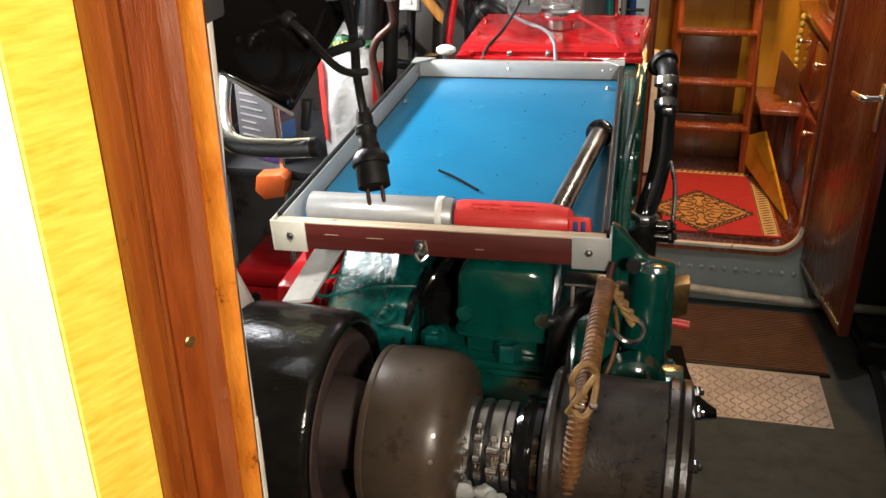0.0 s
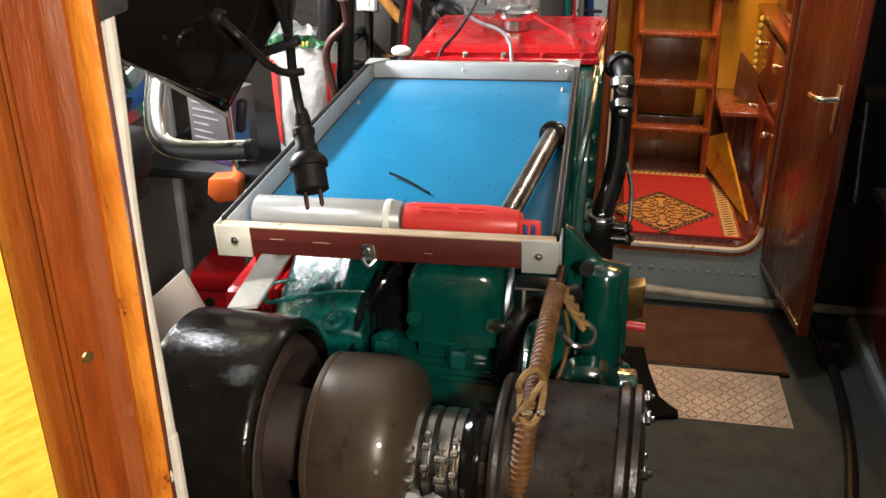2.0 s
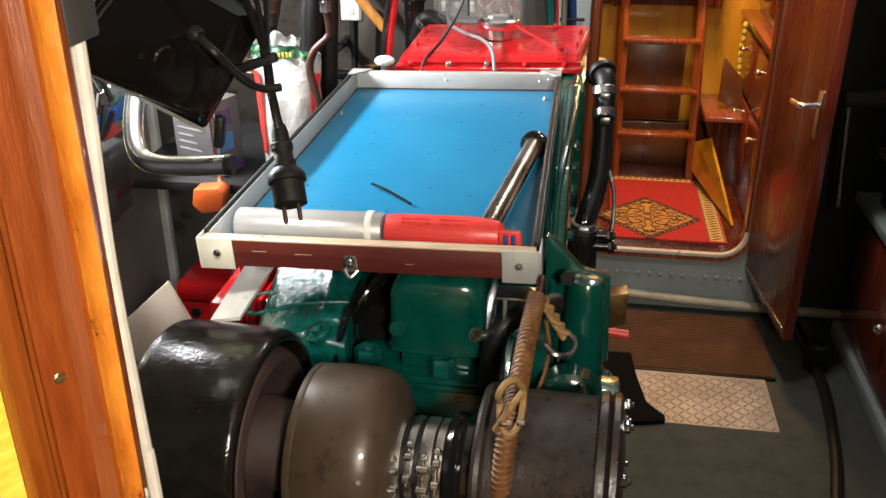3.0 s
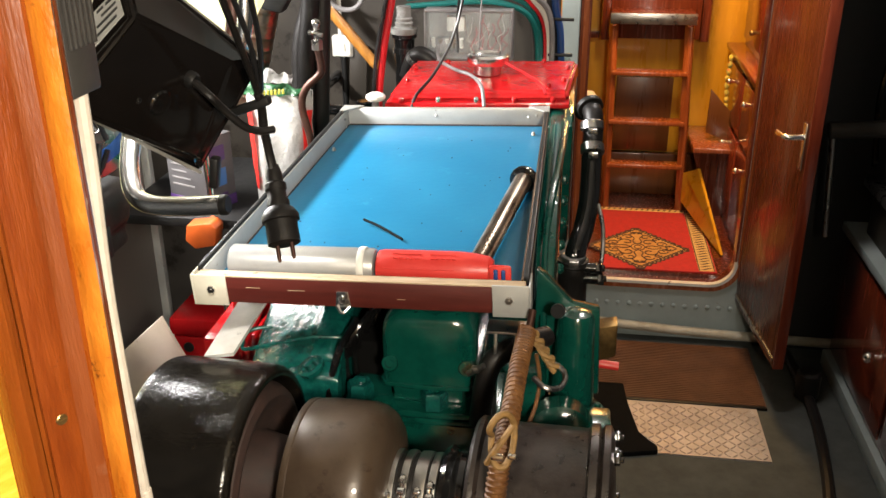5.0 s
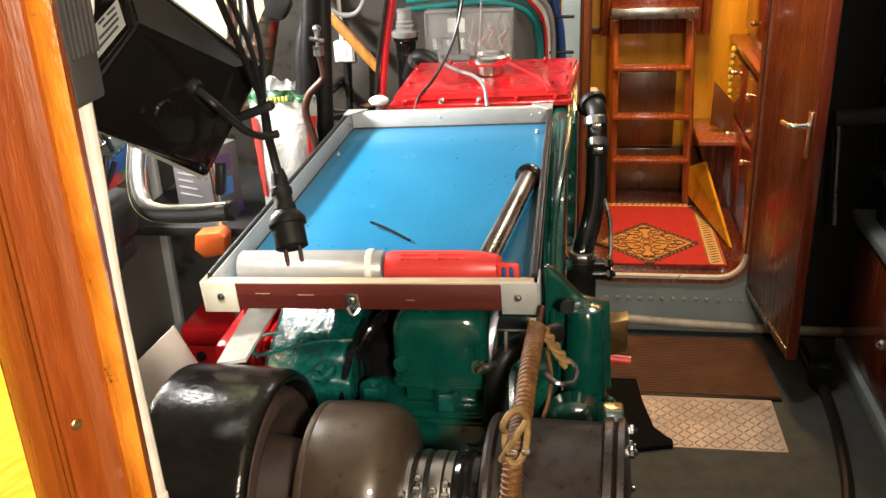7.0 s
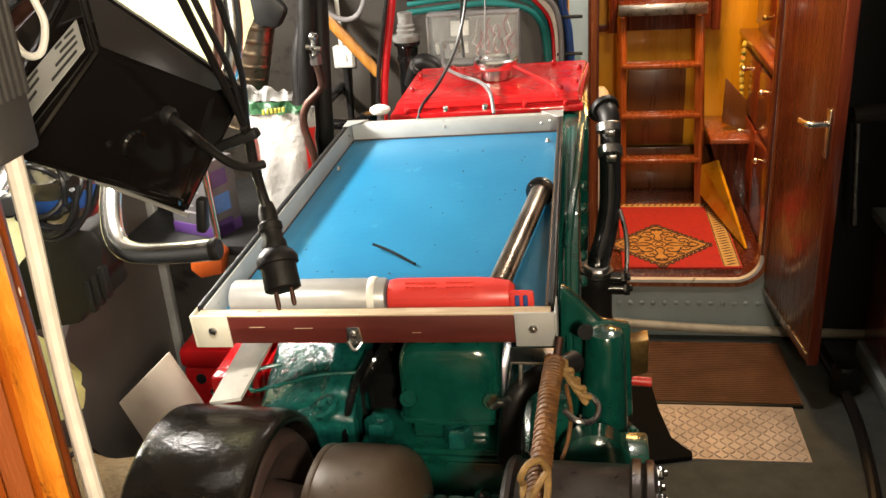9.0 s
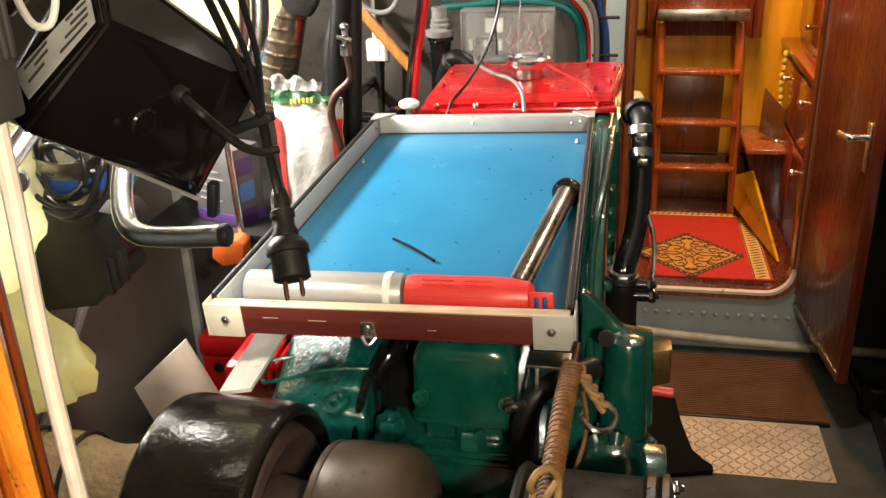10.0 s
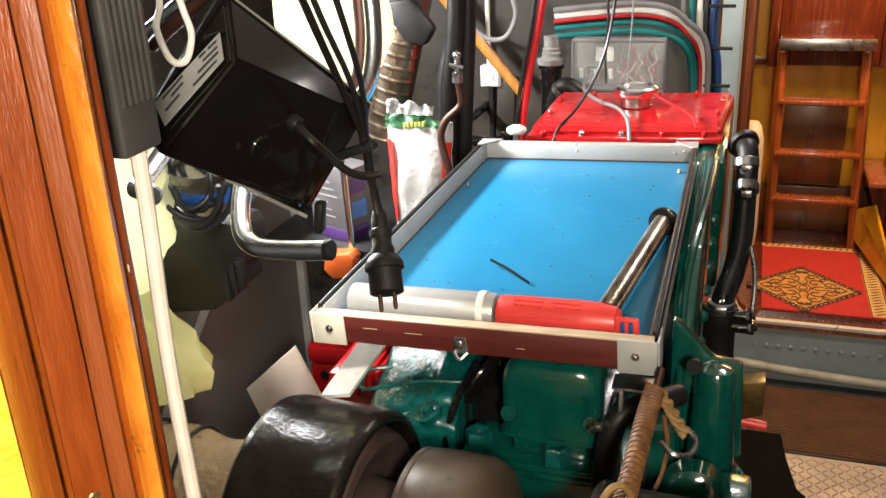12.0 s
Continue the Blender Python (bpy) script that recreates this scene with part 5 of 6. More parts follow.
# ---- hanging floodlight and its leads ----


def floodlight():
    t = thing("floodlight", (-0.21, 0.8, 1.467), "glossy black halogen floodlight hanging with its back to the room", "floodlight")
    # back panel and the wider front rim, each as upper left, lower left, lower right, upper right
    back = [Vector(p) for p in ((-0.2048, 0.751, 1.6485), (-0.2536, 0.69, 1.5776), (-0.2021, 0.84, 1.4836), (-0.1735, 0.885, 1.576))]
    rim = [Vector(p) for p in ((-0.2473, 0.82, 1.6958), (-0.2868, 0.7158, 1.5894), (-0.2123, 0.868, 1.4673), (-0.1578, 0.93, 1.5695))]
    mid = sum(rim, Vector()) / 4

    def hull(near, far, bev):
        b = new_bm()
        vs = [b.verts.new(p) for p in near + far]
        for f in ((0, 1, 2, 3), (7, 6, 5, 4), (0, 4, 5, 1), (1, 5, 6, 2), (2, 6, 7, 3), (3, 7, 4, 0)):
            b.faces.new([vs[i] for i in f])
        bmesh.ops.recalc_face_normals(b, faces=b.faces[:])
        bmesh.ops.bevel(b, geom=b.edges[:], offset=bev, segments=3, affect="EDGES")
        return b
    ax = (rim[1] - rim[0]).cross(rim[3] - rim[0]).normalized()
    ax = ax if ax.y > 0 else -ax
    part("housing", hull(back, rim, 0.005), M_LAMP_BLACK, t)
    wide = [p + 0.03 * (p - mid) + ax * 0.001 for p in rim]
    part("front_frame", hull(wide, [p + ax * 0.012 for p in wide], 0.0025), M_LAMP_BLACK, t, "black front frame")
    # pale tubes stand for light spilling along the frame's lower edge
    d = (wide[2] - wide[1])
    for a, z in ((0.0, 0.42), (0.47, 0.98)):
        b = new_bm()
        tube(b, [wide[1] + d * a + Vector((0.003, -0.003, -0.003)), wide[1] + d * z + Vector((0.003, -0.003, -0.003))], 0.002, 8, 1, smooth=False)
        part("lip_spill", b, M_ALU, t, "lower lip of the frame, pale with painted light spill")
    b = new_bm()
    tube(b, [wide[0] + Vector((0, -0.002, 0.001)), wide[3] + Vector((0, -0.002, 0.001))], 0.0012, 6, 1, smooth=False)
    part("frame_edge", b, M_ALU, t, "thin bright line along the frame edge")
    # fittings on the back panel
    e1, e2 = back[1] - back[0], back[3] - back[0]
    out = e1.cross(e2).normalized()
    out = out if out.y < 0 else -out

    def at(u, v, h=0.0):
        """u along the upper edge, v down the panel, h out of it."""
        top_, low = back[0].lerp(back[3], u), back[1].lerp(back[2], u)
        return top_.lerp(low, v) + out * h
    g = at(0.66, 0.3)
    part("cable_gland", lathe(new_bm(), [(0.0085, -0.006), (0.009, 0.006), (0.0065, 0.01), (0.005, 0.005)], g, g + out, 18), M_BLACK_MATT, t)
    g2 = at(0.52, 0.62)
    part("screw_socket", lathe(new_bm(), [(0.013, -0.006), (0.0135, 0.003), (0.0115, 0.005), (0.01, 0.0), (0.004, 0.0), (0.0035, 0.004)], g2, g2 + out, 20), M_BLACK, t)
    for u, v in ((0.38, 0.68), (0.62, 0.56)):
        p = at(u, v)
        part("screw", lathe(new_bm(), [(0.0035, -0.003), (0.0035, 0.0015), (0.002, 0.0025)], p, p + out, 12), M_BLACK, t)
    b = new_bm()
    tube(b, [g + out * 0.004, g + out * 0.02 + Vector((0.006, 0, -0.01)), (-0.166, 0.83, 1.545), (-0.152, 0.845, 1.523), (-0.14, 0.86, 1.513), (-0.128, 0.872, 1.512)], 0.0042, 10)
    part("supply_lead", b, M_RUBBER, t)
    m, n_ = frame_of((-0.176, 0.872, 1.527), (-0.128, 0.868, 1.545))
    part("clip", box(new_bm(), -0.006, 0.006, -0.005, 0.005, 0, n_, 0.003, m), M_BLACK_MATT, t)
    m, n_ = frame_of((-0.192, 0.862, 1.482), (-0.197, 0.862, 1.447))
    part("catch", box(new_bm(), -0.007, 0.007, -0.005, 0.005, 0, n_, 0.003, m), M_BLACK_MATT, t)
    # type label on the side face
    def on_side(u, v, h):
        """u down the edge of the back panel, v towards the rim, h out of the face."""
        p = back[0].lerp(back[1], u).lerp(rim[0].lerp(rim[1], u), v)
        n = (back[1] - back[0]).cross(rim[0].lerp(rim[1], u) - back[0].lerp(back[1], u)).normalized()
        return p + (n if n.x < 0 else -n) * h

    def patch(u0, u1, v0, v1, h):
        """A thin plate on the label's own field, u and v from 0 to 1."""
        def spot(u, v, hh):
            return on_side(0.1 + 0.72 * u, (0.12 + 0.2 * u) + (0.42 + 0.3 * u) * v, hh)
        b = new_bm()
        vs = [b.verts.new(spot(u, v, hh)) for hh in (h - 0.001, h) for u, v in ((u0, v0), (u1, v0), (u1, v1), (u0, v1))]
        for f in ((0, 1, 2, 3), (7, 6, 5, 4), (0, 4, 5, 1), (1, 5, 6, 2), (2, 6, 7, 3), (3, 7, 4, 0)):
            b.faces.new([vs[k] for k in f])
        return b
    tg = part("label", patch(0, 1, 0, 1, 0.0035), M_LABEL, t, "white type label")
    for a, z, r in ((0.06, 0.2, 0.8), (0.24, 0.34, 0.8), (0.6, 0.9, 0.8), (0.06, 0.3, 0.58), (0.62, 0.8, 0.58), (0.06, 0.4, 0.38), (0.7, 0.92, 0.36), (0.1, 0.5, 0.16)):
        part("print_bar", patch(a, z, r - 0.04, r + 0.04, 0.004), M_INK, tg)
    b = new_bm()
    tube(b, [(-0.2682, 0.745, 1.72), (-0.2682, 0.745, 1.6958), (-0.275, 0.745, 1.676), (-0.262, 0.74, 1.65), (-0.25, 0.745, 1.648), (-0.244, 0.75, 1.669), (-0.248, 0.75, 1.6885), (-0.256, 0.75, 1.72)], 0.003, 8)
    part("cable_tie", b, M_WHITE, t, "white cable tie")
    for a, z, mt in (((-0.3183, 0.78, 1.6628), (-0.2155, 0.78, 1.729), M_CHROME), ((-0.3128, 0.785, 1.6525), (-0.198, 0.785, 1.734), M_COPPER)):
        b = new_bm()
        rod(b, a, z, 0.006, seg=14)
        part("bracket_bar", b, mt, t, "bright bar of the mounting bracket")
    return t


floodlight()


def plug():
    t = thing("plug", (-0.12, 0.84, 1.385), "black rubber mains plug hanging on its lead", "plug")
    top, bot = Vector((-0.137, 0.885, 1.455)), Vector((-0.116, 0.842, 1.392))
    d = (bot - top).normalized()
    b = new_bm()
    lathe(b, [(0.007, -0.012), (0.0095, -0.002), (0.0095, 0.008), (0.012, 0.01), (0.012, 0.016), (0.0105, 0.018), (0.0105, 0.026), (0.0125, 0.03), (0.0125, 0.036), (0.017, 0.04), (0.0205, 0.046), (0.0205, 0.052), (0.0175, 0.053), (0.0178, 0.077), (0.016, 0.078)], top, top + d, 28)
    part("body", b, M_RUBBER, t)
    s = d.cross(Vector((0, 1, 0))).normalized()
    for k in (-1, 1):
        b = new_bm()
        o = top + d * 0.077 + s * (0.0085 * k)
        lathe(b, [(0.0024, 0), (0.0024, 0.016), (0.0015, 0.019)], o, o + d, 10)
        part("pin", b, M_COPPER, t, "metal plug pin")
    b = new_bm()
    tube(b, [top + d * 0.002, (-0.1415, 0.885, 1.48), (-0.1425, 0.88, 1.51), (-0.14, 0.87, 1.544), (-0.137, 0.82, 1.61), (-0.1334, 0.75, 1.6989), (-0.13, 0.66, 1.82), (-0.13, 0.58, 2.0), (-0.13, 0.56, TOP)], 0.0036, 10)
    part("lead", b, M_RUBBER, t)
    b = new_bm()
    tube(b, [(-0.1375, 0.888, 1.462), (-0.141, 0.886, 1.485), (-0.1418, 0.88, 1.51), (-0.1405, 0.874, 1.535), (-0.139, 0.862, 1.552)], 0.0095, 12, radii=lambda u: 0.004 + 0.001 * math.sin(math.pi * u) ** 0.6)
    part("tape_wrap", b, M_RUBBER, t, "black tape binding the leads together")
    return t


plug()
for x1, y0 in ((-0.1232, 0.868), (-0.1029, 0.872)):
    b = new_bm()
    tube(b, [(-0.1405, y0 + 0.008, 1.52), (-0.139, y0, 1.548), (0.5 * x1 - 0.066, 0.82, 1.615), (x1, 0.75, 1.6989), (x1 + 0.006, 0.67, 1.82), (x1 + 0.01, 0.6, 2.0), (x1 + 0.01, 0.58, TOP)], 0.0029, 8)
    tagged(part("hanging_lead", b, M_BLACKCABLE), "black lead hanging in front of the floodlight", "cable", "hanging leads")
b = new_bm()
rod(b, (-0.4, 0.84, 1.49), (-0.372, 0.82, 1.493), 0.0115, seg=20)
drv = thing("power_supply", (-0.14, 0.48, 1.646), "dark grey ribbed plastic power supply box hanging by the jamb", "power supply")
part("case", box(new_bm(), -0.165, -0.106, 0.465, 0.5, 1.646, 1.86, 0.003), M_PSU, drv)
for k in range(6):
    part("rib", box(new_bm(), -0.163 + 0.0095 * k, -0.158 + 0.0095 * k, 0.4615, 0.4655, 1.675, 1.858, 0.001), M_PSU, drv)
for k in range(6):
    part("rib", box(new_bm(), -0.1065, -0.1035, 0.4675 + 0.0055 * k, 0.4705 + 0.0055 * k, 1.675, 1.858, 0.0008), M_PSU, drv)
b2 = new_bm()
tube(b2, [(-0.115, 0.487, 1.655), (-0.116, 0.487, 1.6), (-0.1195, 0.487, 1.5), (-0.1175, 0.487, 1.36), (-0.115, 0.487, 1.2), (-0.115, 0.487, 0.0)], 0.005, 10)
tagged(part("cream_cable", b2, M_CREAM), "cream cable hanging below the power supply", "cable")

hb = thing("handlebar", (-0.3, 0.86, 1.42), "bent chrome handlebar tube with black end caps", "handlebar")
c = new_bm()
tube(c, [(-0.192, 0.862, 1.427), (-0.235, 0.86, 1.424), (-0.275, 0.862, 1.424), (-0.298, 0.875, 1.432), (-0.312, 0.9, 1.455), (-0.318, 0.93, 1.49), (-0.325, 0.96, 1.54), (-0.34, 0.98, 1.6)], 0.011, 18, 10)
part("bar", c, M_CHROME, hb)
c = new_bm()
rod(c, (-0.193, 0.862, 1.427), (-0.183, 0.862, 1.428), 0.0115, seg=20, bev=0.002)
part("end_cap", c, M_BLACK_MATT, hb)
part("second_bar", b, M_CHROME, hb)
c = new_bm()
rod(c, (-0.372, 0.82, 1.493), (-0.36, 0.811, 1.494), 0.012, seg=20, bev=0.003)
part("end_cap", c, M_BLACK_MATT, hb)
c = new_bm()
tube(c, [(-0.34, 0.98, 1.6), (-0.37, 0.93, 1.56), (-0.4, 0.86, 1.5), (-0.4, 0.84, 1.49)], 0.011, 14)
part("stem", c, M_CHROME, hb)

# ---- port side: panels, bags, boxes, hoses ----
setting("panel_port", box(new_bm(), -1.0, -0.97, 1.25, 2.19, FLOOR, 1.24, 0.002), M_PANEL, "grey-brown laminate panel with a reddish smear")
setting("trim_panel", box(new_bm(), -0.975, -0.95, 2.192, 2.215, FLOOR, 1.24, 0.003), M_ALU_PALE, "pale metal edge strip of the panel")
b = new_bm()
prism(b, [(1.44, 0.66), (1.475, 0.66), (1.835, 0.95), (1.80, 0.95)], "x", -0.968, -0.957, 0.001)
tagged(part("leaning_strip", b, M_ALU_PALE), "pale metal strip fixed on the laminate panel", "strip")


def board():
    b = new_bm()
    prism(b, [(-0.816, 0.73), (-0.681, 0.855), (-0.63, 0.74), (-0.3, FLOOR), (-0.47, FLOOR - 0.0)], "y", 1.62, 1.63, 0.001)
    tagged(part("hardboard_sheet", b, M_CARD), "off-white hardboard sheet leaning on its corner", "board")


board()
b = new_bm()
P = [(-1.36, 1.22, 0.80), (-1.0, 1.21, 0.81), (-0.7, 1.2, 0.815), (-0.5, 1.19, 0.80), (-0.38, 1.15, 0.78)]
tube(b, P, 0.085, 24, 10, radii=lambda u: 0.084 + 0.006 * math.sin(40 * u) if u < 0.72 else 0.066)
lag = tagged(part("lagged_pipe", b, M_LOG), "thick pipe lagged in brown crackled wrapping", "pipe")
for x in (-0.75, -0.66):
    c = new_bm()
    tube(c, [(x, 1.2 + 0.089 * math.cos(a * 0.5236), 0.815 + 0.089 * math.sin(a * 0.5236)) for a in range(13)], 0.004, 6, 3)
    part("band", c, M_BLACK_MATT, lag)


def soft_bag(name, cx, cy, prof, depth, material, label, seed):
    """prof: (z, half width, shift)."""
    b = new_bm()
    rows = []
    n = 26
    zs = []
    for (z0, w0, s0), (z1, w1, s1) in zip(prof, prof[1:]):
        for k in range(4):
            u = k / 4
            zs.append((z0 + (z1 - z0) * u, w0 + (w1 - w0) * u, s0 + (s1 - s0) * u))
    zs.append(prof[-1])
    for z, w, sft in zs:
        ring = []
        for i in range(n):
            a = 2 * math.pi * i / n
            k = 1 + 0.2 * noise.noise((3 * math.cos(a) + seed, 3 * math.sin(a), z * 9)) + 0.14 * noise.noise((9 * math.cos(a), 9 * math.sin(a) + seed, z * 22))
            ring.append(b.verts.new((cx + sft + w * k * math.cos(a), cy + depth * min(1, w / 0.06) * k * math.sin(a), z)))
        rows.append(ring)
    for a, c in zip(rows, rows[1:]):
        for i in range(n):
            b.faces.new((a[i], a[(i + 1) % n], c[(i + 1) % n], c[i]))
    b.faces.new(rows[0][::-1])
    b.faces.new(rows[-1])
    return tagged(part(name, b, material, sharp=60), label, "bag")


soft_bag("yellow_bag", -0.85, 1.32, [(0.895, 0.07, 0.02), (0.92, 0.12, 0.03), (0.96, 0.155, 0.0), (1.02, 0.14, -0.03), (1.07, 0.11, -0.04), (1.115, 0.08, -0.05)], 0.07, M_BAG_YELLOW, "thin pale yellow plastic bag standing on the lagged pipe", 3.0)
soft_bag("white_bag", -0.88, 1.34, [(1.1, 0.07, 0), (1.2, 0.13, 0.0), (1.28, 0.145, 0.0), (1.38, 0.15, 0.0), (1.48, 0.12, -0.01), (1.62, 0.06, -0.02)], 0.06, M_BAG_PALE, "whitish plastic bag above the yellow one", 5.0)
soft_bag("pale_bag", -0.41, 1.38, [(1.5, 0.06, 0), (1.53, 0.085, 0), (1.6, 0.1, 0), (1.72, 0.09, 0), (1.85, 0.03, 0)], 0.05, M_BAG_PALE, "pale plastic bag hanging behind the floodlight", 8.0)
b = new_bm()
rod(b, (-0.41, 1.38, 1.84), (-0.41, 1.38, TOP), 0.004)
part("cord", b, M_BLACKCABLE, bpy.data.objects["pale_bag"])
b = new_bm()
tube(b, [(-0.345, 1.3, 1.47), (-0.32, 1.3, 1.51), (-0.307, 1.3, 1.56), (-0.305, 1.3, 1.62), (-0.312, 1.3, 1.7), (-0.33, 1.3, 1.8), (-0.34, 1.3, TOP)], 0.013, 16)
tagged(part("bent_tube", b, M_CHROME), "bent shiny tube beside the pale bag", "tube")
b = new_bm()
tube(b, [(-0.364, 1.31, 1.47), (-0.342, 1.31, 1.51), (-0.33, 1.31, 1.56), (-0.328, 1.31, 1.62), (-0.335, 1.31, 1.7), (-0.35, 1.31, 1.8), (-0.36, 1.31, TOP)], 0.01, 16)
tagged(part("brown_tube", b, M_COPPER), "brown bent tube beside the pale bag", "tube")

setting("shelf_port", box(new_bm(), -0.948, -0.43, 1.96, 2.45, 0.925, 0.95, 0.003), M_BLACK_MATT, "black shelf along the hull")
setting("shelf_port_low", box(new_bm(), -0.948, -0.36, 1.9, 2.45, 0.39, 0.42, 0.003), M_BLACK_MATT, "low black shelf along the hull")


def feed_bag():
    t = thing("paper_bag", (-0.52, 2.06, 0.95), "white plastic sack with red corners and green top", "sack")
    b = new_bm()
    n, m_ = 14, 12
    grid = {}
    for side in (0, 1):
        for i in range(n + 1):
            for j in range(m_ + 1):
                u, v = i / n, j / m_
                x = -0.602 + 0.157 * u + 0.012 * (v - 0.5) * (1 if u > 0.5 else -1)
                z = 0.952 + 0.305 * v
                bulge = 0.045 * (1 - (2 * u - 1) ** 4) * (1 - 0.8 * v ** 3) + 0.007 * noise.noise((u * 4, v * 5, 3 + side))
                grid[side, i, j] = b.verts.new((x + 0.005 * noise.noise((u * 3, v * 6, 9)), 2.06 + (bulge if side else -bulge), z))
    for side in (0, 1):
        for i in range(n):
            for j in range(m_):
                b.faces.new([grid[side, i, j], grid[side, i + 1, j], grid[side, i + 1, j + 1], grid[side, i, j + 1]])
    bmesh.ops.remove_doubles(b, verts=b.verts[:], dist=0.0005)
    part("body", b, M_BAG, t, sharp=80)
    for u0, u1, v0, v1, bow in ((-0.01, 0.1, 0.2, 0.86, 0.05), (0.9, 1.01, 0.45, 0.85, -0.02)):
        c = new_bm()
        rows = []
        for j in range(9):
            v = v0 + (v1 - v0) * j / 8
            row = []
            for u in (u0, (u0 + u1) / 2, u1):
                u += bow * (1 - v)
                x = -0.602 + 0.157 * u + 0.012 * (v - 0.5) * (1 if u > 0.5 else -1)
                bulge = 0.045 * max(0, 1 - (2 * u - 1) ** 4) * (1 - 0.8 * v ** 3)
                row.append(c.verts.new((x + 0.005 * noise.noise((u * 3, v * 6, 9)), 2.052 - bulge, 0.952 + 0.305 * v)))
            rows.append(row)
        for p, q in zip(rows, rows[1:]):
            for i in range(2):
                c.faces.new((p[i], p[i + 1], q[i + 1], q[i]))
        bmesh.ops.solidify(c, geom=c.faces[:], thickness=0.002)
        part("red_print", c, M_RED_PLASTIC, t, "red printed strip")
    def crumple(name, z0, z1, material, seed, lab, y=2.052, x0=-0.606, x1=-0.462):
        """A creased band across the sack's mouth."""
        c = new_bm()
        rows = []
        for j in range(5):
            row = []
            for i in range(25):
                u, v = i / 24, j / 4
                top = z1 + 0.016 * noise.noise((u * 5, seed, 2)) - 0.014 * u
                row.append(c.verts.new((x0 + (x1 - x0) * u, y - 0.012 + 0.016 * noise.noise((u * 7, v * 2, seed)) + 0.012 * v, z0 + (top - z0) * v + 0.004 * noise.noise((u * 9, v, seed + 4)))))
            rows.append(row)
        for p, q in zip(rows, rows[1:]):
            for i in range(24):
                c.faces.new((p[i], p[i + 1], q[i + 1], q[i]))
        bmesh.ops.solidify(c, geom=c.faces[:], thickness=0.0015)
        return part(name, c, material, t, lab, sharp=70)
    crumple("folded_top", 1.246, 1.278, M_GREENBAG, 3.0, "creased green printed top")
    c = new_bm()
    for k in range(6):
        box(c, -0.55 + 0.0095 * k, -0.544 + 0.0095 * k, 2.018, 2.022, 1.25 + 0.001 * k, 1.262 + 0.001 * k, 0.001)
    part("print", c, M_YPRINT, t, "yellow printed bars")
    crumple("torn_edge", 1.27, 1.305, M_BAG, 7.0, "torn white edge", 2.075, -0.61, -0.49)


feed_bag()


def carton():
    t = thing("carton", (-0.75, 2.05, 0.95), "white and purple printed cardboard box on the shelf", "box")
    m = Matrix.Translation((-0.70, 2.0, 0.951)) @ Matrix.Rotation(radians(-22), 4, "Z")
    part("body", box(new_bm(), -0.14, 0.0, 0.0, 0.09, 0, 0.19, 0.002, m), M_CARTON, t)
    for k in range(7):
        w = 0.05 + 0.012 * ((k * 5) % 4)
        part("print_bar", box(new_bm(), -0.125, -0.125 + w, -0.0015, -0.0005, 0.165 - 0.018 * k, 0.169 - 0.018 * k, 0, m), M_GREYCABLE, t)
    for z0, z1, mt in ((0.125, 0.165, M_PURPLE), (0.06, 0.105, M_BLUEPRINT), (0.0, 0.04, M_PURPLE)):
        part("printed_patch", box(new_bm(), 0.0005, 0.0015, 0.01, 0.06, z0, z1, 0, m), mt, t)
    part("purple_base", box(new_bm(), -0.1405, 0.0015, -0.0018, 0.09, 0.0, 0.028, 0.001, m), M_PURPLE, t)


carton()
b = new_bm()
rod(b, (-0.685, 1.95, 1.24), (-0.66, 1.95, 0.42), 0.008, seg=12)
tagged(part("chrome_pole", b, M_CHROME), "thin chrome pole standing on the low shelf", "pole")
b = new_bm()
prism(b, [(-0.735, 0.915), (-0.728, 0.955), (-0.665, 0.963), (-0.652, 0.95), (-0.66, 0.905), (-0.712, 0.893)], "y", 1.9, 1.95, 0.004)
orange = tagged(part("orange_lamp", b, M_ORANGE), "orange plastic lamp cover below the shelf", "lamp")


def toolbox():
    t = thing("red_toolbox", (-0.62, 2.1, 0.42), "red metal toolbox on the low shelf", "toolbox")
    part("body", box(new_bm(), -0.845, -0.38, 1.98, 2.25, 0.421, 0.6, 0.01), M_RED, t)
    part("lid", box(new_bm(), -0.85, -0.375, 1.975, 2.255, 0.602, 0.655, 0.012), M_RED, t)
    for x in (-0.8, -0.45):
        part("latch", lathe(new_bm(), [(0.014, 0), (0.014, 0.004), (0.006, 0.006)], (x, 1.979, 0.57), (x, 1.0, 0.57), 16), M_BLACK_MATT, t)
    b = new_bm()
    lathe(b, [(0.012, 0), (0.012, 0.004), (0.006, 0.005)], (-0.77, 1.981, 0.53), (-0.77, 1.0, 0.53), 16)
    part("lock", b, M_STEEL, t)


toolbox()


def red_pump():
    t = thing("red_pump", (-0.4, 1.42, 0.7), "bright red finned pump beside the engine", "pump")
    part("body", box(new_bm(), -0.47, -0.325, 1.36, 1.55, 0.62, 0.965, 0.01), M_RED, t)
    part("cap", box(new_bm(), -0.44, -0.33, 1.44, 1.55, 0.967, 1.02, 0.01), M_RED, t)
    for k in range(6):
        part("fin", box(new_bm(), -0.425 + 0.014 * k, -0.418 + 0.014 * k, 1.35, 1.44, 0.93, 0.985, 0.002), M_RED, t)
    part("foot", box(new_bm(), -0.46, -0.34, 1.4, 1.52, 0.26, 0.62, 0.006), M_BLACK, t)


red_pump()
b = new_bm()
q = [Vector(p) for p in ((-0.353, 1.115, 1.078), (-0.305, 1.115, 1.088), (-0.292, 1.29, 1.118), (-0.345, 1.29, 1.108))]
vs = [b.verts.new(p) for p in q] + [b.verts.new(p - Vector((0, 0, 0.006))) for p in q]
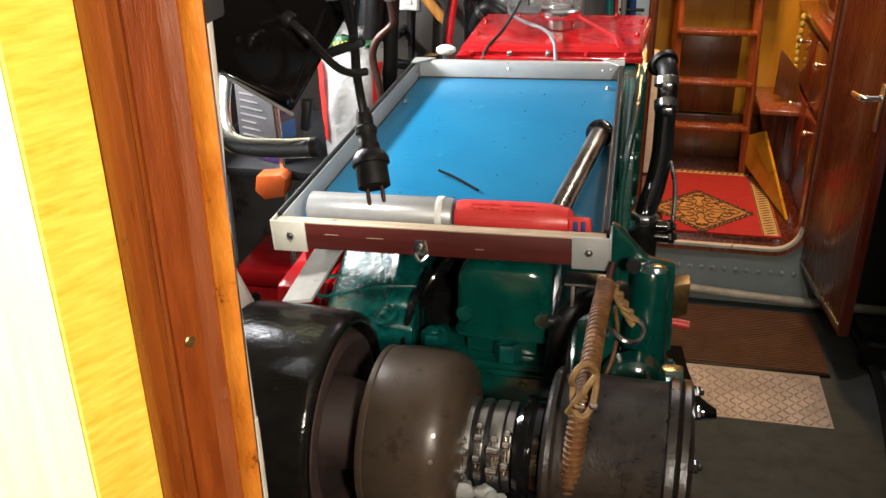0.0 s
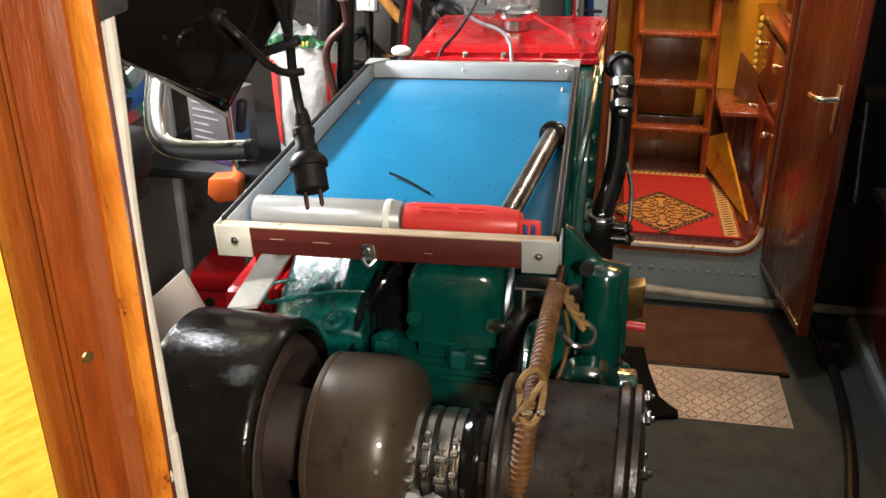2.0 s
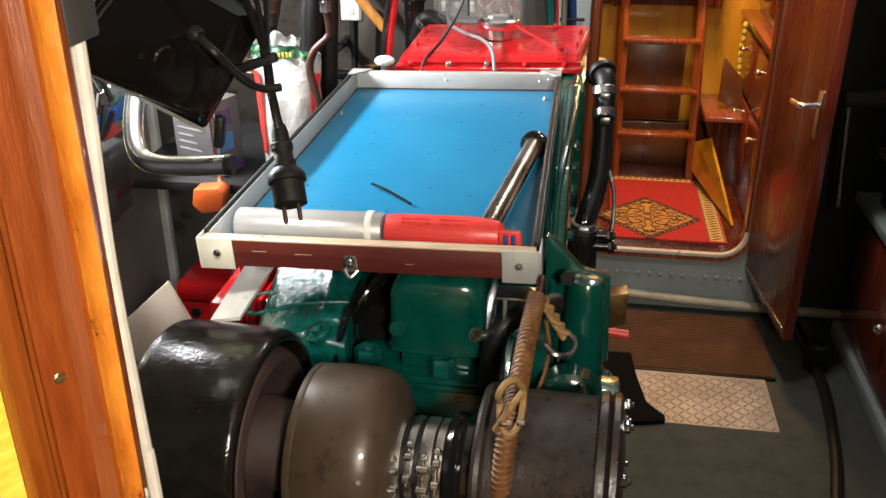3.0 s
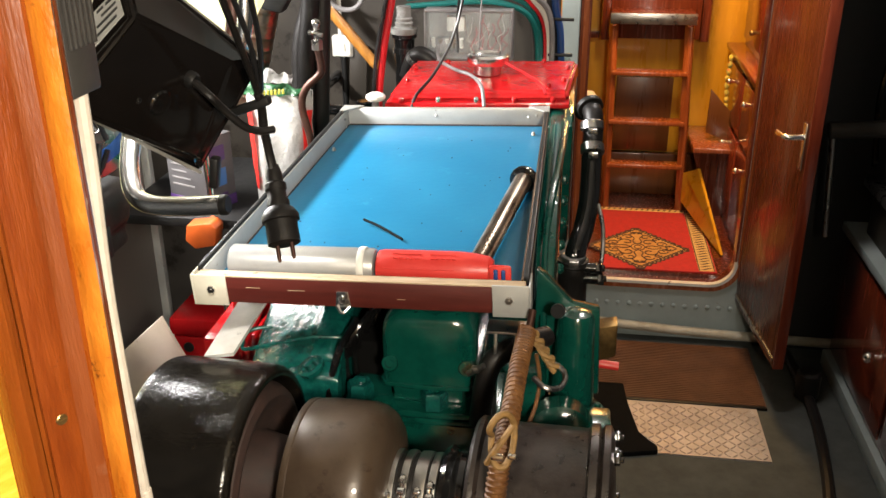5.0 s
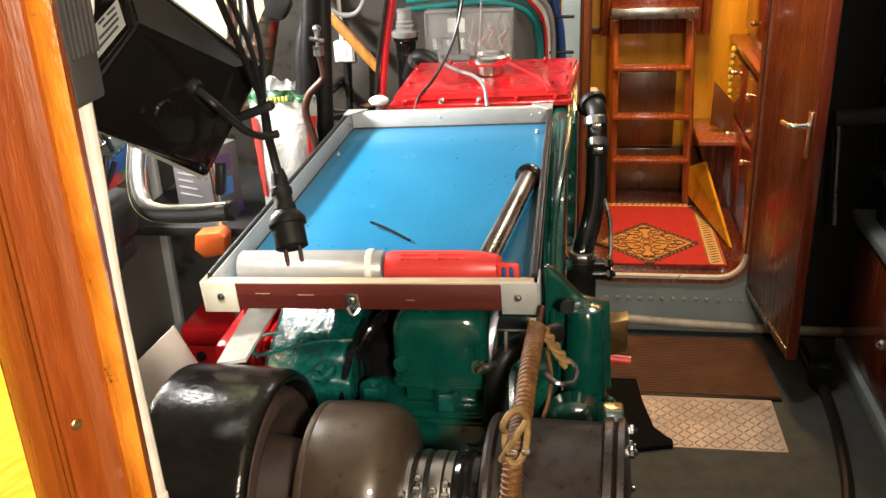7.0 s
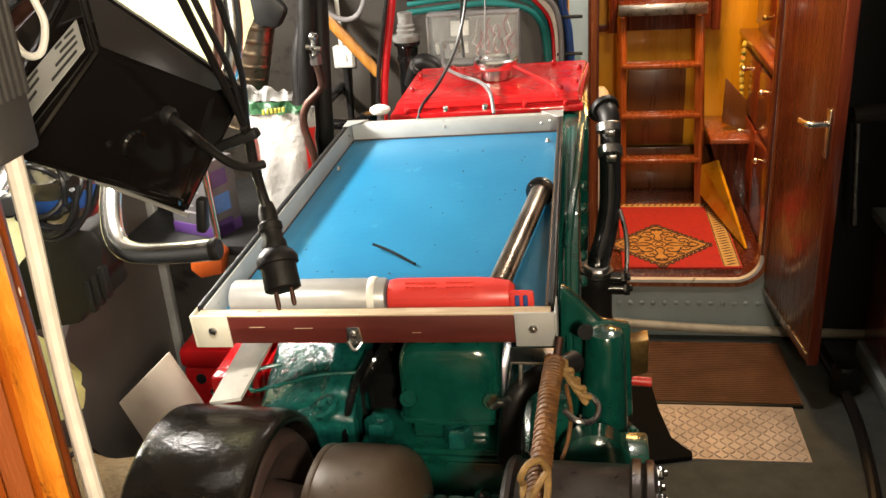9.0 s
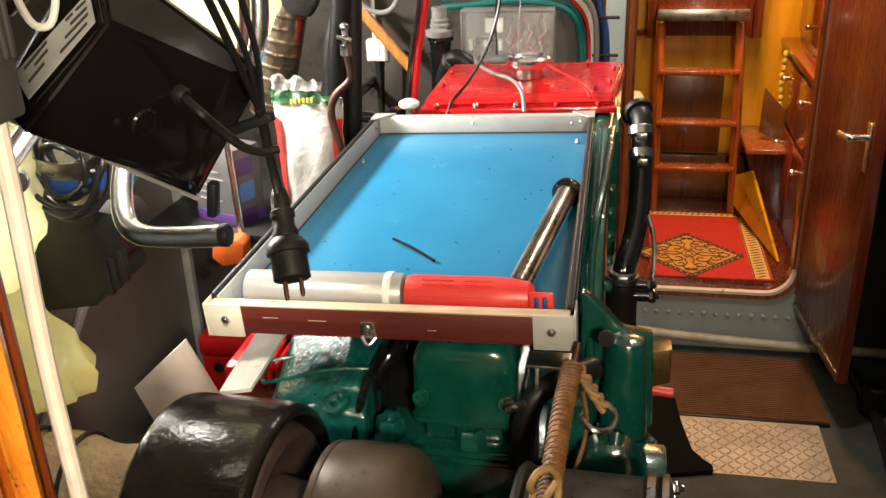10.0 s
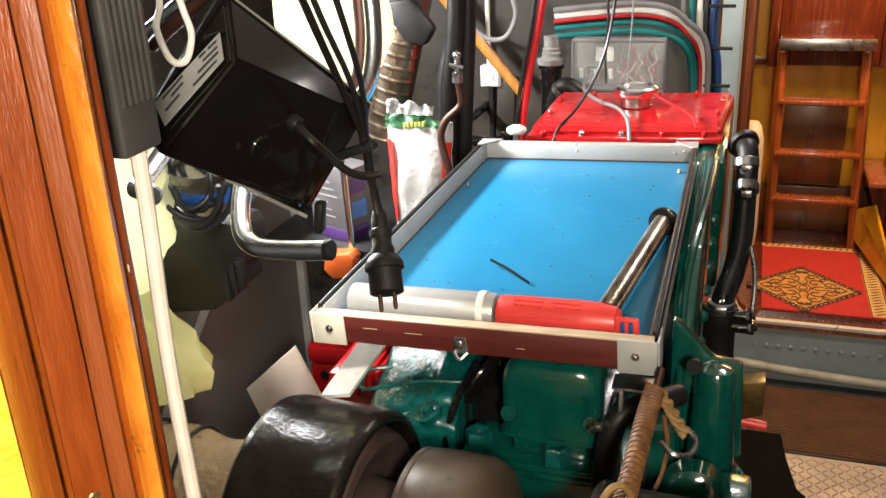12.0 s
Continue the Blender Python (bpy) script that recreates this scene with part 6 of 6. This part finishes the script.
b.faces.new(vs[:4])
b.faces.new(vs[4:][::-1])
for i in range(4):
    b.faces.new((vs[i], vs[4 + i], vs[4 + (i + 1) % 4], vs[(i + 1) % 4]))
part("tray_arm", b, M_ARM, engine, "pale flat steel arm under the tray")
part("arm_knuckle", prism(new_bm(), [(-0.36, 1.14), (-0.28, 1.145), (-0.285, 1.105), (-0.32, 1.09), (-0.35, 1.1)], "y", 1.27, 1.31, 0.004), M_GREY_CAST, engine)


def tool_case():
    t = thing("grey_machine", (-0.62, 1.3, 0.9), "dark grey power tool among black leads", "power tool")
    b = new_bm()
    prism(b, [(-0.9, 1.2), (-0.728, 1.225), (-0.658, 1.215), (-0.647, 1.19), (-0.656, 1.13), (-0.67, 1.12), (-0.664, 1.08), (-0.693, 1.07), (-0.728, 1.03), (-0.9, 1.0)], "y", 1.42, 1.52, 0.012)
    part("body", b, M_RUBBER, t)
    for k in range(3):
        b = new_bm()
        x = -0.697 + 0.016 * k
        box(b, x, x + 0.012, 1.412, 1.43, 1.06 + 0.014 * k, 1.12 + 0.014 * k, 0.002)
        part("fin", b, M_BLACK_MATT, t)


tool_case()
b = new_bm()
lathe(b, [(0.02, 0), (0.085, 0.0), (0.09, 0.006), (0.09, 0.1), (0.086, 0.1), (0.082, 0.01), (0.02, 0.008)], (-0.7, 1.46, 1.28), (-0.68, 1.3, 1.6), 40)
tin = tagged(part("steel_bowl", b, M_STEEL), "shiny steel tin full of coiled leads", "tin")
c = new_bm()
lathe(c, [(0.0905, 0.03), (0.0912, 0.032), (0.0912, 0.06), (0.0905, 0.062)], (-0.7, 1.46, 1.28), (-0.68, 1.3, 1.6), 40, caps=False)
part("blue_band", c, M_BLUECABLE, tin, "blue printed band")
rng = random.Random(21)
for k in range(9):
    b = new_bm()
    r = 0.085 - 0.006 * k
    ox, oz, tip = rng.uniform(-0.02, 0.02), rng.uniform(-0.015, 0.015), rng.uniform(-0.5, 0.5)
    pts = []
    for a in range(12):
        g = a * 0.55 + tip
        pts.append((-0.69 + ox + r * math.cos(g), 1.345 + 0.012 * (k % 4) + 0.012 * math.sin(2 * g + k), 1.33 + oz + r * 1.15 * math.sin(g)))
    tube(b, pts, 0.0048, 8, 4)
    tagged(part("black_lead", b, M_BLACKCABLE), "coiled black lead hanging over the steel tin", "cable", "coiled leads")

# flexible duct
b = new_bm()
prof = []
for k in range(120):
    prof.append((0.0512 if k % 8 == 0 else (0.05 if k % 2 else 0.0496), 0.0039 * k))
lathe(b, prof, (-0.66, 2.17, 1.19), (-0.56, 2.17, 1.56), 28)
tagged(part("flexible_duct", b, M_FOIL), "ribbed flexible metal duct", "duct")
for k, (x0, x1, r, y) in enumerate(((-0.52, -0.5, 0.024, 2.3), (-0.485, -0.475, 0.022, 2.32), (-0.57, -0.53, 0.02, 2.4))):
    b = new_bm()
    tube(b, [(x0 - 0.02, y, 0.952), (x0 - 0.01, y, 1.15), (x0, y, 1.3), (x1, y, 1.45), (x1 + 0.01, y, 1.7)], r, 12)
    tagged(part("black_hose", b, M_RUBBER), "thick black hose rising along the hull", "hose", "black hoses")
b = new_bm()
prism(b, [(-0.62, 1.53), (-0.54, 1.54), (-0.485, 1.47), (-0.51, 1.43), (-0.56, 1.44)], "y", 2.08, 2.12, 0.01)
nozzle = tagged(part("black_nozzle", b, M_BLACK_MATT), "black plastic nozzle hanging above the duct", "nozzle")
b = new_bm()
rod(b, (-0.57, 2.1, 1.52), (-0.57, 2.1, TOP), 0.006)
part("lead", b, M_BLACKCABLE, nozzle)
b = new_bm()
COPPER = [(-0.42, 1.99, 0.952), (-0.425, 1.99, 1.06), (-0.43, 1.99, 1.15), (-0.446, 1.99, 1.233), (-0.434, 1.99, 1.277), (-0.4, 1.99, 1.31), (-0.394, 1.99, 1.33), (-0.401, 1.99, 1.378), (-0.402, 1.99, 1.388)]
tube(b, COPPER, 0.009, 14)
cop = tagged(part("copper_pipe", b, M_COPPER), "cranked dull copper pipe with a brass valve", "pipe")
c = new_bm()
vx, vy, vz = COPPER[-2]
rod(c, (vx, vy, vz - 0.01), (vx, vy, vz + 0.012), 0.013, seg=6)
rod(c, (vx, vy, vz + 0.012), (vx, vy, vz + 0.045), 0.007, seg=12)
rod(c, (vx - 0.016, vy - 0.008, vz + 0.03), (vx + 0.016, vy - 0.008, vz + 0.024), 0.005)
ball(c, (vx, vy, vz + 0.05), 0.01)
part("valve", c, M_STEEL, cop, "dull steel valve on the pipe's end")
b = new_bm()
rod(b, (-0.4, 2.5, 1.08), (-0.62, 2.5, 1.1), 0.016)
rod(b, (-0.6, 2.5, 1.1), (-0.6, 2.9, 1.1), 0.016)
rod(b, (-0.42, 2.5, 1.05), (-0.42, 2.5, 1.12), 0.024, bev=0.004)
tagged(part("black_pipe", b, M_BLACK), "short black pipe with a cap", "pipe")
b = new_bm()
prism(b, [(-0.56, 1.0), (-0.5, 1.02), (-0.49, 1.2), (-0.55, 1.2)], "y", 2.87, 2.899, 0.004)
tagged(part("grey_plate", b, M_HULL), "dark grey metal plate on the steel wall", "plate")


# ---- on the back wall ----
def junction_box():
    t = thing("junction_box", (-0.57, 2.88, 1.17), "white plastic junction box on the steel wall", "junction box")
    part("case", box(new_bm(), -0.605, -0.538, 2.86, 2.899, 1.168, 1.236, 0.005), M_WHITE, t)
    part("cover", box(new_bm(), -0.6, -0.543, 2.854, 2.8595, 1.173, 1.231, 0.004), M_WHITE, t)
    part("rocker", box(new_bm(), -0.585, -0.56, 2.849, 2.8535, 1.19, 1.215, 0.002), M_WHITE, t)
    b = new_bm()
    rod(b, (-0.58, 2.88, 1.236), (-0.582, 2.88, 1.5), 0.007)
    part("conduit", b, M_WHITE, t)
    b = new_bm()
    rod(b, (-0.572, 2.88, 0.9), (-0.572, 2.88, 1.168), 0.01)
    part("lower_conduit", b, M_BLACK_MATT, t)


junction_box()
b = new_bm()
lathe(b, [(0.012, 0), (0.016, 0.02), (0.0175, 0.3), (0.0165, 0.5)], (-0.44, 2.8, 1.15), (-0.70, 2.8, 1.46), 14)
tagged(part("broomstick", b, M_WOODSTICK), "orange varnished wooden handle leaning on the wall", "broomstick")
b = new_bm()
tube(b, [(-0.62, 2.8, 1.42), (-0.6, 2.8, 1.36), (-0.55, 2.8, 1.33), (-0.5, 2.8, 1.34), (-0.47, 2.8, 1.4), (-0.48, 2.8, 1.46)], 0.008, 10)
tagged(part("grey_ring_hose", b, M_GREYCABLE), "looped grey hose above the wooden handle", "hose")
b = new_bm()
tube(b, [(-0.333, 2.3, 0.95), (-0.33, 2.3, 1.17), (-0.315, 2.3, 1.3), (-0.288, 2.3, 1.44), (-0.26, 2.3, 1.6)], 0.0095, 12)
tagged(part("red_cable", b, M_REDCABLE), "thick red cable rising beside the rocker cover", "cable")
b = new_bm()
tube(b, [(-0.347, 2.29, 0.95), (-0.343, 2.29, 1.17), (-0.33, 2.29, 1.3), (-0.302, 2.29, 1.44), (-0.28, 2.29, 1.6)], 0.0055, 10)
tagged(part("black_cable", b, M_BLACKCABLE), "black cable running beside the red one", "cable")


def vent_knob():
    t = thing("vent_knob", (-0.292, 2.09, 1.1), "white mushroom-shaped knob on a steel stem", "knob")
    b = new_bm()
    lathe(b, [(0.006, 0), (0.02, 0.002), (0.024, 0.008), (0.023, 0.014), (0.014, 0.019), (0.003, 0.02)], (-0.292, 2.09, 1.228), (-0.292, 2.09, 2), 24)
    part("head", b, M_WHITE, t)
    b = new_bm()
    rod(b, (-0.292, 2.09, 1.0), (-0.292, 2.09, 1.23), 0.0085)
    rod(b, (-0.292, 2.09, 1.19), (-0.292, 2.09, 1.205), 0.012)
    part("stem", b, M_STEEL, t)


vent_knob()


def fitting():
    t = thing("hose_fitting", (-0.3, 2.5, 1.2), "black elbow hose with a milky grey threaded fitting", "fitting")
    b = new_bm()
    lathe(b, [(0.026, 0), (0.027, 0.12), (0.031, 0.122), (0.031, 0.136), (0.028, 0.138), (0.03, 0.16), (0.036, 0.166), (0.036, 0.176)], (-0.297, 2.5, 1.14), (-0.297, 2.5, 2), 24)
    part("stub", b, M_BLACK, t)
    b = new_bm()
    tube(b, [(-0.29, 2.49, 1.2), (-0.262, 2.47, 1.255), (-0.235, 2.46, 1.262), (-0.205, 2.46, 1.235), (-0.19, 2.46, 1.19)], 0.024, 16)
    elbow = part("elbow", b, M_RUBBER, t)
    for p, q in (((-0.268, 2.473, 1.245), (-0.258, 2.468, 1.256)), ((-0.212, 2.46, 1.245), (-0.206, 2.46, 1.236))):
        part("hose_clip", rod(new_bm(), p, q, 0.0262, seg=20, bev=0.001), M_STEEL, elbow)
    b = new_bm()
    lathe(b, [(0.036, 0), (0.038, 0.004), (0.038, 0.016), (0.028, 0.018), (0.024, 0.022), (0.026, 0.03), (0.022, 0.034), (0.024, 0.042), (0.02, 0.046), (0.02, 0.075)], (-0.297, 2.5, 1.315), (-0.295, 2.5, 2), 24)
    part("threaded_fitting", b, M_GREY_CLEAR, t)


fitting()


def relay_box():
    t = thing("relay_box", (-0.115, 2.5, 1.245), "clear plastic relay box with red wires inside", "relay box")
    part("back", box(new_bm(), -0.238, 0.005, 2.56, 2.57, 1.245, 1.385, 0.003), M_GREY_CLEAR, t)
    cl = part("cover", box(new_bm(), -0.236, 0.003, 2.49, 2.492, 1.25, 1.38, 0.0), M_CLEAR, t)
    cl.visible_shadow = False
    for a in ((-0.238, 0.005, 2.488, 2.559, 1.377, 1.383), (-0.238, 0.005, 2.488, 2.559, 1.246, 1.252), (-0.239, -0.234, 2.488, 2.559, 1.253, 1.376), (0.0, 0.005, 2.488, 2.559, 1.253, 1.376)):
        part("side", box(new_bm(), *a, 0.001), M_GREYCABLE, t)
    part("relay", box(new_bm(), -0.18, -0.13, 2.52, 2.559, 1.32, 1.36, 0.003), M_WHITE, t)
    part("relay", box(new_bm(), -0.21, -0.17, 2.53, 2.559, 1.26, 1.3, 0.003), M_GREYCABLE, t)
    rng = random.Random(11)
    for k in range(11):
        b = new_bm()
        x = -0.115 + 0.0095 * k
        pts = [(x + rng.uniform(-0.012, 0.012), 2.535 + rng.uniform(-0.02, 0.02), 1.252 + 0.016 * i + rng.uniform(-0.004, 0.004)) for i in range(rng.randint(5, 8))]
        tube(b, pts, 0.0012, 6)
        part("wire", b, M_REDCABLE if k % 3 else M_WHITE, t)
    for k in range(5):
        b = new_bm()
        rod(b, (-0.22 + 0.02 * k, 2.54, 1.272), (-0.22 + 0.02 * k, 2.53, 1.298), 0.006, seg=12)
        part("terminal", b, M_BRASS if k % 2 else M_WHITE, t)


relay_box()
for k, (mt, z, r, nm) in enumerate(((M_TEAL, 1.39, 0.008, "teal"), (M_TEAL, 1.41, 0.007, "teal"), (M_BLACKCABLE, 1.425, 0.009, "black"), (M_REDCABLE, 1.43, 0.005, "red"), (M_WHITE, 1.445, 0.012, "white"), (M_REDCABLE, 1.41, 0.0045, "red"), (M_GREYCABLE, 1.46, 0.008, "grey"))):
    b = new_bm()
    y = 2.55 + 0.015 * (k % 3)
    tube(b, [(-0.3, y, z - 0.01), (-0.2, y, z), (-0.08, y, z + 0.008), (0.0, y, z - 0.003), (0.05, y + 0.02, z - 0.04), (0.07 + 0.006 * k, y + 0.05, z - 0.12), (0.075 + 0.006 * k, y + 0.05, 1.1)], r, 8)
    tagged(part("cable_run", b, mt), nm + " cable run over the relay box", "cable", "cables over the relay box")
for k, (mt, x, r) in enumerate(((M_GREYCABLE, 0.05, 0.008), (M_TEAL, 0.07, 0.009), (M_WHITE, 0.09, 0.01), (M_BLACKCABLE, 0.105, 0.01), (M_BLUECABLE, 0.122, 0.011), (M_BLACKCABLE, 0.09, 0.008))):
    b = new_bm()
    tube(b, [(x - 0.02 + 0.006 * k, 2.62, 1.6), (x - 0.008, 2.62, 1.4), (x + 0.01, 2.63, 1.3), (x + 0.016, 2.64, 1.15), (x + 0.01, 2.66, 0.9)], r, 10)
    tagged(part("upright_cable", b, mt), "upright cable clipped beside the doorway", "cable", "upright cables")
b = new_bm()
for z in (1.24, 1.34, 1.45):
    box(b, 0.1, 0.17, 2.6, 2.615, z, z + 0.008, 0.002)
    tagged(part("cable_clip", b, M_BLACK_MATT), "black clip across the upright cables", "clip", "cable clips")
    b = new_bm()
b.free()
# wires over the rocker cover
for nm, mt, r, pts in (("black", M_BLACKCABLE, 0.0038, [(-0.09, 2.3, 1.6), (-0.1, 2.24, 1.45), (-0.125, 2.21, 1.35), (-0.165, 2.17, 1.275), (-0.2, 2.13, 1.235), (-0.21, 2.1, 1.2)]),
                       ("grey", M_GREYCABLE, 0.0045, [(-0.18, 2.36, 1.31), (-0.165, 2.28, 1.292), (-0.12, 2.22, 1.282), (-0.07, 2.18, 1.275), (-0.04, 2.13, 1.26), (-0.03, 2.1, 1.22)]),
                       ("thin grey", M_GREYCABLE, 0.002, [(-0.065, 2.4, 1.6), (-0.068, 2.38, 1.45), (-0.07, 2.36, 1.36), (-0.07, 2.34, 1.3)]),
                       ("black", M_BLACKCABLE, 0.0035, [(-0.14, 2.42, 1.6), (-0.13, 2.4, 1.45), (-0.135, 2.4, 1.36), (-0.13, 2.38, 1.29)])):
    b = new_bm()
    tube(b, pts, r, 8)
    tagged(part("wire", b, mt), nm + " wire lying over the red rocker cover", "wire")

# ---- saloon small things ----
b = new_bm()
for k in range(9):
    ball(b, (0.889 + 0.003 * math.sin(k), 4.36, 0.63 + 0.033 * k), 0.017, 0.7, 0.6, 1.0, 10)
strap = tagged(part("patterned_strap", b, mat("patterned_cloth", (0.7, 0.45, 0.05), (0.06, 0.14, 0.05), rough=0.8, scale=55, spots=((0.5, 0.03, 0.03), 70, 0.58))), "multicoloured patterned cloth strap hanging by the bench", "strap")
b = new_bm()
prism(b, [(0.815, 0.75), (0.81, 0.54), (0.95, 0.49), (0.955, 0.6)], "y", 4.33, 4.345, 0.002)
tagged(part("wooden_gusset", b, M_BROWN_PANEL), "triangular brown wooden panel above the bench", "panel")
b = new_bm()
lathe(b, [(0.03, 0), (0.05, 0.01), (0.055, 0.1), (0.05, 0.52), (0.035, 0.58), (0.02, 0.6)], (0.25, 4.3, SALOON), (0.25, 4.3, 2), 20)
tagged(part("cream_jar", b, M_CREAM), "tall cream jar standing behind the doorway", "jar")
b = new_bm()
box(b, 0.93, 1.1, 3.66, 3.8, 0.926, 0.96, 0.003)
tagged(part("paper_stack", b, M_LABEL), "cream papers lying on the cabinet top", "papers")


# ---- starboard side, in the dark ----
def drawer_unit():
    t = thing("drawer_unit", (1.42, 2.9, FLOOR), "red-brown wooden drawer unit with a grey worktop", "drawer unit")
    part("carcass", box(new_bm(), 1.26, 1.6, 2.0, 3.4, -0.08, 0.43, 0.005), M_MAHOG_RED, t)
    part("plinth", box(new_bm(), 1.235, 1.6, 2.0, 3.4, FLOOR, -0.083, 0.004), M_GREY_WALL, t, "grey plinth")
    part("worktop", box(new_bm(), 1.23, 1.61, 1.98, 3.42, 0.433, 0.47, 0.006), M_GREY_WALL, t, "grey worktop")
    for ya, yb in ((2.05, 2.68), (2.72, 3.36)):
        d = part("drawer", box(new_bm(), 1.248, 1.2585, ya, yb, -0.05, 0.4, 0.004), M_MAHOG_RED, t)
        k = new_bm()
        rod(k, (1.248, ya + 0.12, 0.2), (1.22, ya + 0.12, 0.2), 0.01, 0.014)
        ball(k, (1.215, ya + 0.12, 0.2), 0.02)
        part("knob", k, M_CHROME, d, "shiny knob")


drawer_unit()


def machine():
    t = thing("workshop_machine", (1.4, 3.1, 0.47), "dark grey workshop machine on the worktop", "machine")
    b = new_bm()
    lathe(b, [(0.05, 0), (0.12, 0.01), (0.14, 0.04), (0.14, 0.22), (0.1, 0.26)], (1.28, 3.15, 0.78), (1.6, 3.15, 0.8), 28)
    part("motor", b, M_HULL, t)
    part("base", box(new_bm(), 1.28, 1.55, 2.95, 3.3, 0.471, 0.64, 0.01), M_HULL, t)
    part("table", box(new_bm(), 1.24, 1.56, 2.6, 3.3, 0.66, 0.69, 0.006), M_STEEL, t, "bare steel machine table")
    b = new_bm()
    rod(b, (1.08, 3.2, 0.86), (1.108, 3.2, 0.49), 0.011)
    part("lever", b, M_STEEL, t, "steel lever")
    b = new_bm()
    rod(b, (1.06, 3.2, 0.885), (1.3, 3.2, 0.9), 0.03, bev=0.004)
    part("lever_hub", b, M_HULL, t)
    for k in range(4):
        b = new_bm()
        tube(b, [(1.3 + 0.06 * k, 3.4, 0.7), (1.28 + 0.06 * k, 3.42, 0.95), (1.3 + 0.07 * k, 3.43, 1.2), (1.28 + 0.05 * k, 3.44, 1.6)], 0.012, 8)
        part("pipe", b, M_BLACK, t)


machine()
b = new_bm()
tube(b, [(1.02, 2.3, -0.13), (1.08, 2.6, -0.13), (1.12, 3.0, -0.13), (1.1, 3.4, -0.12)], 0.02, 10)
tagged(part("floor_hose", b, M_RUBBER), "black hose lying on the dark floor", "hose")
b = new_bm()
rod(b, (1.12, 3.12, FLOOR), (1.12, 3.12, -0.03), 0.045, bev=0.01)
tagged(part("black_canister", b, M_BLACK_MATT), "black canister standing on the dark floor", "canister")


# ---- lamp fittings ----
# unseen white boxes added where the area lamps sit; they don't glow
def batten(name, x0, x1, y0, y1, z0, z1):
    t = thing(name, ((x0 + x1) / 2, (y0 + y1) / 2, z0), "plain white lamp housing added out of view", "lamp")
    part("base", box(new_bm(), x0, x1, y0, y1, z0, z1, 0.004), M_WHITE, t)
    return t


batten("added_ceiling_lamp", 0.39, 0.61, 2.48, 2.92, 2.285, 2.318)
batten("added_ceiling_lamp", 0.42, 0.78, 3.67, 4.03, 2.13, 2.318)
# made-up stand at cabin_light's place, out of view
cabin_lamp = thing("added_lamp_stand", (0.5, -0.49, 0.12), "unseen lamp stand added to carry the cabin light", "lamp")
part("foot", lathe(new_bm(), [(0.12, 0), (0.12, 0.015), (0.03, 0.03)], (0.5, -0.49, 0.1205), (0.5, -0.49, 1), 28), M_BLACK_MATT, cabin_lamp)
part("pole", rod(new_bm(), (0.5, -0.49, 0.15), (0.5, -0.49, 1.82), 0.012), M_CHROME, cabin_lamp)
part("head", box(new_bm(), 0.43, 0.57, -0.54, -0.45, 1.79, 2.01, 0.012), M_WHITE, cabin_lamp)
batten("wall_lamp", -1.358, -1.275, 1.4, 2.16, 1.78, 1.96)
batten("added_ceiling_lamp", -1.15, -0.89, 1.59, 1.85, 2.285, 2.318)
setting("trim_doorway", box(new_bm(), 0.1885, 0.2, BULK - 0.05, BULK - 0.016, 0.13, TOP - 0.004, 0.003), M_MAHOG, "dark wooden strip beside the doorway")
